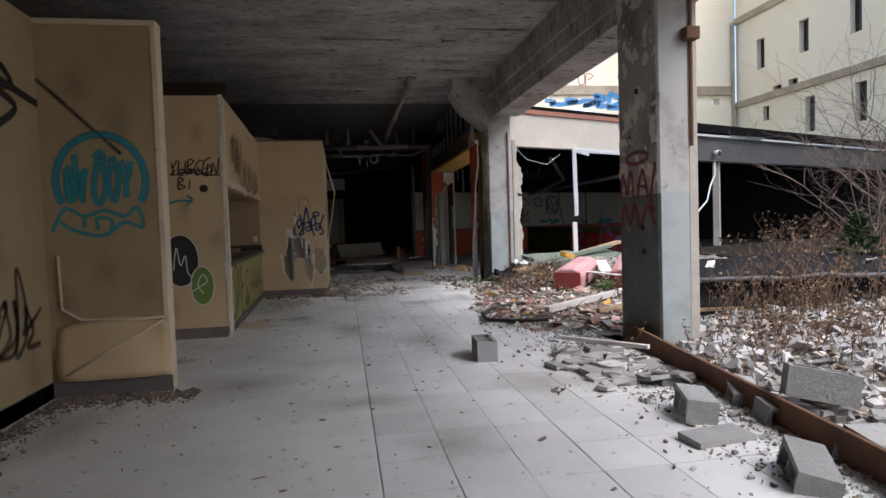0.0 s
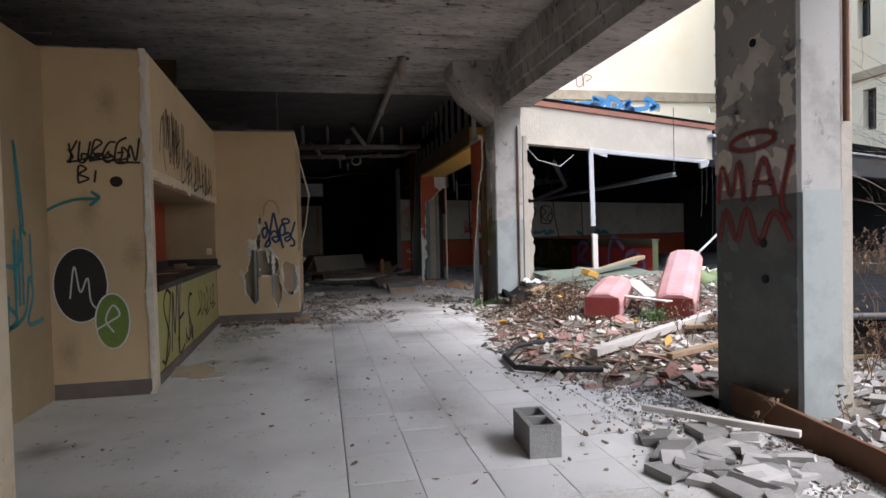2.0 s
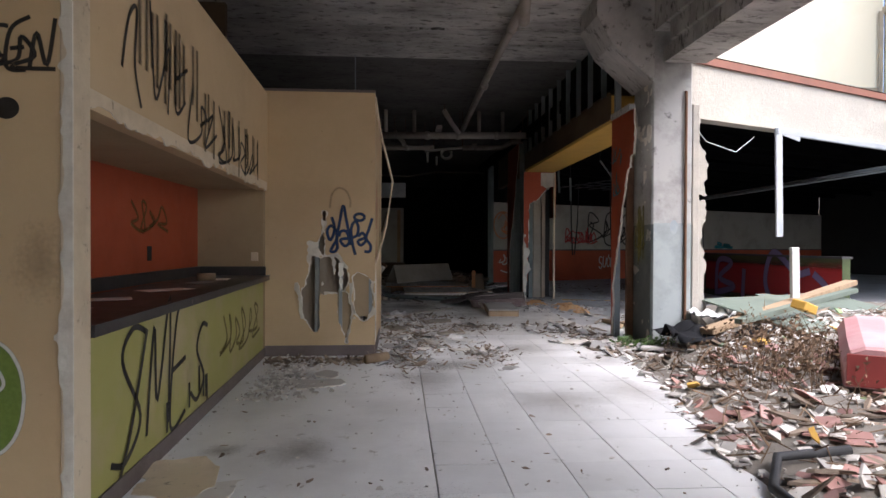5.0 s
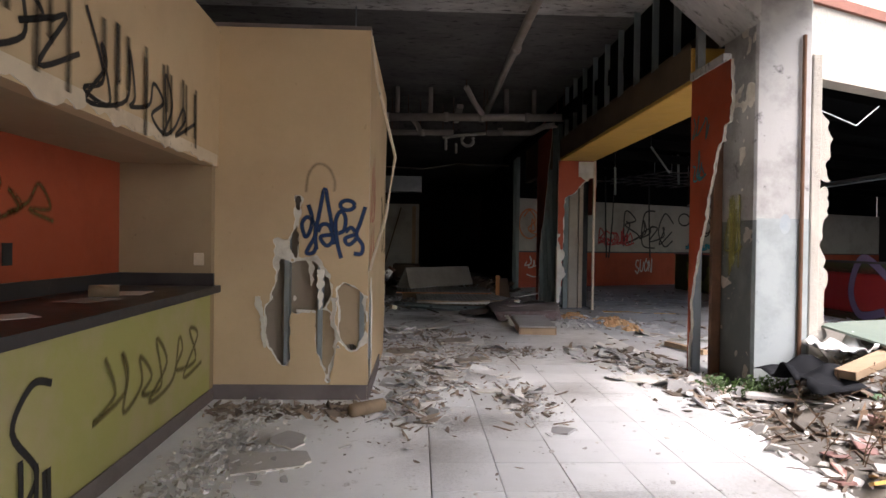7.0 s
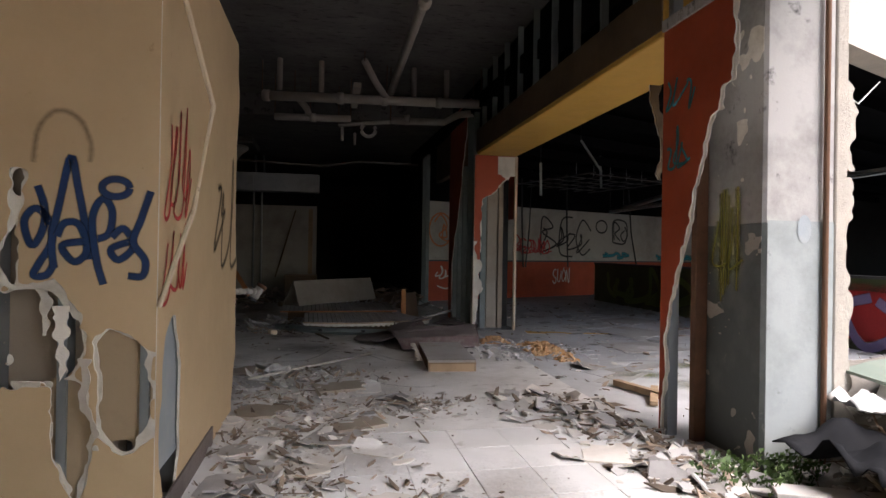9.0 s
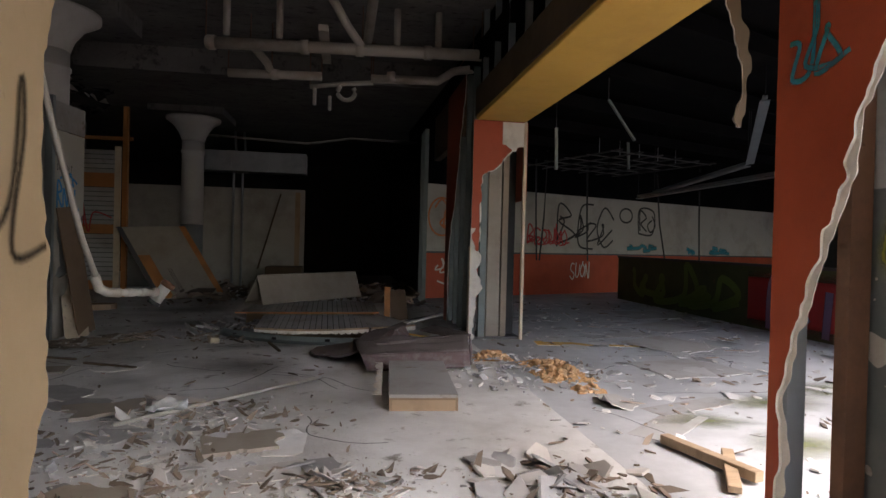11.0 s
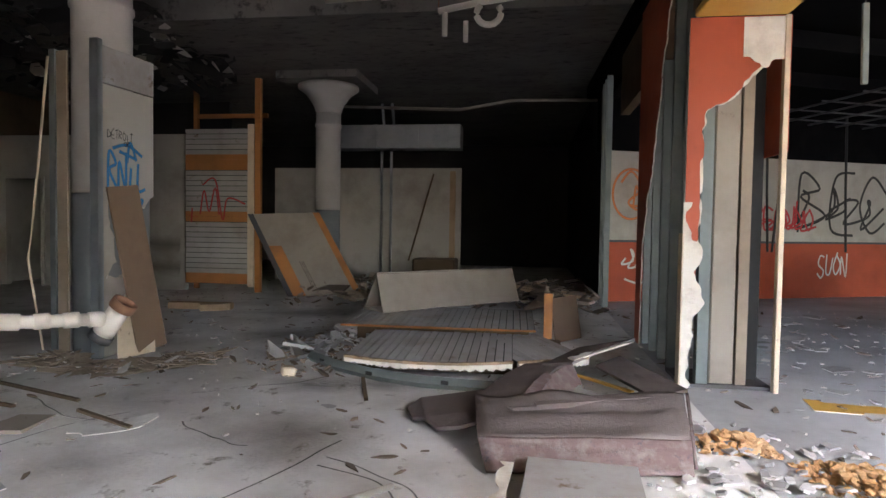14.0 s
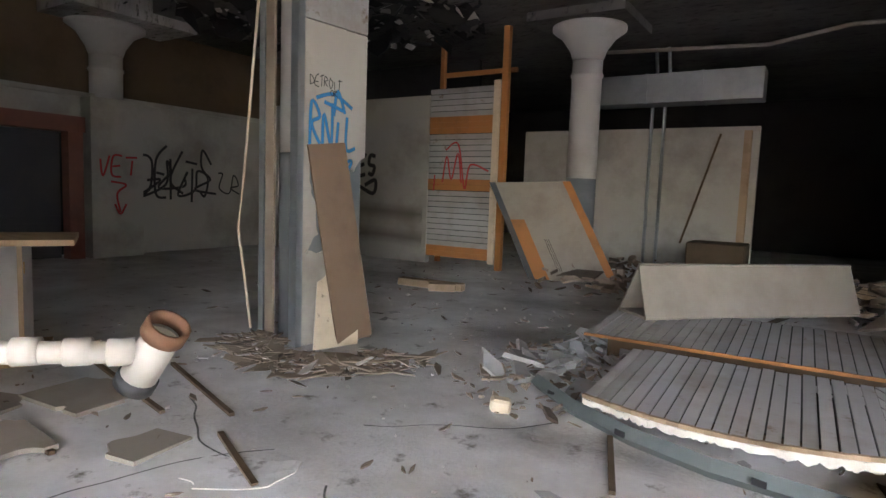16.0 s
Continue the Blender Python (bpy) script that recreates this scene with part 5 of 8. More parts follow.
# ---- round columns ----
def round_column(x, y, r, top, flare, label, base=0.0, band=1.55):
    ob = empty("round_column", label, "column", "round columns", (x, y, 0))
    def under(name, bm, key, lab=""):
        o = part(name, bm, key, ob, lab, True)
        o.matrix_parent_inverse = ob.matrix_basis.inverted()
        for p in o.data.polygons:
            p.use_smooth = abs(p.normal.z) < 0.95
    under("shaft", lathe(x, y, [(r, max(base, band)), (r, top - 0.75), (r + 0.02, top - 0.74), (r + 0.02, top - 0.7), (r, top - 0.68), (r, top - 0.5)]), "round_column", "off-white painted shaft")
    under("capital", lathe(x, y, [(r, top - 0.5), (r + 0.05, top - 0.35), (r + 0.18, top - 0.16), (flare, top - 0.06), (flare, top)]), "round_column", "flared capital")
    if band > base:
        under("lower_band", lathe(x, y, [(r + 0.002, base), (r + 0.002, band)]), "round_band", "grey painted lower band")
    return ob
round_column(-2.66, 19.24, 0.27, 4.1, 0.62, "round white concrete column with flared capital, stripped of furring")
structure("drop_panel", box(-3.6, -1.8, 18.3, 20.1, 4.1, CEIL), "shaded_concrete", "square drop panel over a column", "ceiling")
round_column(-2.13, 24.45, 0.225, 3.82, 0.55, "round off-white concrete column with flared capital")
structure("drop_panel", box(-2.85, -1.4, 23.75, 25.2, 3.82, 3.95), "shaded_concrete", "square drop panel over a column", "ceiling")
round_column(-9.15, 20.95, 0.25, 3.8, 0.6, "round concrete column above a boxed pillar", 2.58, 2.58)
structure("drop_panel", box(-10.1, -8.2, 20.0, 22.0, 3.8, CEIL), "concrete", "square drop panel over a column", "ceiling")
pillar = structure("pillar", box(-9.09, -8.78, 20.5, 21.35, 0, 2.58), "white_paint", "white boxed pillar with red graffiti", "pillar")
graffiti(pillar, facing(-8.78, 20.5, 0, 90), scrawl("VET", 0.1, 1.35, 0.65, 0.3, 0.1, 83) + [[(0.3, 1.25), (0.55, 1.2), (0.4, 1.05), (0.45, 0.75)], [(0.36, 0.88), (0.45, 0.72), (0.55, 0.88)]], 0.04, "spray_red", "red sprayed tag with arrow")

# orange framed opening in the west wall
gate = empty("shutter_gate", "dull orange brown gate frame with a dark roller shutter", "gate", at=(-9.0, 18.9, 0))
for bm, name, key in ((box(-9.08, -8.86, 17.3, 17.52, 0, 2.0), "post", "rust_paint"), (box(-9.08, -8.86, 20.2, 20.42, 0, 2.0), "post", "rust_paint"), (box(-9.1, -8.84, 17.25, 20.45, 2.0, 2.24), "lintel", "rust_paint"), (box(-9.25, -9.2, 17.5, 20.22, 0, 2.0), "shutter", "dark_steel")):
    o = part(name, bm, key, gate)
    o.matrix_parent_inverse = gate.matrix_basis.inverted()
for z in np.arange(0.1, 2.0, 0.12):
    o = part("slat", box(-9.2, -9.188, 17.5, 20.22, z, z + 0.1), "dark_steel", gate)
    o.matrix_parent_inverse = gate.matrix_basis.inverted()
store_door = tagged(new("door_1"), "dark doorway with a narrow inner door ajar", "door", kind="structure")
part("frame", box(-8.76, -8.70, 24.26, 24.3, 0, 2.14), "white_paint", store_door)
part("frame", box(-7.93, -7.87, 24.26, 24.3, 0, 2.14), "white_paint", store_door)
part("head", box(-8.70, -7.93, 24.26, 24.3, 2.1, 2.16), "white_paint", store_door)
part("leaf", box(-8.05, -7.95, 24.45, 25.2, 0, 2.08), "white_paint", store_door)

# ---- panels round the first round column ----
def around_column():
    ob = empty("furring_panel", "white drywall panel with blue graffiti against a round column", "panel", at=(-2.3, 19.15, 0))
    m = pose(-2.35, 18.83, 0, 0, 0, 84)
    def keep(x, z):
        w = 0.1 * wob(x, z, 4, 7.7) + 0.05 * wob(x, z, 12, 3)
        return z > 1.5 + w or x < 0.05 + 0.06 * (z > 0.8) + w or (z < 0.75 + w and x < 0.34)
    inv = ob.matrix_basis.inverted()
    def under(o):
        o.matrix_parent_inverse = inv
        return o
    under(torn("skin", m, 0.66, 2.55, 0.035, keep, "white_paint", ob, "white painted skin torn at the foot", seed=31))
    under(part("backing", box(0.02, 0.64, 0.03, 0.045, 0.02, 2.5, m), "round_band", ob, "grey backing board"))
    under(part("top_board", box(0.0, 0.66, -0.005, 0.02, 2.56, 2.9, m), "slat_grey", ob, "grey top board"))
    under(part("corner_stud", box(-0.06, 0.0, -0.01, 0.08, 0, 2.95, m), "steel", ob, "white grey steel stud"))
    under(graffiti(ob, m, scrawl("RNIL", 0.06, 1.6, 0.5, 0.28, 0.05, 92), 0.035, "spray_bright_blue", "blue sprayed letters"))
    under(graffiti(ob, m, [[(0.12, 1.97), (0.3, 2.02), (0.5, 1.93)], [(0.3, 1.85), (0.34, 2.05), (0.42, 1.88)], [(0.2, 1.95), (0.4, 1.9)], [(0.35, 1.45), (0.5, 1.5), (0.45, 1.4)]], 0.035, "spray_bright_blue"))
    under(graffiti(ob, m, scrawl("DETROIT", 0.06, 2.06, 0.32, 0.08, 0.05, 93) + scrawl("OR", 0.26, 2.0, 0.08, 0.05, 0.05, 94), 0.009, "spray_black", "small black writing"))
around_column()
for x, y, key, lab in ((-3.03, 18.98, "steel", "grey steel stud standing beside the column"), (-2.94, 18.97, "raw_board", "tan board strip standing beside the column")):
    m = pose(x, y, 0, 0, 0, -10)
    thing("wall_stud" if key == "steel" else "board_strip", box(0, 0.075 if key == "steel" else 0.13, 0, 0.05, 0.0 if key == "steel" else 1.3, 2.92, m) if key == "steel" else box(0, 0.13, 0, 0.02, 0.0, 2.9, m), key, lab, "stud" if key == "steel" else "board")
thing("corner_bead_strip", tube([(-3.08, 18.94, 0.02), (-3.2, 18.9, 0.9), (-3.15, 18.92, 1.35), (-3.02, 18.96, 2.85)], 0.012, 6), "bead", "bent white corner bead beside the column", "corner bead")
thing("leaning_board", box(0, 0.36, 0, 0.02, 0, 1.62, pose(-2.12, 19.02, 0.0, -6, -7, 80)), "masonite", "brown hardboard sheet leaning on the column", "board")
thing("torn_paper", ragged_sheet(pose(-2.18, 18.8, 0.0, -18, 12, 70), 0.4, 0.75, 0.04, lambda x, z: z < 0.75 - 1.6 * abs(x - 0.15), 0.006, 5), "bead", "torn white board leaning at the column foot", "board").data.materials.append(M["gypsum"])

# slatwall beside the wall
def slatwall(name, m, w, h, n, label, bands=()):
    ob = empty(name, label, "slatwall")
    ob.matrix_basis = m
    part("backing", box(0, w, 0.012, 0.03, 0, h), "dark", ob, "dark grooves")
    for i in range(n):
        z0 = h * i / n
        orange = any(b0 <= (i + 0.5) / n <= b1 for b0, b1 in bands)
        part("slat", box(0.0, w, 0 if not orange else -0.004, 0.012, z0 + 0.006, z0 + h / n - (0.006 if not orange else -0.004)), "orange_wood" if orange else "slat_grey", ob)
    return ob
sw = slatwall("slatwall_panel", pose(-4.86, 24.26, 0.14, 0, 0, 0), 1.24, 2.9, 30, "grey slatwall panel with orange bands and red graffiti", ((0.0, 0.07), (0.40, 0.46), (0.74, 0.82)))
part("edge_board", box(1.24, 1.36, 0.0, 0.03, -0.05, 2.98), "bead", sw, "cream edge strip")
graffiti(sw, Matrix.Identity(4), [[(0.0, 1.3), (0.25, 1.25)], [(0.12, 1.15), (0.14, 1.42)], [(0.3, 1.3), (0.38, 1.75), (0.48, 1.35), (0.6, 1.8), (0.68, 1.3)], [(0.35, 1.85), (0.6, 1.95), (0.75, 1.2), (0.85, 1.6), (1.2, 1.5)]], 0.035, "spray_red", "red sprayed tag")
thing("orange_stud", box(-3.46, -3.36, 24.22, 24.32, 0, 3.95), "orange_wood", "orange stained timber stud from floor to slab", "stud", "orange studs")
thing("orange_stud", box(-4.9, -4.82, 24.6, 24.68, 0, 3.95), "orange_wood", "orange stained timber stud behind the wall", "stud", "orange studs")
thing("orange_stud", box(-4.9, -3.4, 24.62, 24.68, 3.3, 3.38), "orange_wood", "orange stained timber cross rail", "rail")
graffiti(wall_shutter, facing(-9.09, 24.3), scrawl("DES", 2.35, 1.55, 0.7, 0.38, 0.0, 95) + [[(2.1, 1.2), (2.5, 1.35), (2.95, 1.2), (3.0, 1.45), (2.75, 1.35)]], 0.09, "spray_black", "thick black sprayed tag")
graffiti(wall_shutter, facing(-9.09, 24.3), [[(1.8, 0.85), (2.6, 0.9), (4.1, 0.85)], [(2.0, 0.4), (3.0, 0.45), (4.1, 0.4)]], 0.35, "stain", "brown water stains")

# leaning display panel
def leaning_panel():
    """A board that has slipped sideways: its foot runs along x, its sides lean over to the left and back."""
    foot, rise = Vector((1.27, 0.22, 0.05)), Vector((-0.92, 0.36, 1.42))
    n, h = foot.length, rise.length
    x, z = foot.normalized(), rise.normalized()
    y = z.cross(x).normalized()
    m = Matrix(((x.x, y.x, z.x, -2.55), (x.y, y.y, z.y, 23.6), (x.z, y.z, z.z, 0.03), (0, 0, 0, 1)))
    ob = empty("leaning_display_panel", "grey brown display panel with orange edges leaning askew", "panel")
    part("board", box(0.1, n - 0.12, 0, 0.03, 0, h, m), "beige_board", ob, "grey brown board")
    part("edge", box(0, 0.1, -0.01, 0.05, 0, h, m), "dark_steel", ob, "dark edge")
    part("edge", box(n - 0.12, n, -0.005, 0.035, 0, h, m), "orange_wood", ob, "orange edge")
    part("stripe", box(0.1, 0.32, -0.004, 0, 0, h * 0.6, m), "orange_wood", ob, "bare orange patch")
    for k in range(3):
        part("groove", box(0.5 + 0.03 * k, 0.507 + 0.03 * k, -0.003, 0, 0.15, 0.7, m), "dark", ob)
leaning_panel()
thing("timber_stud", box(-0.18, -0.06, 26.9, 26.98, 0, 2.5), "wood", "old timber stud at the rear opening", "stud")
thing("dark_crate", box(-0.75, 0.1, 25.6, 26.3, 0.0, 0.62, bevel=0.02), "brown_board", "dark crate by the rear wall", "crate")
for k in range(3):
    thing("timber_length", box(0, 2.6, 0, 0.07, 0, 0.05, pose(0.2 + 0.4 * k, 24.8 + 0.5 * k, 0.25 - 0.06 * k, 0, 4, -18 + 9 * k)), "wood", "thin timber length lying in the rear rubble", "timber", "timbers in the rear rubble")
thing("back_diagonal", tube([(-1.1, 26.93, 0.5), (-0.55, 26.93, 2.45)], 0.02, 6), "brown_board", "thin brown rail slanting on the rear wall", "rail")

# ---- fallen slatwall platforms ----
def fallen_panel(name, a, b, depth, z_front, z_back, n, label, edge_key, bow=0.0):
    """Slats run backwards from the front edge a-b, which bulges forward by bow."""
    ob = empty(name, label, "slatwall", "fallen slatwall")
    v = Vector((b[0] - a[0], b[1] - a[1], 0))
    w = v.length
    x = v.normalized()
    y = Vector((-x.y * depth, x.x * depth, z_back - z_front)).normalized()
    z = x.cross(y)
    ob.matrix_basis = Matrix(((x.x, y.x, z.x, a[0]), (x.y, y.y, z.y, a[1]), (x.z, y.z, z.z, z_front), (0, 0, 0, 1)))
    part("backing", box(0, w, 0, depth, -0.022, -0.012), "dark", ob, "dark grooves")
    def front(u):
        return -bow * 4 * u * (1 - u)
    rnd = random.Random(n)
    for i in range(n):
        u = (i + 0.5) / n
        part("slat", box(w * i / n + 0.005, w * (i + 1) / n - 0.005, front(u) + rnd.uniform(0, 0.012), depth - rnd.uniform(0, 0.05), -0.014, rnd.uniform(-0.003, 0.001)), "slat_grey", ob)
    rim, torn_rim = bmesh.new(), bmesh.new()
    for k in range(24):
        u, t = k / 24, (k + 1) / 24
        add_bar(rim, (w * u - 0.004, front(u) - 0.012, -0.008), (w * t + 0.004, front(t) - 0.012, -0.008), 0.022, 0.02 + 0.004 * (k % 2))
    part("front_edge", rim, edge_key, ob, "worn orange brown edge")
    if bow:
        for k in range(150):
            u, t = k / 150, (k + 1) / 150
            deep = 0.03 + 0.035 * abs(noise.noise(Vector((k * 0.11, 2.0, 1.0)))) + 0.012 * noise.noise(Vector((k * 0.5, 2.0, 1.0)))
            out = 0.028 + 0.025 * noise.noise(Vector((k * 0.15, 7.0, 1.0))) + 0.008 * noise.noise(Vector((k * 0.6, 7.0, 1.0)))
            add_box(torn_rim, w * u, w * t, front(u) - out, front(u) + 0.01, -0.02 - deep, -0.019)
        part("torn_edge", torn_rim, "gypsum", ob, "white torn gypsum edge")
    return ob
fallen_panel("fallen_slatwall", (-0.42, 20.0), (1.66, 20.05), 1.3, 0.21, 0.25, 27, "grey slatwall panel with orange edge lying on rubble", "orange_wood", 0.0)
fallen_panel("fallen_slatwall", (0.04, 18.68), (1.46, 18.72), 1.15, 0.175, 0.2, 19, "grey slatwall panel with white torn edge lying on rubble", "wood", 0.15)
fallen_panel("fallen_slatwall", (1.50, 18.8), (2.1, 19.1), 1.0, 0.16, 0.19, 8, "short grey slatwall offcut lying on rubble", "wood", 0.02)
channel = thing("steel_channel", tube([(-0.4, 19.05, 0.06), (-0.05, 18.74, 0.06), (0.35, 18.52, 0.055), (0.75, 18.4, 0.05), (1.35, 18.36, 0.04)], 0.05, 4), "old_steel", "bent grey steel channel along the fallen panel", "channel")
for x, y in ((-0.22, 18.84), (0.3, 18.49), (0.95, 18.32)):
    part("punch_hole", box(-0.03, 0.03, -0.004, 0.004, -0.015, 0.015, pose(x, y, 0.07, 0, 0, -28 + 12 * x)), "dark", channel)
thing("support_block", box(-0.3, 1.6, 20.2, 21.2, 0.0, 0.185), "brown_board", "low dark plinth under the fallen slatwall", "plinth")
thing("support_block", box(0.1, 1.9, 18.95, 19.9, 0.0, 0.15), "brown_board", "low dark plinth under the fallen slatwall", "plinth")
thing("orange_post", box(1.74, 1.83, 20.03, 20.08, 0.0, 0.60, bevel=0.004), "orange_wood", "short orange post standing by the fallen panel", "post")
thing("dark_board", box(0, 0.5, 0, 0.02, 0, 0.5, pose(1.9, 20.5, 0.0, -10, 0, 52)), "masonite", "dark brown board standing in the rubble", "board")

def triangle_box():
    """Three long boards joined to a tent shape, open at its ends."""
    a, b = Vector((-0.16, 20.72, 0.24)), Vector((1.42, 22.35, 0.24))
    x = (b - a).normalized()
    y = Vector((-x.y, x.x, 0))
    n = (b - a).length
    ob = empty("triangular_box", "long beige triangular display box lying on the slatwall", "box")
    prof = [Vector((-0.05, 0.0)), Vector((0.42, 0.0)), Vector((0.12, 0.47))]
    for i, name in enumerate(("base_board", "back_board", "front_board")):
        p, q = prof[i], prof[(i + 1) % 3]
        d = (q - p).normalized()
        inner = Vector((-d.y, d.x)) * 0.02
        bm = bmesh.new()
        quad = [p, q, q + inner, p + inner]
        ends = [[bm.verts.new(e + y * c.x + Vector((0, 0, c.y))) for c in quad] for e in (a, b)]
        bm.faces.new(ends[0])
        bm.faces.new(ends[1])
        for k in range(4):
            bm.faces.new((ends[0][k], ends[0][(k + 1) % 4], ends[1][(k + 1) % 4], ends[1][k]))
        part(name, bm, "beige_board", ob)
triangle_box()

# ---- carpet, drawer and insulation ----
def carpet():
    ob = empty("carpet_heap", "folded dusty brown patterned carpet lying on the floor", "carpet")
    def sheet(name, a, b, c, d, key, lab, seed, wave=0.02, n=14):
        bm = bmesh.new()
        rows = []
        for i in range(n + 1):
            row = []
            for j in range(n + 1):
                u, v = i / n, j / n
                p = (Vector(a) * (1 - u) + Vector(b) * u) * (1 - v) + (Vector(d) * (1 - u) + Vector(c) * u) * v
                p.z += wave * noise.noise(Vector((u * 4, v * 4, seed)))
                row.append(bm.verts.new(p))
            rows.append(row)
        for r0, r1 in zip(rows, rows[1:]):
            for j in range(n):
                bm.faces.new((r0[j], r1[j], r1[j + 1], r0[j + 1]))
        o = part(name, bm, key, ob, lab, True)
        o.modifiers.new("thickness", "SOLIDIFY").thickness = 0.02
    sheet("fold_top", (1.32, 16.97, 0.14), (2.45, 17.1, 0.15), (2.56, 17.72, 0.225), (1.25, 17.6, 0.185), "carpet", "brown underside of the carpet", 1.0, 0.045)
    sheet("fold_front", (1.38, 16.82, 0.015), (2.43, 16.95, 0.015), (2.45, 17.1, 0.15), (1.32, 16.97, 0.14), "carpet_pattern", "patterned pile side", 2.0, 0.01)
    sheet("fold_end", (2.45, 17.02, 0.03), (2.6, 17.7, 0.03), (2.58, 17.75, 0.24), (2.45, 17.1, 0.17), "carpet_pattern", "", 3.0, 0.01)
    def piece(name, pts, key, lab="", thick=0.022, under=ob):
        bm = bmesh.new()
        top = [bm.verts.new(p) for p in pts]
        low = [bm.verts.new((p[0], p[1], p[2] - thick)) for p in pts]
        bm.faces.new(top)
        bm.faces.new(low[::-1])
        for k in range(len(pts)):
            bm.faces.new((top[k], low[k], low[(k + 1) % len(pts)], top[(k + 1) % len(pts)]))
        bmesh.ops.triangulate(bm, faces=[f for f in bm.faces if len(f.verts) > 4])
        return part(name, bm, key, under, lab)
    piece("tail", [(0.78, 17.72, 0.05), (0.84, 17.9, 0.07), (0.93, 18.02, 0.05), (1.08, 18.03, 0.08), (1.25, 18.08, 0.1), (1.42, 17.8, 0.16), (1.44, 17.4, 0.19), (1.36, 17.22, 0.17), (1.2, 17.24, 0.11), (1.05, 17.3, 0.07), (0.95, 17.45, 0.08), (0.86, 17.52, 0.05)], "carpet", "dusty grey brown torn end")
    main = piece("fold", [(1.25, 17.79, 0.14), (1.40, 18.3, 0.16), (1.56, 18.8, 0.14), (1.96, 18.88, 0.18), (1.80, 18.4, 0.21), (1.69, 18.05, 0.2), (1.60, 17.72, 0.19), (1.66, 17.41, 0.2), (1.5, 17.35, 0.2), (1.38, 17.5, 0.17)], "carpet", "dusty grey brown fold")
    piece("fold_edge", [(1.60, 17.72, 0.188), (1.69, 18.05, 0.198), (1.94, 18.78, 0.18), (2.02, 18.6, 0.03), (1.80, 18.0, 0.03), (1.72, 17.8, 0.04)], "carpet_pattern", "patterned pile side", 0.012, main)
    piece("rim", [(1.56, 17.6, 0.215), (1.64, 17.95, 0.225), (1.72, 18.2, 0.225), (1.76, 18.12, 0.21), (1.70, 17.86, 0.21), (1.64, 17.58, 0.2)], "carpet_pattern", "bound edge", 0.022, main)
    piece("tongue", [(1.70, 18.55, 0.2), (2.03, 19.2, 0.22), (2.55, 19.38, 0.29), (2.2, 18.85, 0.29), (1.92, 18.40, 0.26)], "carpet")
    piece("strip", [(2.16, 19.05, 0.10), (2.42, 19.4, 0.12), (2.66, 18.0, 0.2), (2.36, 17.62, 0.24)], "carpet", "long folded strip")
    piece("bar", [(1.62, 17.52, 0.205), (2.40, 17.78, 0.235), (2.5, 17.66, 0.245), (1.64, 17.4, 0.21)], "carpet", "bound edge", 0.03)
carpet()
thing("grey_offcut", ragged_sheet(pose(1.78, 17.85, 0.05, -90, 0, 18), 0.5, 0.6, 0.05, lambda x, z: x < 0.45 + 0.1 * wob(x, z, 5, 2), 0.012, 4), "slat_grey", "grey board offcut lying inside the folded carpet", "board").data.materials.append(M["gypsum"])
thing("gypsum_lath", ragged_sheet(pose(1.94, 18.44, 0.272, -82, 0, 56), 1.05, 0.06, 0.02, lambda x, z: z < 0.045 + 0.05 * wob(x, z, 9, 3), 0.012, 6), "chip_white", "torn white board edge on the carpet", "lath").data.materials.append(M["gypsum"])
thing("yellow_lath", add_bar(bmesh.new(), (1.93, 18.76, 0.09), (2.34, 18.22, 0.10), 0.035, 0.02, 0.003), "yellow_paint", "yellow lath lying beside the carpet", "lath")
thing("plastic_ring", tube([(2.2 + 0.1 * math.cos(a), 18.05 + 0.1 * math.sin(a), 0.05) for a in np.linspace(0.4, 4.2, 12)], 0.022, 6), "cloth_white", "broken white plastic ring on the floor", "ring", smooth=True)

def drawer():
    ob = empty("drawer_box", "flat grey board with a wooden drawer front lying on the floor", "drawer")
    ob.matrix_basis = pose(1.5, 15.5, 0, 0, 0, -4)
    top = part("top_board", box(0, 0.53, 0.0, 1.3, 0.1, 0.125), "slat_grey", ob, "grey dusty top")
    part("front", box(0.02, 0.51, 0.0, 0.018, 0.0, 0.1), "wood", ob, "worn wooden front")
    part("front_rail", box(0.0, 0.53, -0.006, 0.0, 0.085, 0.1), "wood", ob)
    part("side", box(0.0, 0.02, 0.0, 1.3, 0.0, 0.1), "wood", ob)
    part("side", box(0.51, 0.53, 0.0, 1.3, 0.0, 0.1), "wood", ob)
    part("torn_edge", ragged_sheet(pose(-0.06, 0.0, 0.128, -90, 0, 90), 1.2, 0.1, 0.03, lambda x, z: z < 0.05 + 0.06 * wob(x, z, 7, 3), 0.004, 9), "gypsum", top, "torn white paper edge")
drawer()

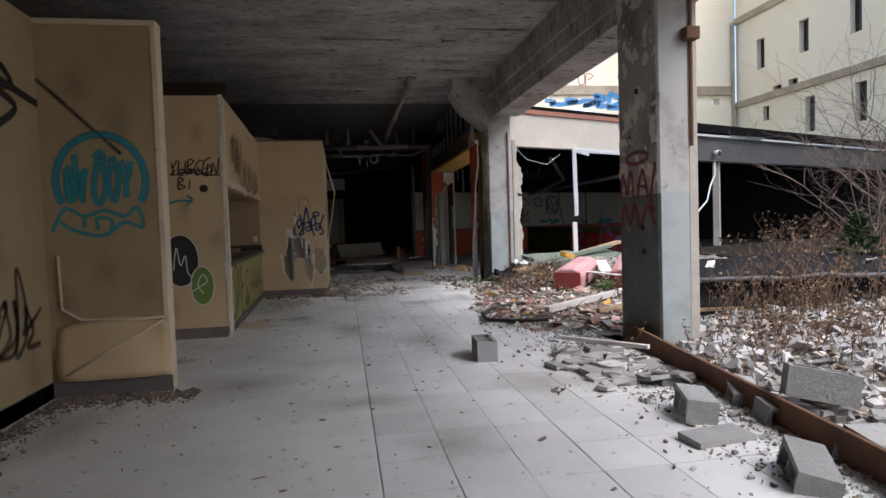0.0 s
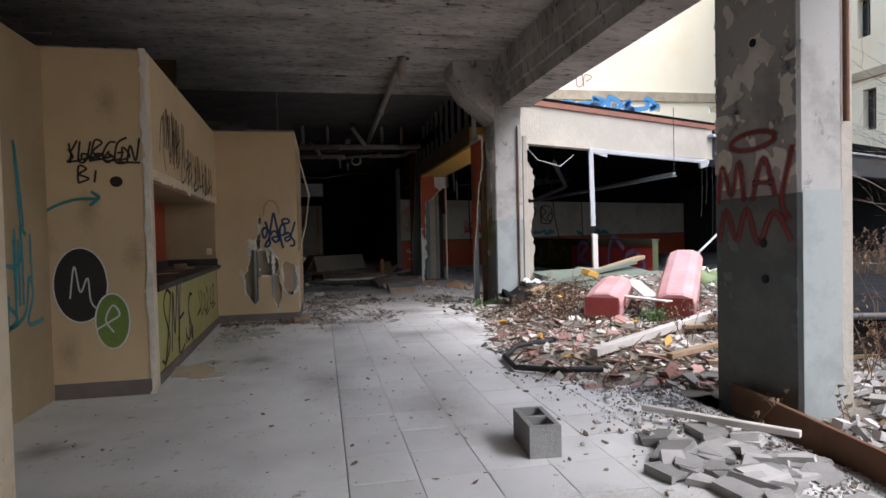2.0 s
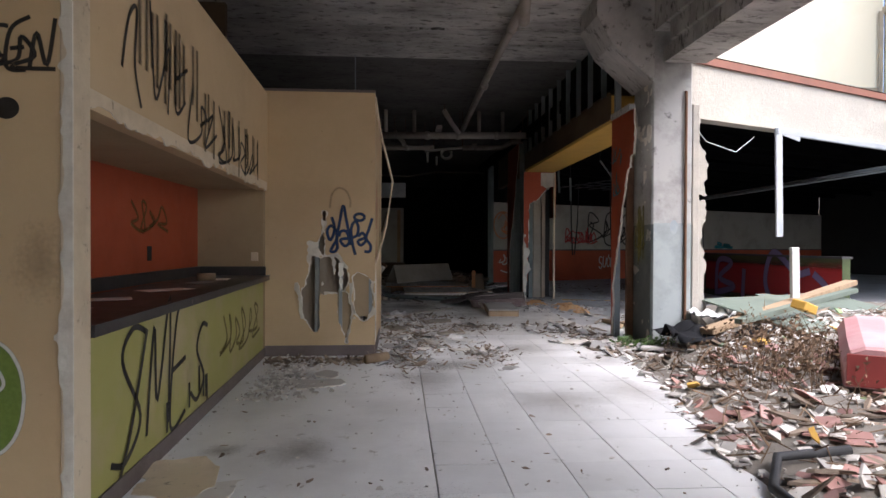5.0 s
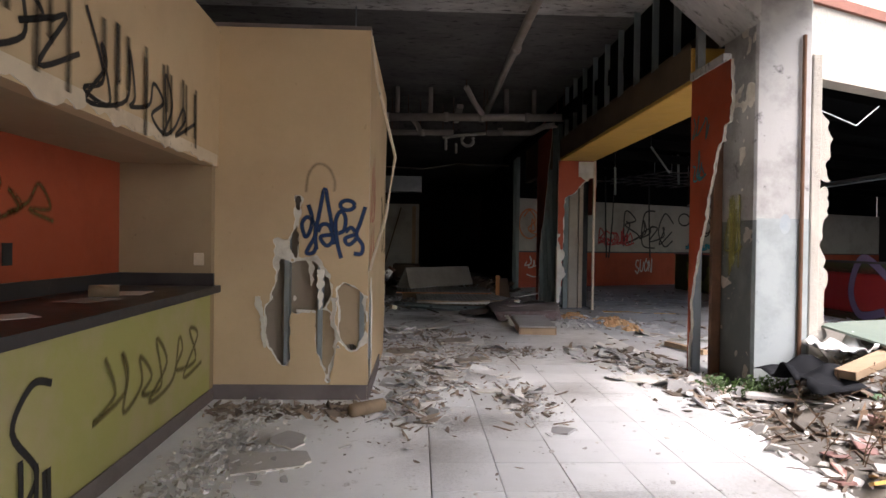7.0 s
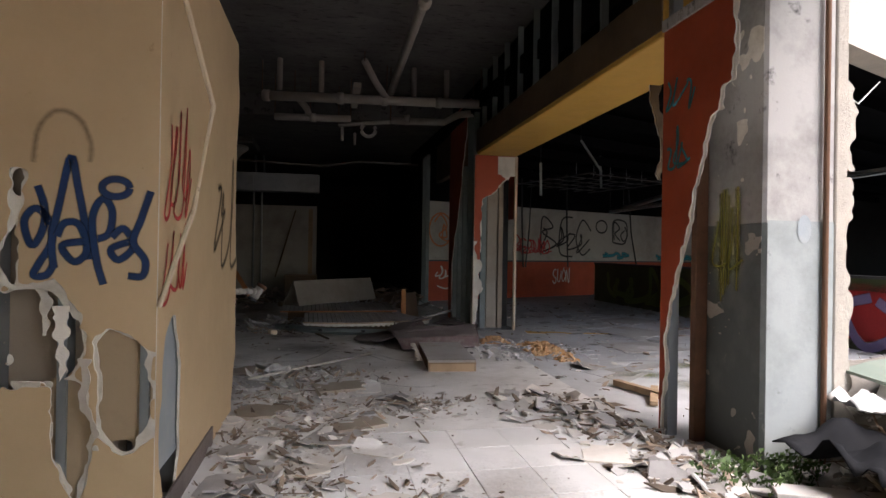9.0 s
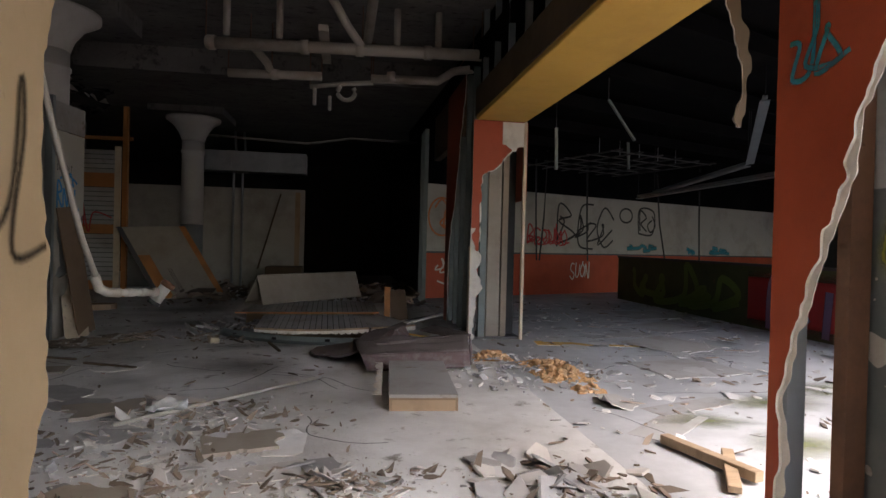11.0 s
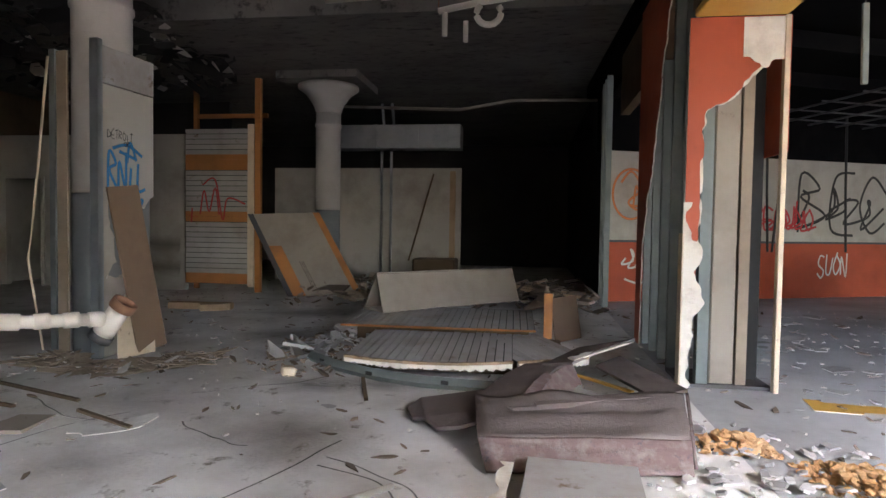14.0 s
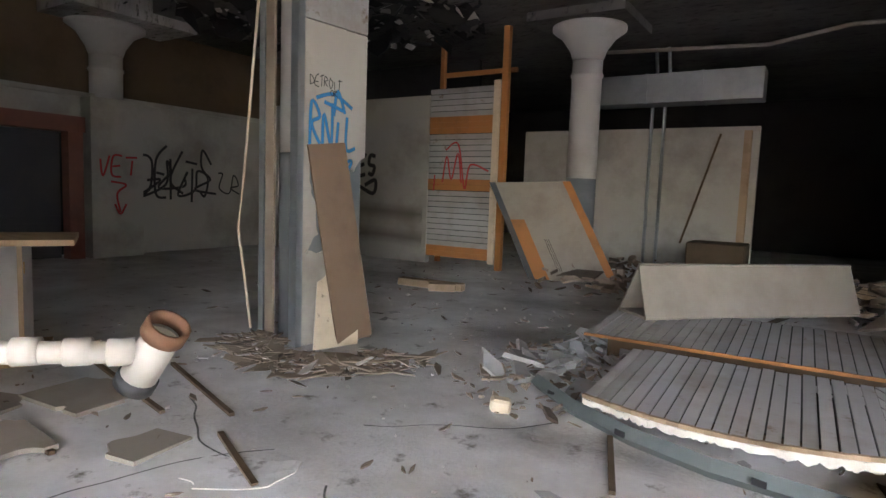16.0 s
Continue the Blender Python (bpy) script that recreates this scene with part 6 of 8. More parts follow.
def clump(bm, x, y, z, r, rnd, flat=0.6):
    s = bmesh.ops.create_icosphere(bm, subdivisions=2 if r > 0.028 else 1, radius=r)
    o = rnd.random() * 50
    for v in s["verts"]:
        k = 1 + 0.55 * noise.noise(v.co * (3.2 / r) * 0.5 + Vector((o, o, o))) + 0.35 * noise.noise(v.co * (9 / r) * 0.5 + Vector((o, 0, 0))) + 0.22 * noise.noise(v.co * (24 / r) * 0.5 + Vector((0, o, 0)))
        v.co = Vector((v.co.x * k + x, v.co.y * k + y, max(0.0, v.co.z * k * flat + z)))
def insulation(x0, x1, y0, y1, n, seed, label):
    rnd = random.Random(seed)
    bm = bmesh.new()
    for _ in range(n):
        u, v = rnd.random(), rnd.random()
        clump(bm, x0 + (x1 - x0) * u, y0 + (y1 - y0) * v, 0.1 * rnd.random() * math.sin(math.pi * u) * math.sin(math.pi * v), rnd.uniform(0.006, 0.034), rnd, 0.8)
    thing("insulation_heap", bm, "insulation", label, "insulation", kind="stuff")
insulation(2.58, 3.0, 17.35, 17.6, 200, 1, "yellow brown fibre insulation heap beside the carpet")
insulation(3.02, 3.55, 16.3, 17.3, 600, 2, "large yellow brown fibre insulation heap on the floor")
insulation(3.2, 3.45, 15.9, 16.1, 70, 3, "small yellow brown fibre insulation scrap on the floor")
thing("yellow_board", ragged_sheet(pose(3.62, 18.35, 0.005, -90, 0, -8), 1.5, 0.3, 0.05, lambda x, z: z < 0.3 - 0.15 * x + 0.05 * wob(x, z, 5, 2), 0.012, 4), "yellow_paint", "yellow torn board lying on the floor", "board").data.materials.append(M["gypsum"])

# ---- cabinet ----
def cabinet():
    ob = empty("white_cabinet", "white cabinet carcass with a brown top standing in the back room", "cabinet")
    ob.matrix_basis = pose(-3.36, 17.30, 0, 0, 0, 62)
    cab_side = part("side_panel", box(-0.02, 0.0, 0.0, 0.55, 0.06, 0.82), "white_wood", ob, "white side panel")
    part("front_edge", box(-0.03, 0.0, -0.012, 0.0, 0.06, 0.82), "wood", ob)
    part("side_panel", box(-0.95, -0.93, 0.0, 0.55, 0.06, 0.82), "white_wood", ob)
    part("back_panel", box(-0.93, -0.02, 0.53, 0.55, 0.06, 0.82), "white_wood", ob)
    part("top", box(-1.05, 0.3, -0.1, 0.6, 0.82, 0.86), "wood", ob, "brown top board")
    part("bottom", box(-1.0, 0.12, -0.02, 0.57, 0.0, 0.06), "wood", ob, "brown base board")
    h = part("hinge", box(-0.025, 0.004, 0.04, 0.07, 0.62, 0.7), "yellow_paint", cab_side, "brass hinge")
cabinet()

# ---- rubble and yard ----
def smooth(a, b, x):
    t = max(0.0, min(1.0, (x - a) / (b - a)))
    return t * t * (3 - 2 * t)


def rubble_height(x, y):
    """The heap that lies over the sill, highest before the side wing."""
    edge = 2.35 - 0.55 * math.exp(-((y - 8.3) / 1.3) ** 2) + 0.9 * smooth(11.0, 12.6, y) + 0.12 * noise.noise(Vector((y * 1.5, 3.1, 0)))
    h = smooth(edge - 0.1, edge + 1.3, x) * (0.06 + 0.30 * smooth(9.6, 12.2, y) * smooth(2.4, 4.6, x) + 0.05 * smooth(6.0, 9.0, y))
    h += 0.05 * noise.noise(Vector((x * 1.7, y * 1.7, 0))) * smooth(edge, edge + 0.6, x) + 0.04 * noise.noise(Vector((x * 5, y * 5, 2))) * smooth(edge, edge + 0.5, x)
    if y < 6.8:
        rail_x = 2.25 + 0.141 * (y - 0.4)
        out = smooth(rail_x, rail_x + 0.3, x)
        outside = -0.06 + out * (0.09 + 0.14 * smooth(3.0, 5.2, x) + 0.07 * noise.noise(Vector((x * 1.6, y * 1.6, 5))) + 0.04 * noise.noise(Vector((x * 5, y * 5, 2))))
        k = smooth(6.0, 6.8, y)
        h = outside * (1 - k) + h * k
    return h - 0.02 * (1 - smooth(edge - 0.1, edge + 0.1, x))


def heap():
    bm = bmesh.new()
    xs, ys = np.arange(1.5, 15.6, 0.12), np.arange(-3.0, 13.9, 0.12)
    def inside(x, y):
        back = (Vector((x, y, 0)) - Vector((3.72, 12.75, 0))).dot(N)
        return back < 0.5 and not (x < 3.7 and y > 12.3)
    grid = {}
    for i, x in enumerate(xs):
        for j, y in enumerate(ys):
            grid[i, j] = bm.verts.new((x, y, rubble_height(x, y))) if inside(x, y) else None
    for i in range(len(xs) - 1):
        for j in range(len(ys) - 1):
            q = [grid[i, j], grid[i + 1, j], grid[i + 1, j + 1], grid[i, j + 1]]
            if all(q) and max(v.co.z for v in q) > -0.016:
                bm.faces.new(q)
    bmesh.ops.delete(bm, geom=[v for v in bm.verts if not v.link_faces], context="VERTS")
    structure("rubble_ground", bm, "ground", "heaped grey rubble and earth at the open side", "ground", smooth=True)
heap()


def chips(name, key, label, count, place, size, thick, seed, tilt=25, long=1.0, group=""):
    """Countless broken scraps in one mesh: place(rnd) gives x, y, z."""
    rnd = random.Random(seed)
    verts, faces = [], []
    for _ in range(count):
        x, y, z = place(rnd)
        s = size[0] + (size[1] - size[0]) * rnd.random() ** 2.2
        n = rnd.choice((4, 4, 5, 5, 6))
        m = pose(x, y, z, rnd.gauss(0, tilt), rnd.gauss(0, tilt), rnd.uniform(0, 360))
        t = thick * rnd.uniform(0.5, 1.3)
        ring_pts = []
        for k in range(n):
            a = (k + rnd.uniform(-0.3, 0.3)) * math.tau / n
            r = s * rnd.uniform(0.6, 1.0)
            ring_pts.append((r * math.cos(a) * long, r * math.sin(a) / long))
        b = len(verts)
        for zz, sh in ((0, 1.0), (t, 0.93)):
            verts += [tuple(m @ Vector((px * sh, py * sh, zz))) for px, py in ring_pts]
        faces.append([b + k for k in reversed(range(n))])
        faces.append([b + n + k for k in range(n)])
        faces += [[b + k, b + (k + 1) % n, b + n + (k + 1) % n, b + n + k] for k in range(n)]
    me = bpy.data.meshes.new(name)
    me.from_pydata(verts, [], faces)
    me.materials.append(M[key])
    return tagged(new(name, me), label, "rubble", group, "stuff")


def yard(x0, x1, y0, y1, lift=0.0):
    def f(rnd):
        while True:
            x, y = rnd.uniform(x0, x1), rnd.uniform(y0, y1)
            h = rubble_height(x, y)
            if h > -0.015 and not (3.0 < x < 3.6 and 5.4 < y < 6.4):
                return x, y, h + lift + rnd.uniform(-0.01, 0.03)
    return f
def indoor(x0, x1, y0, y1, power=1.0, cx=None, cy=None):
    def f(rnd):
        if cx is None:
            return rnd.uniform(x0, x1), rnd.uniform(y0, y1), rnd.uniform(0.001, 0.008)
        a, r = rnd.uniform(0, math.tau), rnd.random() ** power
        return cx + (x1 - x0) / 2 * r * math.cos(a), cy + (y1 - y0) / 2 * r * math.sin(a), rnd.uniform(0.001, 0.012) + 0.03 * (1 - r)
    return f

chips("concrete_rubble", "chip_grey", "broken grey concrete rubble at the sill", 3000, yard(1.9, 6.5, 1.2, 6.6), (0.012, 0.13), 0.04, 1, 28)
chips("plaster_rubble", "chip_white", "broken white plaster and board scraps", 3400, yard(1.8, 7.5, 5.9, 12.6), (0.01, 0.10), 0.014, 2, 20)
chips("timber_scraps", "chip_brown", "brown splintered timber scraps", 1700, yard(1.9, 7.5, 1.6, 12.6), (0.012, 0.12), 0.018, 3, 18, 2.2)
chips("red_scraps", "chip_red", "faded red vinyl and tile scraps", 360, yard(2.0, 6.0, 6.3, 11.0), (0.03, 0.16), 0.012, 4, 20)
chips("green_scraps", "chip_green", "green and teal plastic scraps", 90, yard(3.4, 7.5, 8.5, 12.3), (0.03, 0.14), 0.01, 5, 25)
chips("splinters", "straw", "straw coloured splinters and dead stalks", 2600, yard(1.9, 8.0, 1.6, 12.4, 0.02), (0.015, 0.075), 0.004, 6, 24, 5.0)
chips("tile_slabs", "chip_grey", "broken grey floor slabs by the column", 60, lambda r: (r.uniform(1.9, 2.6), r.uniform(4.2, 5.6), 0.003 + 0.02 * r.random()), (0.1, 0.24), 0.04, 7, 10)
chips("sill_dust", "chip_grey", "fine grey grit spilled over the tiles", 5200, lambda r: (2.8 - abs(r.gauss(0, 0.34)), r.uniform(1.8, 8.2), 0.002), (0.002, 0.014), 0.008, 8, 25)
chips("plaster_rubble", "chip_white", "broken white plaster scraps beyond the sill", 900, yard(1.9, 6.5, 1.5, 5.9), (0.01, 0.09), 0.014, 52, 20)
chips("yellow_scraps", "yellow_paint", "yellow board scraps in the rubble", 14, yard(2.2, 5.2, 5.6, 11.5, 0.03), (0.04, 0.13), 0.015, 9, 20, 1.6)
chips("sill_crumbs", "chip_brown", "dark brown crumbs and grit spilled over the tiles", 900, lambda r: (2.75 - abs(r.gauss(0, 0.5)), r.uniform(1.8, 8.5), 0.003), (0.004, 0.03), 0.012, 10, 25, 1.4)
chips("sill_crumbs", "chip_grey", "broken grey concrete crumbs along the sill", 700, lambda r: (2.7 - abs(r.gauss(0, 0.35)), r.uniform(1.8, 6.5), 0.003), (0.006, 0.04), 0.014, 45, 20)
# indoor litter
chips("wall_crumbs", "chip_white", "plaster crumbs along the wall foot", 700, lambda r: (-1.2 + 0.35 * abs(r.gauss(0, 0.6)) - 0.25 * r.random(), r.uniform(10.0, 11.9), 0.002), (0.006, 0.05), 0.012, 11, 25)
chips("wall_crumbs", "chip_brown", "brown debris along the torn wall foot", 260, lambda r: (r.uniform(-1.5, -0.2), 11.75 - abs(r.gauss(0, 0.18)), 0.002), (0.01, 0.08), 0.012, 12, 25, 1.6)
chips("wall_crumbs", "chip_brown", "brown dust along the wing wall foot", 900, lambda r: (r.uniform(-2.3, -1.2), 5.15 - abs(r.gauss(0, 0.16)), 0.002), (0.004, 0.03), 0.008, 13, 25, 1.5)
chips("wall_crumbs", "chip_brown", "brown dust along the left wall foot", 1100, lambda r: (-2.3 + abs(r.gauss(0, 0.12)), r.uniform(2.0, 5.2), 0.002), (0.004, 0.03), 0.008, 14, 25, 1.5)
chips("wall_crumbs", "chip_white", "paint flakes scattered on the floor", 700, lambda r: (r.uniform(-2.0, 2.4), r.uniform(2.0, 12.5), 0.001), (0.004, 0.025), 0.004, 15, 12)
chips("wall_crumbs", "chip_brown", "small dark litter scattered on the floor", 260, lambda r: (r.uniform(-2.0, 1.0), r.uniform(2.0, 12.5), 0.001), (0.004, 0.03), 0.005, 16, 12, 1.6)
def heaps(*spots):
    """Litter gathered round a few spots (x, y, spread in x, spread in y), thinning outwards."""
    def f(rnd):
        x, y, sx, sy = rnd.choice(spots)
        a, b = rnd.gauss(0, 1), rnd.gauss(0, 1)
        return x + sx * a, y + sy * b, 0.002 + 0.035 * math.exp(-(a * a + b * b)) * rnd.random()
    return f
SIDE = ((0.0, 11.7, 0.16, 0.35), (0.15, 12.4, 0.22, 0.3), (0.0, 13.3, 0.3, 0.5), (0.5, 13.9, 0.35, 0.35), (-0.1, 14.7, 0.35, 0.4), (0.2, 15.4, 0.45, 0.25), (1.25, 14.1, 0.25, 0.15), (0.95, 11.9, 0.12, 0.3))
FOOT = ((2.55, 12.3, 0.16, 0.2), (2.45, 13.4, 0.2, 0.3), (2.7, 12.7, 0.12, 0.3), (2.35, 14.0, 0.2, 0.2), (2.75, 11.8, 0.25, 0.15))
chips("drywall_litter", "chip_white", "broken drywall pieces gathered along the torn wall", 260, heaps(*SIDE), (0.01, 0.10), 0.010, 17, 14, 1.5)
chips("drywall_litter", "chip_grey", "grey board scraps gathered along the torn wall", 200, heaps(*SIDE), (0.015, 0.13), 0.008, 18, 12, 1.4)
chips("drywall_litter", "chip_brown", "brown leaves and litter along the torn wall", 1000, heaps(*SIDE), (0.006, 0.065), 0.008, 19, 22, 2.0)
chips("drywall_crumbs", "chip_white", "fine plaster crumbs along the torn wall", 1600, heaps(*SIDE), (0.003, 0.018), 0.006, 53, 18, 1.2)
chips("column_litter", "chip_white", "broken board scraps at the column foot", 130, heaps(*FOOT), (0.02, 0.17), 0.012, 20, 14, 1.3)
chips("column_litter", "chip_grey", "grey board scraps at the column foot", 110, heaps(*FOOT), (0.03, 0.2), 0.012, 54, 16, 1.2)
chips("column_litter", "chip_brown", "brown litter at the column foot", 420, heaps(*FOOT), (0.008, 0.09), 0.010, 21, 20, 2.0)
chips("column_crumbs", "chip_white", "fine plaster crumbs at the column foot", 500, heaps(*FOOT), (0.003, 0.018), 0.006, 55, 18, 1.2)
chips("rear_litter", "chip_grey", "grey board scraps in the back room", 110, lambda r: (r.uniform(-4.5, 2.4), r.uniform(17.5, 26.5), 0.002), (0.01, 0.11), 0.008, 22, 5)
chips("rear_litter", "chip_brown", "brown litter in the back room", 420, lambda r: (r.uniform(-5.0, 2.6), r.uniform(16.0, 26.8), 0.002), (0.005, 0.06), 0.008, 23, 10, 2.0)
chips("rear_litter", "chip_white", "white plaster scraps in the back room", 420, lambda r: (r.uniform(-5.0, 2.6), r.uniform(15.5, 26.8), 0.002), (0.003, 0.022), 0.008, 24, 12)
chips("rear_rubble", "chip_brown", "heap of dark rubble behind the slatwall", 420, lambda r: (r.uniform(-2.2, 2.7), r.uniform(22.6, 26.5), r.uniform(0, 0.22)), (0.04, 0.28), 0.03, 25, 22, 1.5)
chips("panel_rubble", "chip_brown", "brown splinters at the end of the fallen panels", 220, indoor(-0.7, 0.7, -1.1, 1.1, 0.7, -0.4, 19.6), (0.01, 0.09), 0.014, 48, 18, 1.8)
chips("panel_rubble", "chip_grey", "rubble heaped at the end of the fallen panels", 60, indoor(-0.5, 0.5, -0.9, 0.9, 0.7, -0.4, 19.8), (0.05, 0.24), 0.03, 26, 22, 1.3)
def column_ring(r):
    a, k = r.uniform(-2.7, -0.1), r.gauss(0.74, 0.11)
    return -2.2 + k * math.cos(a), 19.15 + k * math.sin(a), 0.003 + 0.025 * r.random()
chips("column_ring", "chip_brown", "brown litter ringed round the column foot", 420, column_ring, (0.01, 0.09), 0.008, 49, 8, 2.2)
chips("column_ring", "raw_board", "tan board strips ringed round the column foot", 170, column_ring, (0.04, 0.2), 0.008, 27, 6, 2.0)
chips("column_ring", "chip_white", "pale plaster scraps ringed round the column foot", 60, column_ring, (0.02, 0.12), 0.008, 56, 8, 2.0)
chips("wing_litter", "chip_grey", "grey floor sheet scraps in the side wing", 170, lambda r: (r.uniform(3.4, 8.0), r.uniform(14.5, 23.5), 0.002), (0.04, 0.3), 0.008, 28, 4)
chips("wing_litter", "chip_white", "white scraps in the side wing", 420, lambda r: (r.uniform(2.6, 8.0), r.uniform(13.6, 24.0), 0.002), (0.01, 0.08), 0.01, 29, 14)
chips("wing_litter", "chip_brown", "brown scraps in the side wing", 300, lambda r: (r.uniform(2.6, 8.0), r.uniform(13.0, 24.0), 0.002), (0.01, 0.1), 0.01, 30, 14, 1.8)
chips("heap_by_carpet", "chip_grey", "grey debris round the carpet", 200, indoor(-1.0, 1.0, -1.0, 1.0, 0.7, 2.9, 16.9), (0.01, 0.08), 0.014, 31, 14)


chips("ceiling_flakes", "dark", "charred black ceiling lining hanging in shreds", 700, lambda r: (r.uniform(-7.5, -3.3), r.uniform(19.5, 24.2), (CEIL if r.random() < 0 else 3.9) - 0.25 * r.random() + 0.4 * r.random()), (0.05, 0.4), 0.01, 43, 22)
chips("plaster_flakes", "chip_white", "pale shreds of plaster under the charred ceiling", 120, lambda r: (r.uniform(-7.5, -3.3), r.uniform(19.5, 24.2), 3.75 + 0.3 * r.random()), (0.03, 0.2), 0.008, 44, 25)


def sheet_things(name, key, label, group, spots, thick=0.012):
    for k, (x, y, w, h, r) in enumerate(spots):
        o = thing(name, ragged_sheet(pose(x, y, 0.85 * thick + 0.002 * (k % 5), -90 + 2 * (k % 3 - 1), 0, r), w, h, 0.2 if thick < 0.01 else 0.06, lambda u, v, k=k: thick < 0.01 or min(u, v, w - u, h - v) > 0.03 + 0.12 * wob(u, v, 5, k), thick, k), key, label, "board", group)
        o.data.materials.append(M["gypsum" if key == "chip_white" else key])
sheet_things("fallen_board", "beige_board", "dusty grey ceiling board lying on the floor", "boards on the floor", [(-1.76, 16.86, 0.36, 0.34, 10), (-2.72, 17.0, 0.55, 0.45, 5), (-2.35, 16.55, 0.5, 0.3, -5), (-3.0, 16.4, 0.6, 0.5, 20), (-0.75, 15.35, 0.55, 0.4, 20), (-0.1, 13.7, 0.5, 0.35, 60), (0.5, 13.4, 0.45, 0.3, 20), (0.35, 14.6, 0.5, 0.35, 15)], 0.025)
sheet_things("fallen_board", "chip_white", "white drywall piece lying on the floor", "boards on the floor", [(-1.3, 7.98, 0.5, 0.35, 15), (-0.95, 10.35, 0.45, 0.4, 20), (-0.7, 10.75, 0.3, 0.25, 60), (0.1, 12.5, 0.5, 0.3, 25), (0.5, 12.2, 0.5, 0.16, -20), (-0.1, 12.9, 0.35, 0.3, 70), (2.5, 12.0, 0.35, 0.3, 30), (2.3, 12.5, 0.4, 0.3, 70), (2.7, 11.9, 0.4, 0.25, 0)])
sheet_things("fallen_board", "slat_grey", "grey vinyl floor sheet lying loose", "sheets in the side wing", [(3.6, 15.2, 0.9, 0.7, 20), (4.4, 16.4, 1.0, 0.8, 10), (5.2, 17.6, 1.0, 0.9, 30), (4.6, 18.8, 1.1, 0.8, 15), (6.0, 19.3, 1.0, 0.9, 25), (6.3, 21.0, 1.0, 0.9, 5), (3.3, 14.6, 0.8, 0.5, 40)], 0.008)
FLAT = pose(0, 0, 0, -90, 0, 0)
for k, (x, y, rx, ry) in enumerate(((-0.66, 8.8, 0.3, 0.24), (-1.14, 8.84, 0.16, 0.12), (-1.72, 6.3, 0.24, 0.2), (-1.0, 10.9, 0.4, 0.3), (0.1, 4.4, 0.5, 0.25), (-0.9, 5.2, 0.6, 0.4), (-1.9, 4.3, 0.4, 0.6), (0.05, 7.6, 0.3, 0.9))):
    part("stain", blot(FLAT, x, y, rx, ry, k), "stain" if k < 4 else "dust_stain", floor, "dark damp stain")
for k, (x, y, rx, ry) in enumerate(((1.4, 12.2, 0.6, 0.5), (2.2, 11.5, 0.4, 0.5), (0.7, 11.4, 0.5, 0.4), (1.2, 9.9, 0.5, 0.5), (0.7, 12.9, 0.4, 0.4), (2.0, 10.2, 0.3, 0.6), (0.9, 6.6, 0.4, 0.7), (1.5, 4.6, 0.5, 0.5), (0.6, 3.4, 0.4, 0.4), (2.0, 7.2, 0.3, 0.5))):
    part("stain", blot(FLAT, x, y, rx, ry, 40 + k, 0.006), "dust_stain", bpy.data.objects["floor_tiled"], "grey brown dirt stain")
rear = bpy.data.objects["floor_rear"]
for k, (x, y, rx, ry) in enumerate(((-1.2, 17.6, 0.9, 0.5), (0.2, 17.2, 0.6, 0.5), (-2.4, 16.2, 0.8, 0.5), (-0.3, 15.6, 0.5, 0.4), (-3.4, 19.6, 1.2, 0.8), (-1.2, 20.3, 0.9, 0.7), (0.9, 14.7, 0.5, 0.4), (-0.1, 18.3, 0.5, 0.25), (-1.9, 18.4, 0.7, 0.3), (-2.5, 18.7, 0.9, 0.35), (-0.9, 19.3, 0.5, 0.4), (-1.6, 22.0, 1.2, 0.6), (-3.2, 17.3, 0.7, 0.4), (0.4, 18.4, 0.6, 0.2), (-0.7, 16.6, 0.4, 0.3))):
    part("stain", blot(FLAT, x, y, rx, ry, 20 + k), "stain" if k % 2 else "dust_stain", rear, "brown dirt stain")

wing_floor = bpy.data.objects["floor_wing"]
for k, (x, y, rx, ry) in enumerate(((3.85, 15.05, 0.4, 0.22), (4.75, 15.5, 0.55, 0.26), (4.2, 14.5, 0.5, 0.3), (5.6, 15.9, 0.6, 0.3))):
    part("moss", blot(FLAT, x, y, rx, ry, 90 + k, 0.006), "floor_moss", wing_floor, "olive green moss patch")
for k, (x, y, rx, ry) in enumerate(((0.15, 10.7, 0.4, 0.5), (0.35, 11.3, 0.3, 0.3))):
    part("moss", blot(FLAT, x, y, rx, ry, 95 + k, 0.007), "dust_stain", bpy.data.objects["floor_tiled"], "faint greenish bloom")
def crack(parent, x, y, length, turn, seed, width=0.014):
    """A wandering crack in the floor covering."""
    rnd = random.Random(seed)
    pts, a = [(x, y)], math.radians(turn)
    for _ in range(7):
        a += rnd.gauss(0, 0.22)
        pts.append((pts[-1][0] + length / 7 * math.cos(a), pts[-1][1] + length / 7 * math.sin(a)))
    part("crack", strokes_mesh(FLAT, [pts], width, 0.005), "crack_line", parent, "dark crack in the floor")
for k, (x, y, n, r) in enumerate(((3.1, 15.4, 1.1, -60), (3.5, 16.6, 1.4, 10), (4.6, 17.6, 1.5, -30), (3.9, 15.9, 1.2, -15), (4.3, 19.0, 1.8, 5), (5.4, 18.0, 1.3, -50), (5.0, 16.6, 1.0, 20))):
    crack(wing_floor, x, y, n, r, k)
for k, (x, y, n, r) in enumerate(((0.5, 16.9, 1.4, -40), (-0.9, 17.9, 1.1, 20), (-0.2, 16.2, 1.3, 10), (-1.4, 16.5, 1.0, 60), (0.9, 15.4, 1.0, -70), (-0.6, 17.3, 0.7, -30), (1.1, 16.2, 0.9, 120), (-2.0, 17.6, 1.2, -10))):
    crack(rear, x, y, n, r, 20 + k)


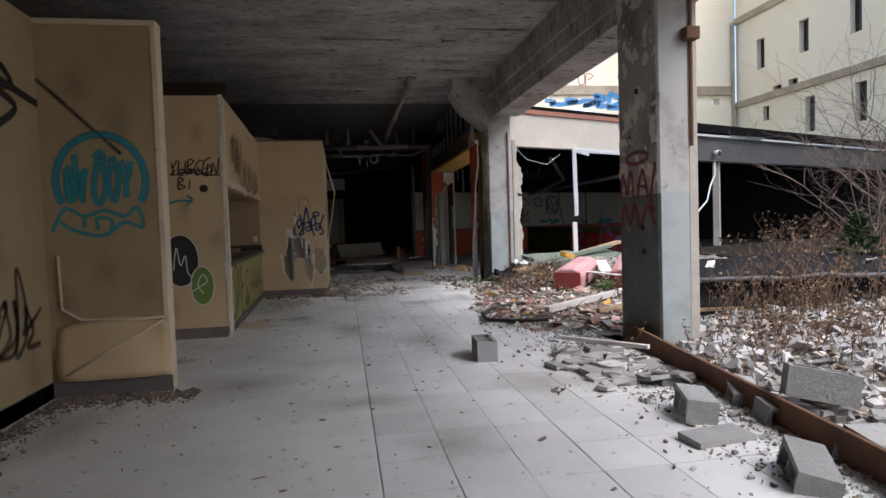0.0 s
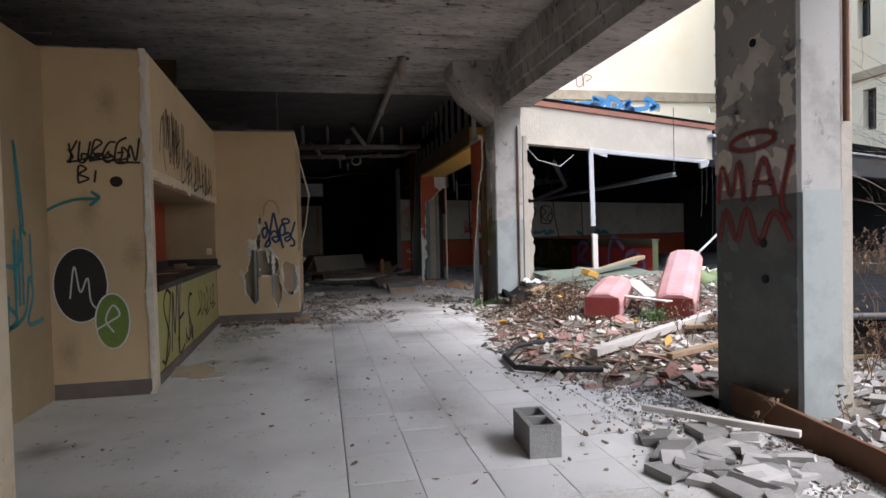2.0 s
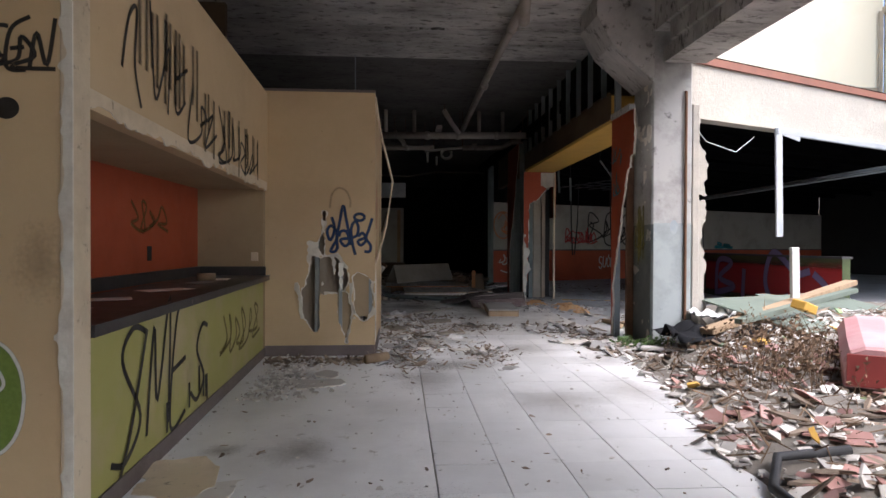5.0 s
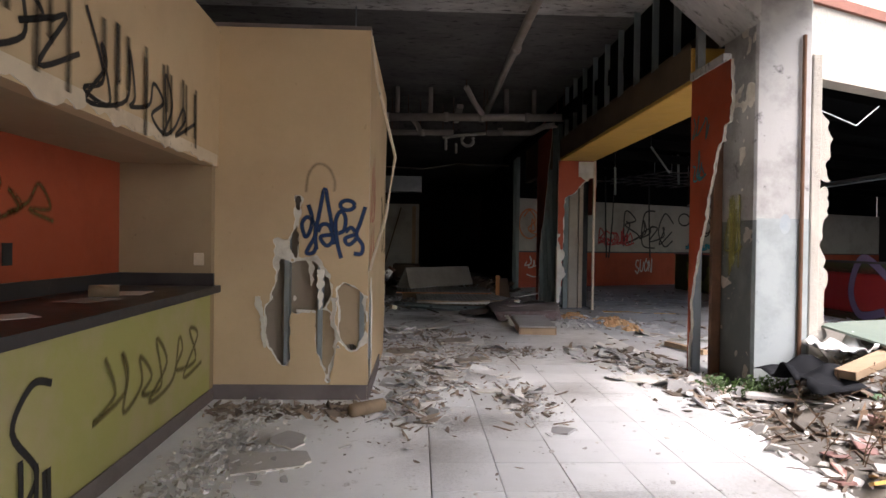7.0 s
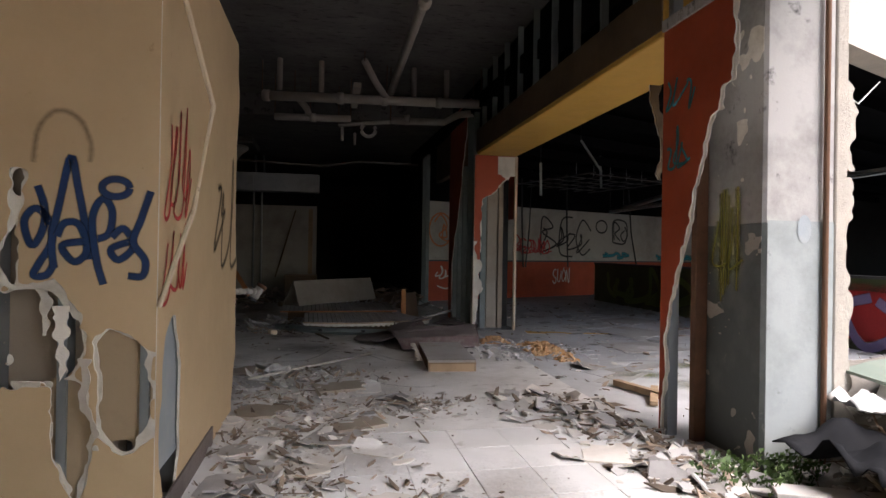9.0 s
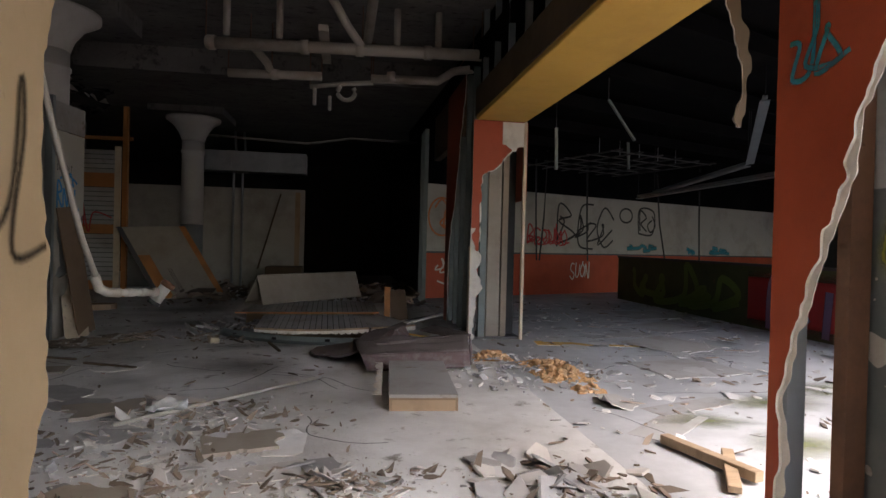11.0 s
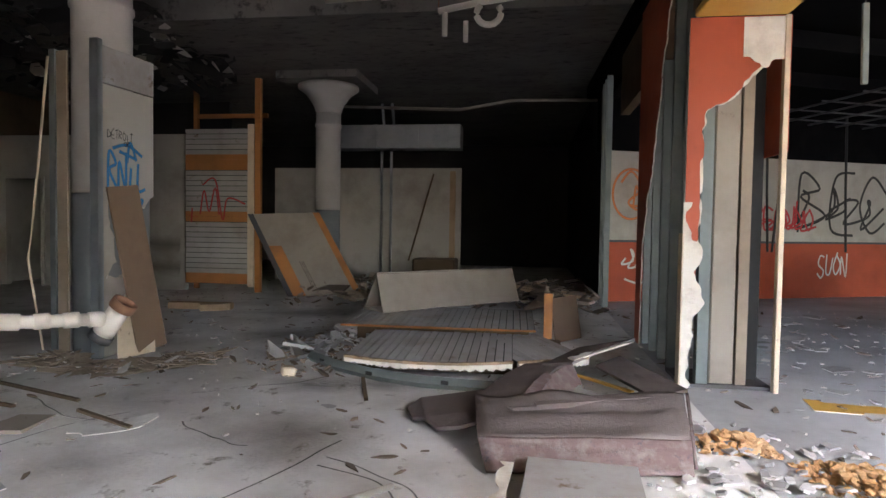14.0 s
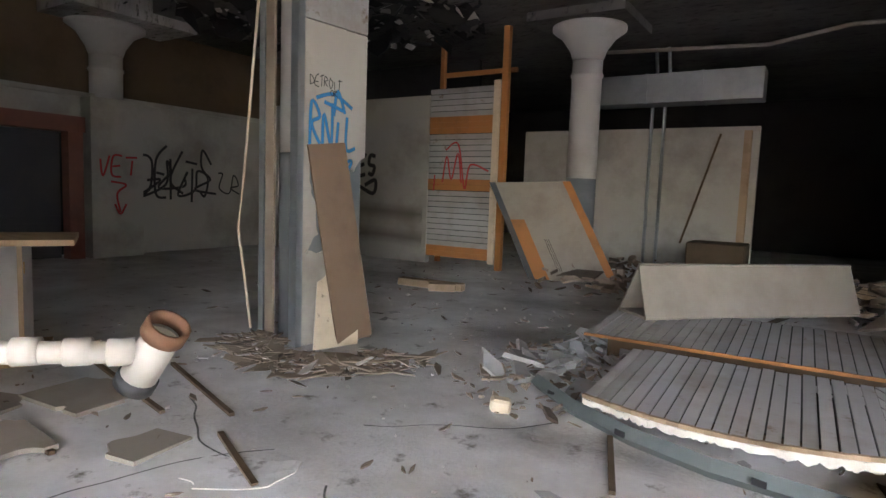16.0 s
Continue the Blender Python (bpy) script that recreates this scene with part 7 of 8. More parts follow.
def peeled_sheet(x, y, w, h, turn, seed, key):
    """A torn piece of floor covering whose edges have curled up."""
    bm = ragged_sheet(pose(0, 0, 0, -90, 0, 0), w, h, 0.045, lambda u, v: (abs(u / w - 0.5) * 2) ** 2.5 + (abs(v / h - 0.5) * 2) ** 2.5 + 0.7 * wob(u, v, 5, seed) < 0.95, 0.005, seed)
    rnd = random.Random(seed)
    a, lift = rnd.uniform(0, math.tau), rnd.uniform(0.03, 0.07)
    for v in bm.verts:
        u, q = v.co.x / w - 0.5, v.co.y / h - 0.5
        side = max(0.0, u * math.cos(a) + q * math.sin(a) - 0.1)
        v.co.z += 0.006 + lift * (side / 0.4) ** 2 * (0.7 + 0.6 * noise.noise(Vector((u * 4, q * 4, seed))))
    ob = thing("peeled_sheet", bm, key, "torn curled piece of pale floor covering", "floor sheet", "peeled floor sheets")
    ob.data.materials.append(M["gypsum"])
    ob.matrix_basis = pose(x, y, 0.0, 0, 0, turn)
for k, (x, y, w, h) in enumerate(((-0.5, 14.9, 0.5, 0.3), (-0.1, 15.2, 0.45, 0.35), (0.25, 15.5, 0.5, 0.2), (0.0, 15.75, 0.6, 0.22), (0.65, 15.0, 0.4, 0.28), (-0.45, 15.9, 0.5, 0.25), (-0.9, 15.5, 0.5, 0.4), (0.15, 14.5, 0.5, 0.4), (-0.2, 14.0, 0.45, 0.3), (0.4, 13.6, 0.5, 0.35), (0.1, 13.0, 0.4, 0.3), (0.55, 14.15, 0.5, 0.25), (0.0, 12.3, 0.4, 0.3), (0.95, 13.0, 0.35, 0.2), (1.0, 12.0, 0.45, 0.14), (0.9, 14.5, 0.4, 0.25), (2.3, 13.7, 0.4, 0.3), (2.45, 13.2, 0.4, 0.28), (2.5, 12.5, 0.35, 0.3), (2.2, 12.9, 0.35, 0.25), (3.3, 15.9, 0.5, 0.3), (-1.5, 16.2, 0.6, 0.4), (-1.1, 16.9, 0.5, 0.3), (-1.0, 8.15, 0.55, 0.4))):
    peeled_sheet(x, y, w, h, (k * 67) % 360, 130 + k, ("chip_grey", "floor_dirty", "chip_white")[k % 3] if k < 23 else "bead")


def cinder_block():
    ob = empty("cinder_block", "grey hollow concrete block lying among the rubble", "concrete block", "hollow concrete blocks")
    part("block", holed_wall((-0.195, 0), (0.195, 0), 0.0, 0.19, 0.19, [(0.03, 0.18, 0.03, 0.16), (0.21, 0.36, 0.03, 0.16)]), "cinder", ob)
    return ob
cb = cinder_block()
cb.matrix_basis = pose(1.2, 5.58, 0.0, 90, 0, 86)
tagged(cb, "grey hollow concrete block lying alone on the tiles")
for x, y, dz, rx, ry, rz in ((2.3, 3.5, -0.05, 6, 0, 70), (2.9, 3.3, 0.06, 84, 8, -30), (2.68, 3.2, -0.1, 4, 10, -12), (2.25, 2.5, -0.09, 12, -6, 60), (2.72, 2.6, -0.07, 16, 8, 15), (2.1, 3.02, -0.155, 3, 0, 8), (3.1, 2.75, -0.04, -10, 14, 48), (1.95, 4.92, -0.15, 0, 2, 15), (2.2, 4.72, -0.14, 0, -3, -8), (2.3, 5.1, -0.15, 2, 0, 30), (2.8, 3.75, -0.1, 10, -8, 65)):
    copy_thing(cb, pose(x, y, max(0.0, rubble_height(x, y)) + dz, rx, ry, rz))["label"] = "grey hollow concrete block lying among the rubble"

thing("sill_rail", add_bar(bmesh.new(), (2.99, 6.0, 0.07), (2.2, 0.4, 0.07), 0.035, 0.2, 0.004), "rust", "rusty brown steel sill rail along the floor edge", "rail")

# booth cushions
def cushion(x, y, z, m_rot, n, label):
    bm = bmesh.new()
    prof = [(-0.24, 0.0), (0.24, 0.0), (0.25, 0.2), (0.2, 0.29), (0.1, 0.33), (-0.1, 0.33), (-0.2, 0.29), (-0.25, 0.2)]
    rings = []
    for t0, s in ((0.0, 0.94), (0.02, 1.0), (0.35, 1.03), (0.7, 1.0), (0.98, 1.0), (1.0, 0.94)):
        rings.append([bm.verts.new((u * s, t0 * n, v * s)) for u, v in prof])
    for a, b in zip(rings, rings[1:]):
        for k in range(8):
            bm.faces.new((a[k], a[(k + 1) % 8], b[(k + 1) % 8], b[k]))
    bm.faces.new(rings[-1])
    bm.faces.new(rings[0])
    ob = thing("booth_cushion", bm, "pink_vinyl", label, "cushion", "booth cushions")
    ob.matrix_basis = Matrix.Translation((x, y, z)) @ m_rot
    e = part("end_panel", box(-0.22, 0.22, -0.008, 0.0, 0.01, 0.27, bevel=0.004), "red_vinyl", ob, "dark red vinyl end")
cushion(3.66, 9.45, 0.16, pose(0, 0, 0, 6, 0, -36), 1.25, "faded pink vinyl booth cushion lying on the rubble")
cushion(4.48, 9.05, 0.17, pose(0, 0, 0, 17, 0, -38), 1.75, "long faded pink vinyl booth cushion tipped on the rubble")

# planks and boards in the heap
def plank(a, b, w, h, key, label, group="planks in the rubble"):
    thing("plank", add_bar(bmesh.new(), a, b, w, h, 0.004), key, label, "plank", group)
plank((2.75, 11.85, 0.08), (4.6, 10.9, 0.12), 0.16, 0.03, "white_wood", "long pale pinkish plank lying on the rubble")
plank((2.62, 7.55, 0.12), (5.6, 9.0, 0.34), 0.10, 0.08, "white_wood", "long white timber slanting over the rubble")
plank((3.1, 7.0, 0.16), (5.2, 7.75, 0.25), 0.07, 0.05, "wood", "brown timber lying in the rubble")
plank((4.0, 8.2, 0.2), (5.9, 7.9, 0.24), 0.12, 0.04, "wood", "brown plank lying in the rubble")
plank((3.4, 11.6, 0.3), (6.4, 13.2, 0.75), 0.16, 0.07, "wood", "mossy old timber leaning over the heap")
plank((3.6, 11.3, 0.45), (5.8, 12.4, 0.7), 0.1, 0.06, "green_board", "mossy green batten on the heap")
plank((4.3, 9.3, 0.42), (4.75, 10.6, 0.52), 0.2, 0.02, "white_wood", "white board lying on the heap")
plank((3.9, 10.1, 0.42), (4.3, 8.9, 0.4), 0.14, 0.02, "white_wood", "white board lying on the heap")
plank((4.2, 7.4, 0.3), (5.6, 7.1, 0.4), 0.3, 0.22, "brown_board", "dark timber block in the rubble")
plank((5.0, 12.4, 0.6), (5.0, 12.42, 1.25), 0.1, 0.06, "white_wood", "short white post standing in the heap")
plank((3.2, 6.6, 0.18), (4.6, 6.3, 0.2), 0.07, 0.04, "wood", "thin brown timber lying in the rubble")
plank((2.2, 5.9, 0.08), (2.75, 5.1, 0.1), 0.05, 0.04, "white_wood", "short white batten by the column")
plank((3.25, 14.6, 0.04), (3.42, 13.9, 0.05), 0.07, 0.06, "wood", "dark old timber lying by the red wall")
plank((3.2, 13.8, 0.03), (3.5, 14.3, 0.05), 0.07, 0.04, "wood", "old timber lying in the side wing")
thing("green_sheet", ragged_sheet(pose(4.3, 11.2, 0.34, -80, 0, 22), 2.6, 1.5, 0.1, lambda x, z: z < 1.4 + 0.2 * wob(x, z, 2, 4), 0.02, 6), "green_board", "dark green board lying slanted on the heap", "board").data.materials.append(M["green_board"])
thing("yellow_block", box(-0.14, 0.14, -0.08, 0.08, 0, 0.1, pose(4.4, 11.4, 0.55, 10, 15, 30), 0.01), "yellow_paint", "yellow foam block on the heap", "block")

def crumpled(name, x, y, z, w, d, h, key, label, category, seed, n=18):
    bm = bmesh.new()
    rows = [[bm.verts.new((x + (i / n - 0.5) * w + 0.05 * noise.noise(Vector((i, j, seed))), y + (j / n - 0.5) * d, z + h * abs(noise.noise(Vector((i * 2.6 / n, j * 2.6 / n, seed)))) + 0.25 * h * noise.noise(Vector((i * 7.0 / n, j * 7.0 / n, seed))) + h * 0.6 * noise.noise(Vector((i * 0.11, j * 0.14, seed + 3))))) for j in range(n + 1)] for i in range(n + 1)]
    for a, b in zip(rows, rows[1:]):
        for j in range(n):
            bm.faces.new((a[j], b[j], b[j + 1], a[j + 1]))
    ob = thing(name, bm, key, label, category, smooth=True)
    ob.modifiers.new("thickness", "SOLIDIFY").thickness = 0.006
crumpled("black_tarp", 3.6, 11.75, 0.22, 1.2, 0.8, 0.22, "tarp", "crumpled black tarpaulin beside the column", "tarpaulin", 2.2)
crumpled("plastic_sheet", 3.75, 12.15, 0.42, 0.45, 0.35, 0.15, "cloth_white", "crumpled white plastic beside the column", "plastic sheet", 5.1, 10)
crumpled("netting", 5.6, 10.0, 0.55, 0.8, 0.5, 0.3, "chip_green", "tangled green netting on the rubble", "netting", 7.7, 12)
crumpled("blue_bag", 6.2, 10.8, 0.6, 0.6, 0.4, 0.25, "cloth_white", "crumpled pale plastic bag on the rubble", "bag", 8.7, 10)
thing("hose_loop", tube([(2.45, 7.0, 0.09), (2.1, 7.25, 0.05), (1.80, 7.5, 0.04), (1.85, 8.0, 0.04), (2.1, 8.35, 0.07), (2.5, 8.3, 0.12)], 0.028, 8), "rubber", "black rubber hose curved on the tiles", "hose", smooth=True)

# weeds
def stalks(name, label, count, place, height, seed, key="straw", spread=0.35, twigs=4):
    rnd = random.Random(seed)
    verts, faces = [], []
    def strip(pts, w):
        b = len(verts)
        for i, p in enumerate(pts):
            ww = w * (1 - 0.7 * i / (len(pts) - 1))
            verts.extend([(p.x - ww, p.y, p.z), (p.x + ww * 0.5, p.y + ww, p.z), (p.x + ww * 0.5, p.y - ww, p.z)])
        for i in range(len(pts) - 1):
            for k in range(3):
                faces.append([b + 3 * i + k, b + 3 * i + (k + 1) % 3, b + 3 * i + 3 + (k + 1) % 3, b + 3 * i + 3 + k])
    for _ in range(count):
        x, y, z = place(rnd)
        h = height * rnd.uniform(0.4, 1.0)
        lean = Vector((rnd.gauss(0, spread), rnd.gauss(0, spread), 0)) * h
        pts = [Vector((x, y, z)) + lean * (t0 ** 1.6) + Vector((0, 0, h * t0)) for t0 in (0, 0.3, 0.6, 0.85, 1.0)]
        strip(pts, 0.0045)
        for _ in range(twigs):
            t0 = rnd.uniform(0.35, 0.95)
            p = Vector((x, y, z)) + lean * (t0 ** 1.6) + Vector((0, 0, h * t0))
            q = p + Vector((rnd.gauss(0, 0.08), rnd.gauss(0, 0.08), rnd.uniform(0.02, 0.12))) * (h / 0.6)
            strip([p, (p + q) / 2 + Vector((0, 0, 0.01)), q], 0.003)
            b = len(verts)
            for _ in range(2):
                c = q + Vector((rnd.gauss(0, 0.02), rnd.gauss(0, 0.02), rnd.gauss(0, 0.02)))
                b = len(verts)
                verts.extend([tuple(c), tuple(c + Vector((rnd.gauss(0, 0.018), 0.012, 0.02))), tuple(c + Vector((0.015, rnd.gauss(0, 0.018), 0.03)))])
                faces.append([b, b + 1, b + 2])
    me = bpy.data.meshes.new(name)
    me.from_pydata(verts, [], faces)
    me.materials.append(M[key])
    return tagged(new(name, me), label, "weeds", "", "stuff")
def spot(cx, cy, rx, ry):
    def f(rnd):
        x, y = cx + rx * rnd.gauss(0, 0.5), cy + ry * rnd.gauss(0, 0.5)
        return x, y, rubble_height(x, y) - 0.01
    return f
stalks("dead_weeds", "dry brown dead weeds before the planter", 80, spot(4.9, 5.7, 0.9, 0.35), 0.95, 1)
stalks("dead_weeds", "dry brown dead weeds in the yard", 70, spot(6.4, 5.0, 1.3, 0.5), 0.75, 2)
stalks("dead_weeds", "dry brown dead weeds in the rubble", 60, spot(4.6, 7.9, 0.9, 0.6), 0.45, 3)
stalks("dead_weeds", "dry yellowish grass along the sill", 160, spot(4.2, 4.8, 1.2, 1.2), 0.35, 4)
stalks("dead_weeds", "dry grass in the rubble", 160, spot(3.6, 10.3, 0.9, 0.9), 0.4, 5)
stalks("green_weeds", "small green weeds at the column foot", 36, lambda r: (2.85 + r.gauss(0, 0.18), 12.15 + r.gauss(0, 0.12), 0.0), 0.16, 6, "leaf", 0.5, 6)
stalks("green_weeds", "small yellow green weeds in the rubble", 24, spot(4.1, 8.9, 0.15, 0.15), 0.25, 7, "leaf", 0.4, 6)

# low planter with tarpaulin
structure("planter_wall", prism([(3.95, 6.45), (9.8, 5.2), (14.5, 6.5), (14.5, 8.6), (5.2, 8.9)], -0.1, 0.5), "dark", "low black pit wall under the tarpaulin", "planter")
def planter_tarp():
    bm = bmesh.new()
    rows = []
    for i in range(41):
        t0 = i / 40
        a, b = Vector((3.9, 6.4, 0)).lerp(Vector((10.5, 5.0, 0)), t0), Vector((5.1, 9.0, 0)).lerp(Vector((14.5, 8.6, 0)), t0)
        row = []
        for j in range(13):
            v = j / 12
            p = a.lerp(b, max(0, v * 1.15 - 0.15))
            drop = 0.28 * max(0, 1 - v / 0.14) * (0.6 + 0.4 * noise.noise(Vector((i * 0.3, 0, 1))))
            row.append(bm.verts.new((p.x, p.y - (0.05 if v < 0.14 else 0), 0.60 - drop + 0.07 * noise.noise(Vector((p.x * 1.3, p.y * 1.3, 4))))))
        rows.append(row)
    for r0, r1 in zip(rows, rows[1:]):
        for j in range(12):
            bm.faces.new((r0[j], r1[j], r1[j + 1], r0[j + 1]))
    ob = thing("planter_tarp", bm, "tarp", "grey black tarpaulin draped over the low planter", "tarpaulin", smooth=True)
    ob.modifiers.new("thickness", "SOLIDIFY").thickness = 0.01
    part("hem", tube([(3.9 + 6.6 * k / 30, 6.33 - 1.4 * k / 30, 0.56 + 0.05 * noise.noise(Vector((k * 0.5, 0, 2)))) for k in range(31)], 0.03, 7), "dark_steel", ob, "dark grey rolled hem", True)
planter_tarp()
chips("planter_litter", "chip_white", "white and green litter on the tarpaulin", 16, lambda r: (r.uniform(4.6, 11.0), r.uniform(6.6, 8.6), 0.63), (0.03, 0.16), 0.02, 41, 15)

# Added block that hides bright ground; its colour stands for black shadow
structure("planter_soil", prism([(7.6, 9.05), (14.5, 8.7), (24, 13.5), wing(20, -0.2), wing(4.9, -0.2)], 0.0, 0.44), "shadow_soil", "raised earth bed, near black for the shadow behind the tarpaulin", "ground")
def bed(rnd):
    u, v = rnd.random(), rnd.random()
    p = Vector((8.0, 9.2, 0.43)).lerp(Vector((15.0, 9.0, 0.43)), u) + Vector((0.3, 2.2, 0)) * v
    return p.x, p.y, p.z
stalks("dead_weeds", "dry brown dead weeds in the earth bed", 260, bed, 0.9, 12)
def sill_weeds(rnd):
    u = rnd.random()
    return 3.9 + 5.5 * u + rnd.gauss(0, 0.1), 6.25 - 1.15 * u + rnd.gauss(0, 0.12), 0.0
stalks("dead_weeds", "dry brown dead weeds before the tarpaulin", 110, sill_weeds, 0.75, 13)
def conifer():
    ob = empty("small_conifer", "small bright green conifer in the planter", "shrub", at=(8.3, 8.5, 0.5))
    part("trunk", tube([(0, 0, 0), (0.01, 0, 0.6)], [0.03, 0.015], 7), "bark", ob)
    rnd = random.Random(8)
    bm = bmesh.new()
    for _ in range(900):
        h = rnd.random() ** 1.3
        r = 0.36 * (1 - h) ** 0.8 * rnd.uniform(0.6, 1.05) * (1 + 0.2 * math.sin(h * 23))
        a = rnd.uniform(0, math.tau)
        p = Vector((r * math.cos(a), r * math.sin(a), 0.1 + 0.72 * h))
        s = rnd.uniform(0.03, 0.06)
        d = Vector((math.cos(a), math.sin(a), 0.5)) * s
        e = Vector((-math.sin(a), math.cos(a), rnd.gauss(0, 0.4))) * s * 0.45
        bm.faces.new([bm.verts.new(q) for q in (p - d, p + e, p + d, p - e)])
    part("crown", bm, "leaf", ob, "bright green needles")
conifer()

def bare_shrub(x, y, z, h, seed, label, count=7):
    ob = empty("bare_shrub", label, "shrub", "bare shrubs", (x, y, z))
    rnd = random.Random(seed)
    bm = bmesh.new()
    def grow(p, d, n, r, depth):
        pts = [p]
        for _ in range(4):
            d = (d + Vector((rnd.gauss(0, 0.16), rnd.gauss(0, 0.16), rnd.gauss(0.02, 0.1)))).normalized()
            pts.append(pts[-1] + d * n / 4)
        add_tube(bm, pts, [r * (1 - 0.15 * i) for i in range(5)], 4 if depth else 6, False)
        if depth < 3:
            for _ in range(4 if depth < 2 else 3):
                q = pts[rnd.randint(1, 4)]
                grow(q, (d + Vector((rnd.gauss(0, 0.6), rnd.gauss(0, 0.6), rnd.gauss(0, 0.35)))).normalized(), n * rnd.uniform(0.5, 0.75), r * 0.5, depth + 1)
    for _ in range(count):
        grow(Vector((rnd.gauss(0, 0.1), rnd.gauss(0, 0.1), 0)), Vector((rnd.gauss(-0.2, 0.45), rnd.gauss(0, 0.4), 1)).normalized(), h * rnd.uniform(0.5, 0.8), 0.018, 0)
    part("crown", bm, "bark", ob, "leafless grey brown branches")
bare_shrub(8.5, 8.3, 0.5, 2.3, 3, "leafless grey brown shrub in the planter")
bare_shrub(9.8, 8.5, 0.5, 3.2, 4, "tall leafless grey brown shrub beside the canopy")
thing("tree_trunk", tube([(9.5, 8.6, 0.4), (9.55, 8.65, 1.5), (9.5, 8.6, 2.6)], [0.09, 0.075, 0.05], 9), "bark", "thin bare tree trunk in the planter", "tree trunk", smooth=True)

# ---- side wing fittings ----
def at_wing(s, d, z):
    x, y = wing(s, d)
    return (x, y, z)
frame_ob = empty("door_surround", "bent white metal frame hanging from the fascia", "metal frame")
part("upright", add_bar(bmesh.new(), at_wing(1.82, -0.05, 2.98), at_wing(1.86, -0.05, 1.40), 0.1, 0.04, 0.004), "flash", frame_ob, "pale grey upright")
part("head_rail", add_bar(bmesh.new(), at_wing(1.78, -0.05, 2.94), at_wing(6.0, -0.02, 2.90), 0.05, 0.09, 0.004), "flash", frame_ob, "pale grey head rail")
part("end_clip", add_bar(bmesh.new(), at_wing(5.7, -0.05, 2.93), at_wing(5.75, -0.05, 2.76), 0.2, 0.08, 0.004), "flash", frame_ob)
part("corner_plate", add_bar(bmesh.new(), at_wing(1.78, -0.06, 2.94), at_wing(2.3, -0.06, 2.86), 0.02, 0.08), "flash", frame_ob)
post = thing("canopy_post", tube([at_wing(7.6, 0.1, -0.1), at_wing(7.6, 0.1, 2.83)], 0.12, 4), "plaster", "weathered cream timber post under the canopy", "post")
lamp = empty("flood_lamp", "small grey floodlight on the canopy beam", "lamp")
housing = part("housing", tube([at_wing(7.2, -0.1, 3.05), at_wing(7.2, -0.26, 3.03)], [0.07, 0.1], 12), "flash", lamp, smooth=True)
part("lens", tube([at_wing(7.2, -0.262, 3.03), at_wing(7.2, -0.27, 3.03)], 0.085, 12), "dark", housing, "dark glass")
part("bracket", add_bar(bmesh.new(), at_wing(7.2, -0.06, 3.12), at_wing(7.2, -0.14, 3.05), 0.06, 0.03), "dark_steel", lamp)
thing("loose_conduit", tube([at_wing(7.2, -0.1, 2.85), at_wing(7.15, -0.15, 2.45), at_wing(6.7, -0.3, 2.1), at_wing(6.4, -0.4, 1.7), at_wing(5.9, -0.5, 1.45), at_wing(5.2, -0.7, 1.15), at_wing(3.6, -1.2, 0.75)], 0.025, 8), "flash", "bent loose conduit hanging from the canopy lamp", "conduit", smooth=True)
for k, (s, top, low) in enumerate(((5.9, 2.85, 1.6), (6.35, 2.85, 0.9), (6.5, 2.85, 1.1), (6.1, 2.9, 1.9))):
    thing("hanging_cable", tube([at_wing(s, 0.1, top), at_wing(s + 0.05, 0.12, (top + low) / 2), at_wing(s - 0.04, 0.1, low)], 0.008, 5), "rubber", "thin black cable hanging from the canopy", "cable", "hanging cables")
thing("drooping_wire", tube([at_wing(0.2, 0.1, 2.95), at_wing(0.5, 0.1, 2.7), at_wing(1.1, 0.1, 2.6), at_wing(1.5, 0.1, 2.85)], 0.006, 5), "cloth_white", "thin pale wire drooping under the fascia", "wire")
def light_rail(a, b, label):
    ob = thing("light_rail", add_bar(bmesh.new(), a, b, 0.06, 0.045, 0.004), "steel", label, "light fitting", "fallen light rails")
    for p in (a, b):
        part("hanger", tube([p, (p[0], p[1], 3.73)], 0.006, 5), "rubber", ob, "thin hanger wire")
    part("reflector", add_bar(bmesh.new(), Vector(a) - Vector((0, 0, 0.05)), Vector(b) - Vector((0, 0, 0.05)), 0.12, 0.012), "steel", ob)
light_rail((7.0, 12.95, 2.42), (7.35, 23.0, 2.4), "long strip light rail hanging low across the side wing")
light_rail((6.49, 17.98, 3.3), (7.6, 19.75, 2.75), "broken strip light rail slanting down in the side wing")
light_rail((7.6, 19.8, 2.72), (7.5, 22.6, 2.46), "broken strip light rail hanging in the side wing")
for a, b in (((4.34, 18.0, 3.13), (4.70, 18.0, 2.64)), ((3.67, 18.0, 2.74), (3.68, 18.0, 2.23))):
    stick = thing("ceiling_hanger", add_bar(bmesh.new(), a, b, 0.035, 0.025), "old_steel", "loose metal hanger under the wing roof", "hanger", "loose hangers")
    part("wire", tube([a, (a[0], a[1], 3.73)], 0.005, 5), "rubber", stick, "thin black wire")
for s, d, top, low in ((4.2, 8.2, 3.7, 2.75), (4.9, 9.6, 3.7, 3.0), (6.6, 7.8, 3.7, 2.9)):
    thing("ceiling_hanger", add_bar(bmesh.new(), at_wing(s, d, top), at_wing(s + 0.05, d, low), 0.05, 0.03), "old_steel", "loose metal hanger under the wing roof", "hanger", "loose hangers")
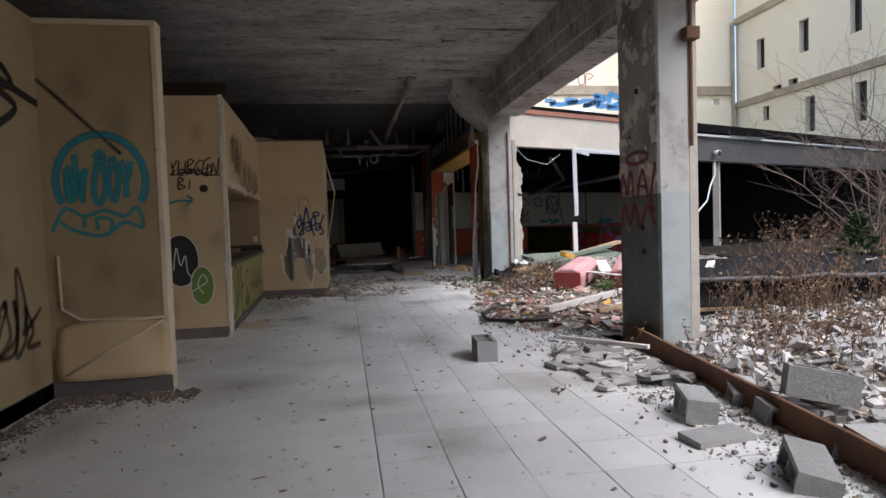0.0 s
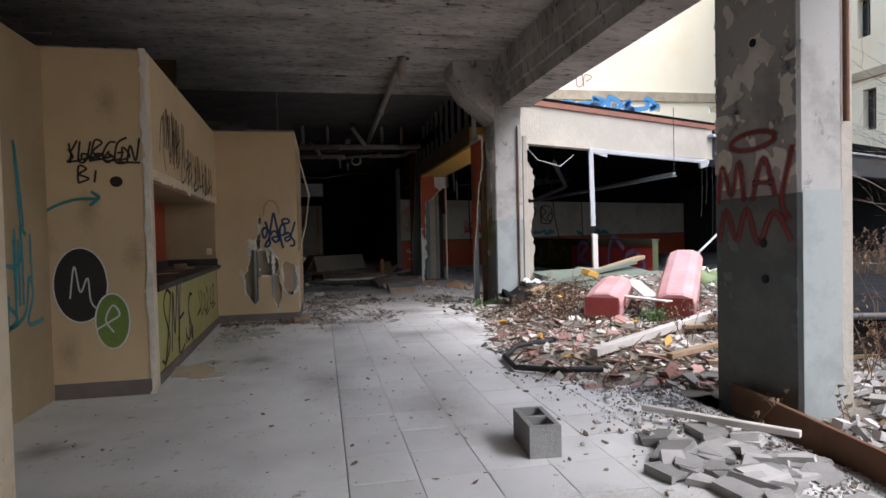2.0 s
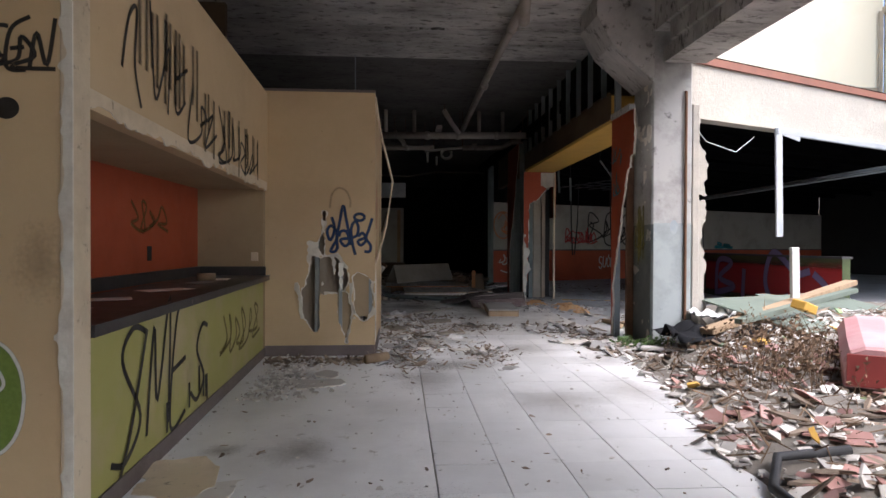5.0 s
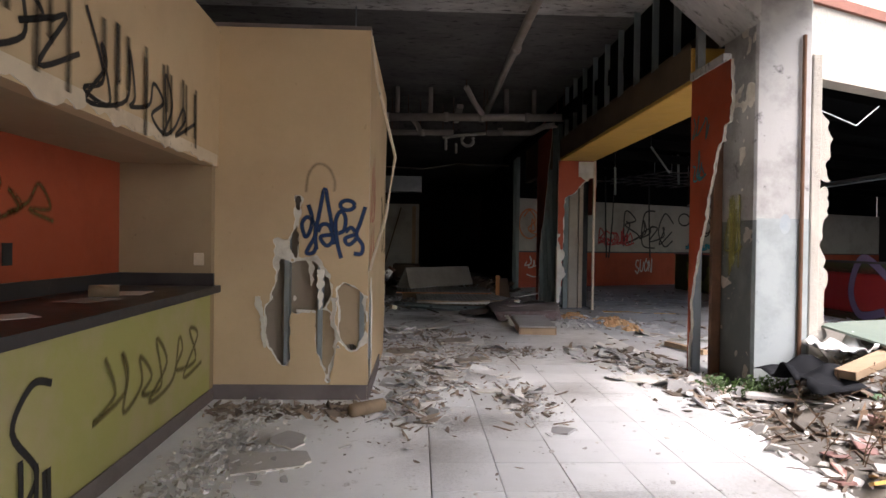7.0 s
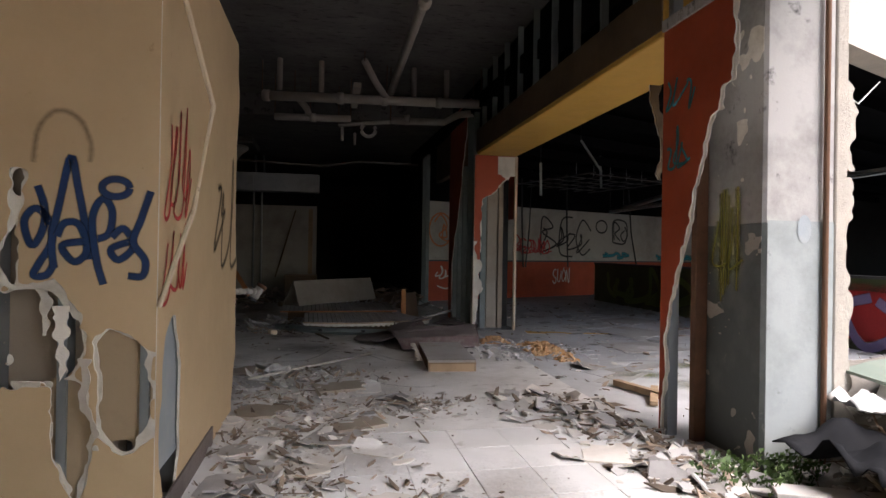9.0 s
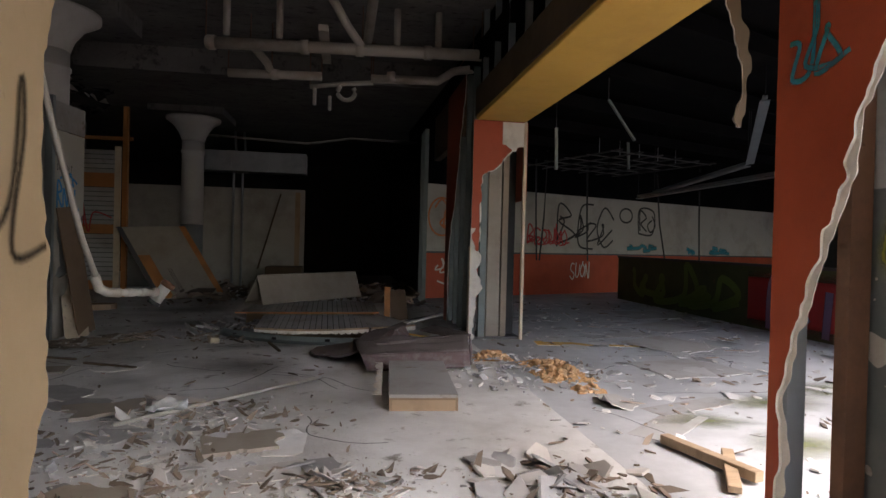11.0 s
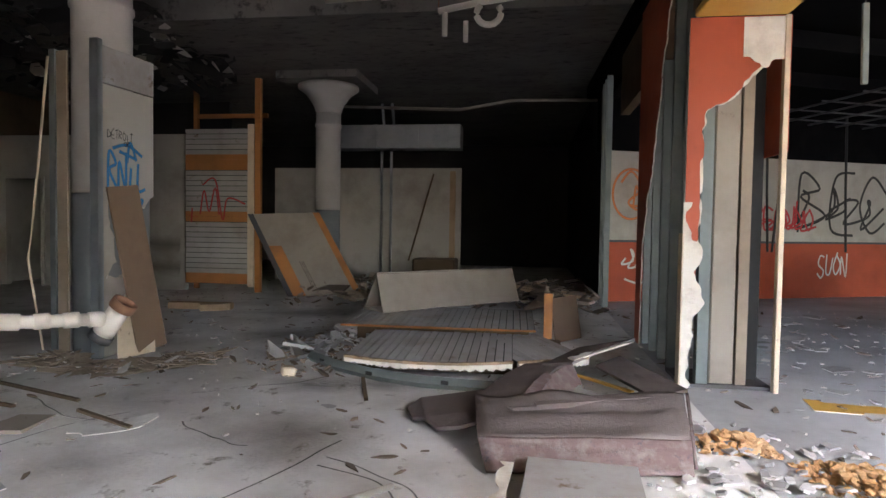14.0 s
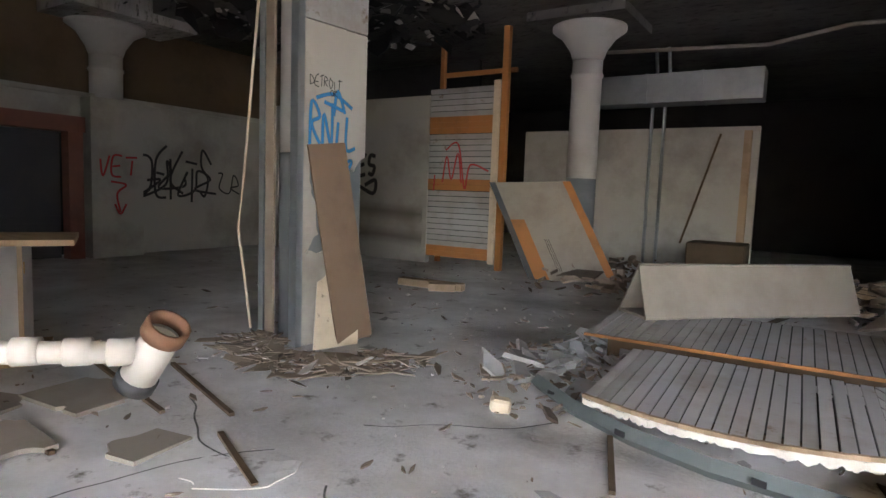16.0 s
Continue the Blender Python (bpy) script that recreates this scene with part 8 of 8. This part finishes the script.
for k, (s, d, dx) in enumerate(((6.9, 11.0, 0.1), (11.4, 10.9, 0.5), (8.6, 10.9, 0.1), (7.2, 10.9, -0.2), (13.0, 10.6, 0.1))):
    thing("hanging_cable", tube([at_wing(s, d, 3.73), at_wing(s + dx * 0.4, d, 2.0), at_wing(s + dx, d, 0.9)], 0.022, 6), "rubber", "black cable hanging before the white wall", "cable", "hanging cables")
grid_ob = empty("ceiling_grid", "bare thin ceiling grid hanging in the side wing", "ceiling grid")
for k in range(6):
    part("runner", add_bar(bmesh.new(), at_wing(6.0 + 0.6 * k, 7.4, 3.2), at_wing(6.0 + 0.6 * k, 10.4, 3.15), 0.025, 0.025), "dark_steel", grid_ob)
for k in range(5):
    part("cross_tee", add_bar(bmesh.new(), at_wing(5.9, 7.6 + 0.65 * k, 3.19), at_wing(9.1, 7.6 + 0.65 * k, 3.19), 0.02, 0.02), "dark_steel", grid_ob)
for k in range(5):
    part("hanger_wire", add_bar(bmesh.new(), at_wing(6.0 + 0.6 * k, 8.0, 3.2), at_wing(6.0 + 0.6 * k, 8.0, 3.72), 0.008, 0.008), "steel", grid_ob)
unit = thing("roof_unit", box(6.6, 7.5, 16.8, 17.5, 3.95, 4.55, bevel=0.03), "flash", "grey air handling unit on the flat roof", "air unit")
part("fan_drum", tube([(7.05, 16.78, 4.28), (7.05, 16.5, 4.28)], 0.26, 18), "flash", unit, smooth=True)
part("skid", box(6.5, 7.6, 16.6, 17.6, 3.95, 4.0), "dark_steel", unit)
thing("roof_sheet", ragged_sheet(pose(*at_wing(7.9, -0.2, 3.57), -80, 0, 20), 1.6, 0.5, 0.08, lambda x, z: True, 0.01, 3), "flash", "loose bent metal sheet on the canopy roof", "metal sheet").data.materials.append(M["flash"])

# small items
thing("white_stick", tube([(-0.35, 15.2, 0.03), (0.95, 16.55, 0.03)], 0.016, 7), "pvc", "thin white plastic pipe lying on the floor", "pipe", smooth=True)
crumpled("plastic_bottle", -0.1, 15.55, 0.05, 0.26, 0.16, 0.12, "cloth_white", "crushed clear plastic bottle on the floor", "bottle", 3.3, 8)
thing("cardboard_core", tube([(-0.42, 11.45, 0.05), (-0.2, 11.62, 0.05)], 0.05, 14), "wood", "brown cardboard core lying by the torn wall", "roll", smooth=True)
for k, (x, y, n, r) in enumerate(((-3.1, 17.6, 1.25, -12), (-2.65, 17.9, 1.15, -18), (-1.4, 17.35, 0.62, -24), (0.22, 18.55, 0.62, -72), (-2.3, 16.75, 0.5, 0))):
    thing("floor_batten", box(0, n, 0, 0.03, 0, 0.02, pose(x, y, 0.002, 0, 0, r)), "brown_board", "dark thin batten lying on the floor", "batten", "battens on the floor")
for k, (x, y, n, r) in enumerate(((-3.7, 21.9, 0.95, 5), (-3.1, 21.75, 0.35, 30))):
    thing("timber_block", box(0, n, 0, 0.14, 0, 0.1, pose(x, y, 0.002, 0, 0, r), 0.008), "wood", "short old timber block lying on the floor", "timber", "timber blocks")
thing("foam_lump", box(-0.06, 0.06, -0.05, 0.05, 0, 0.08, pose(-0.42, 18.55, 0.0, 0, 8, 30), 0.015), "bead", "cream foam lump by the fallen panel", "foam")

# ---- floor tiles, pieces of the tiled floor ----
tiled = bpy.data.objects["floor_tiled"]
TILE = 0.405
tile_mesh = None
rnd = random.Random(77)
for j in range(40):
    y = -2.0 + j * TILE
    for i in range(7):
        x = 0.145 + i * TILE * 0.935
        if y > 13.35:
            continue
        if tile_mesh is None:
            b = box(0, TILE * 0.935 - 0.005, 0, TILE - 0.005, -0.0115, 0.0, None, 0.0015)
            t_ob = mesh_object("tile", b, "tile", tiled)
            tile_mesh = t_ob.data
        else:
            t_ob = new("tile", tile_mesh)
            t_ob.parent = tiled
        t_ob.matrix_local = pose(x, y, rnd.uniform(-0.0015, 0.0015), rnd.gauss(0, 0.12), rnd.gauss(0, 0.12), rnd.gauss(0, 0.15))
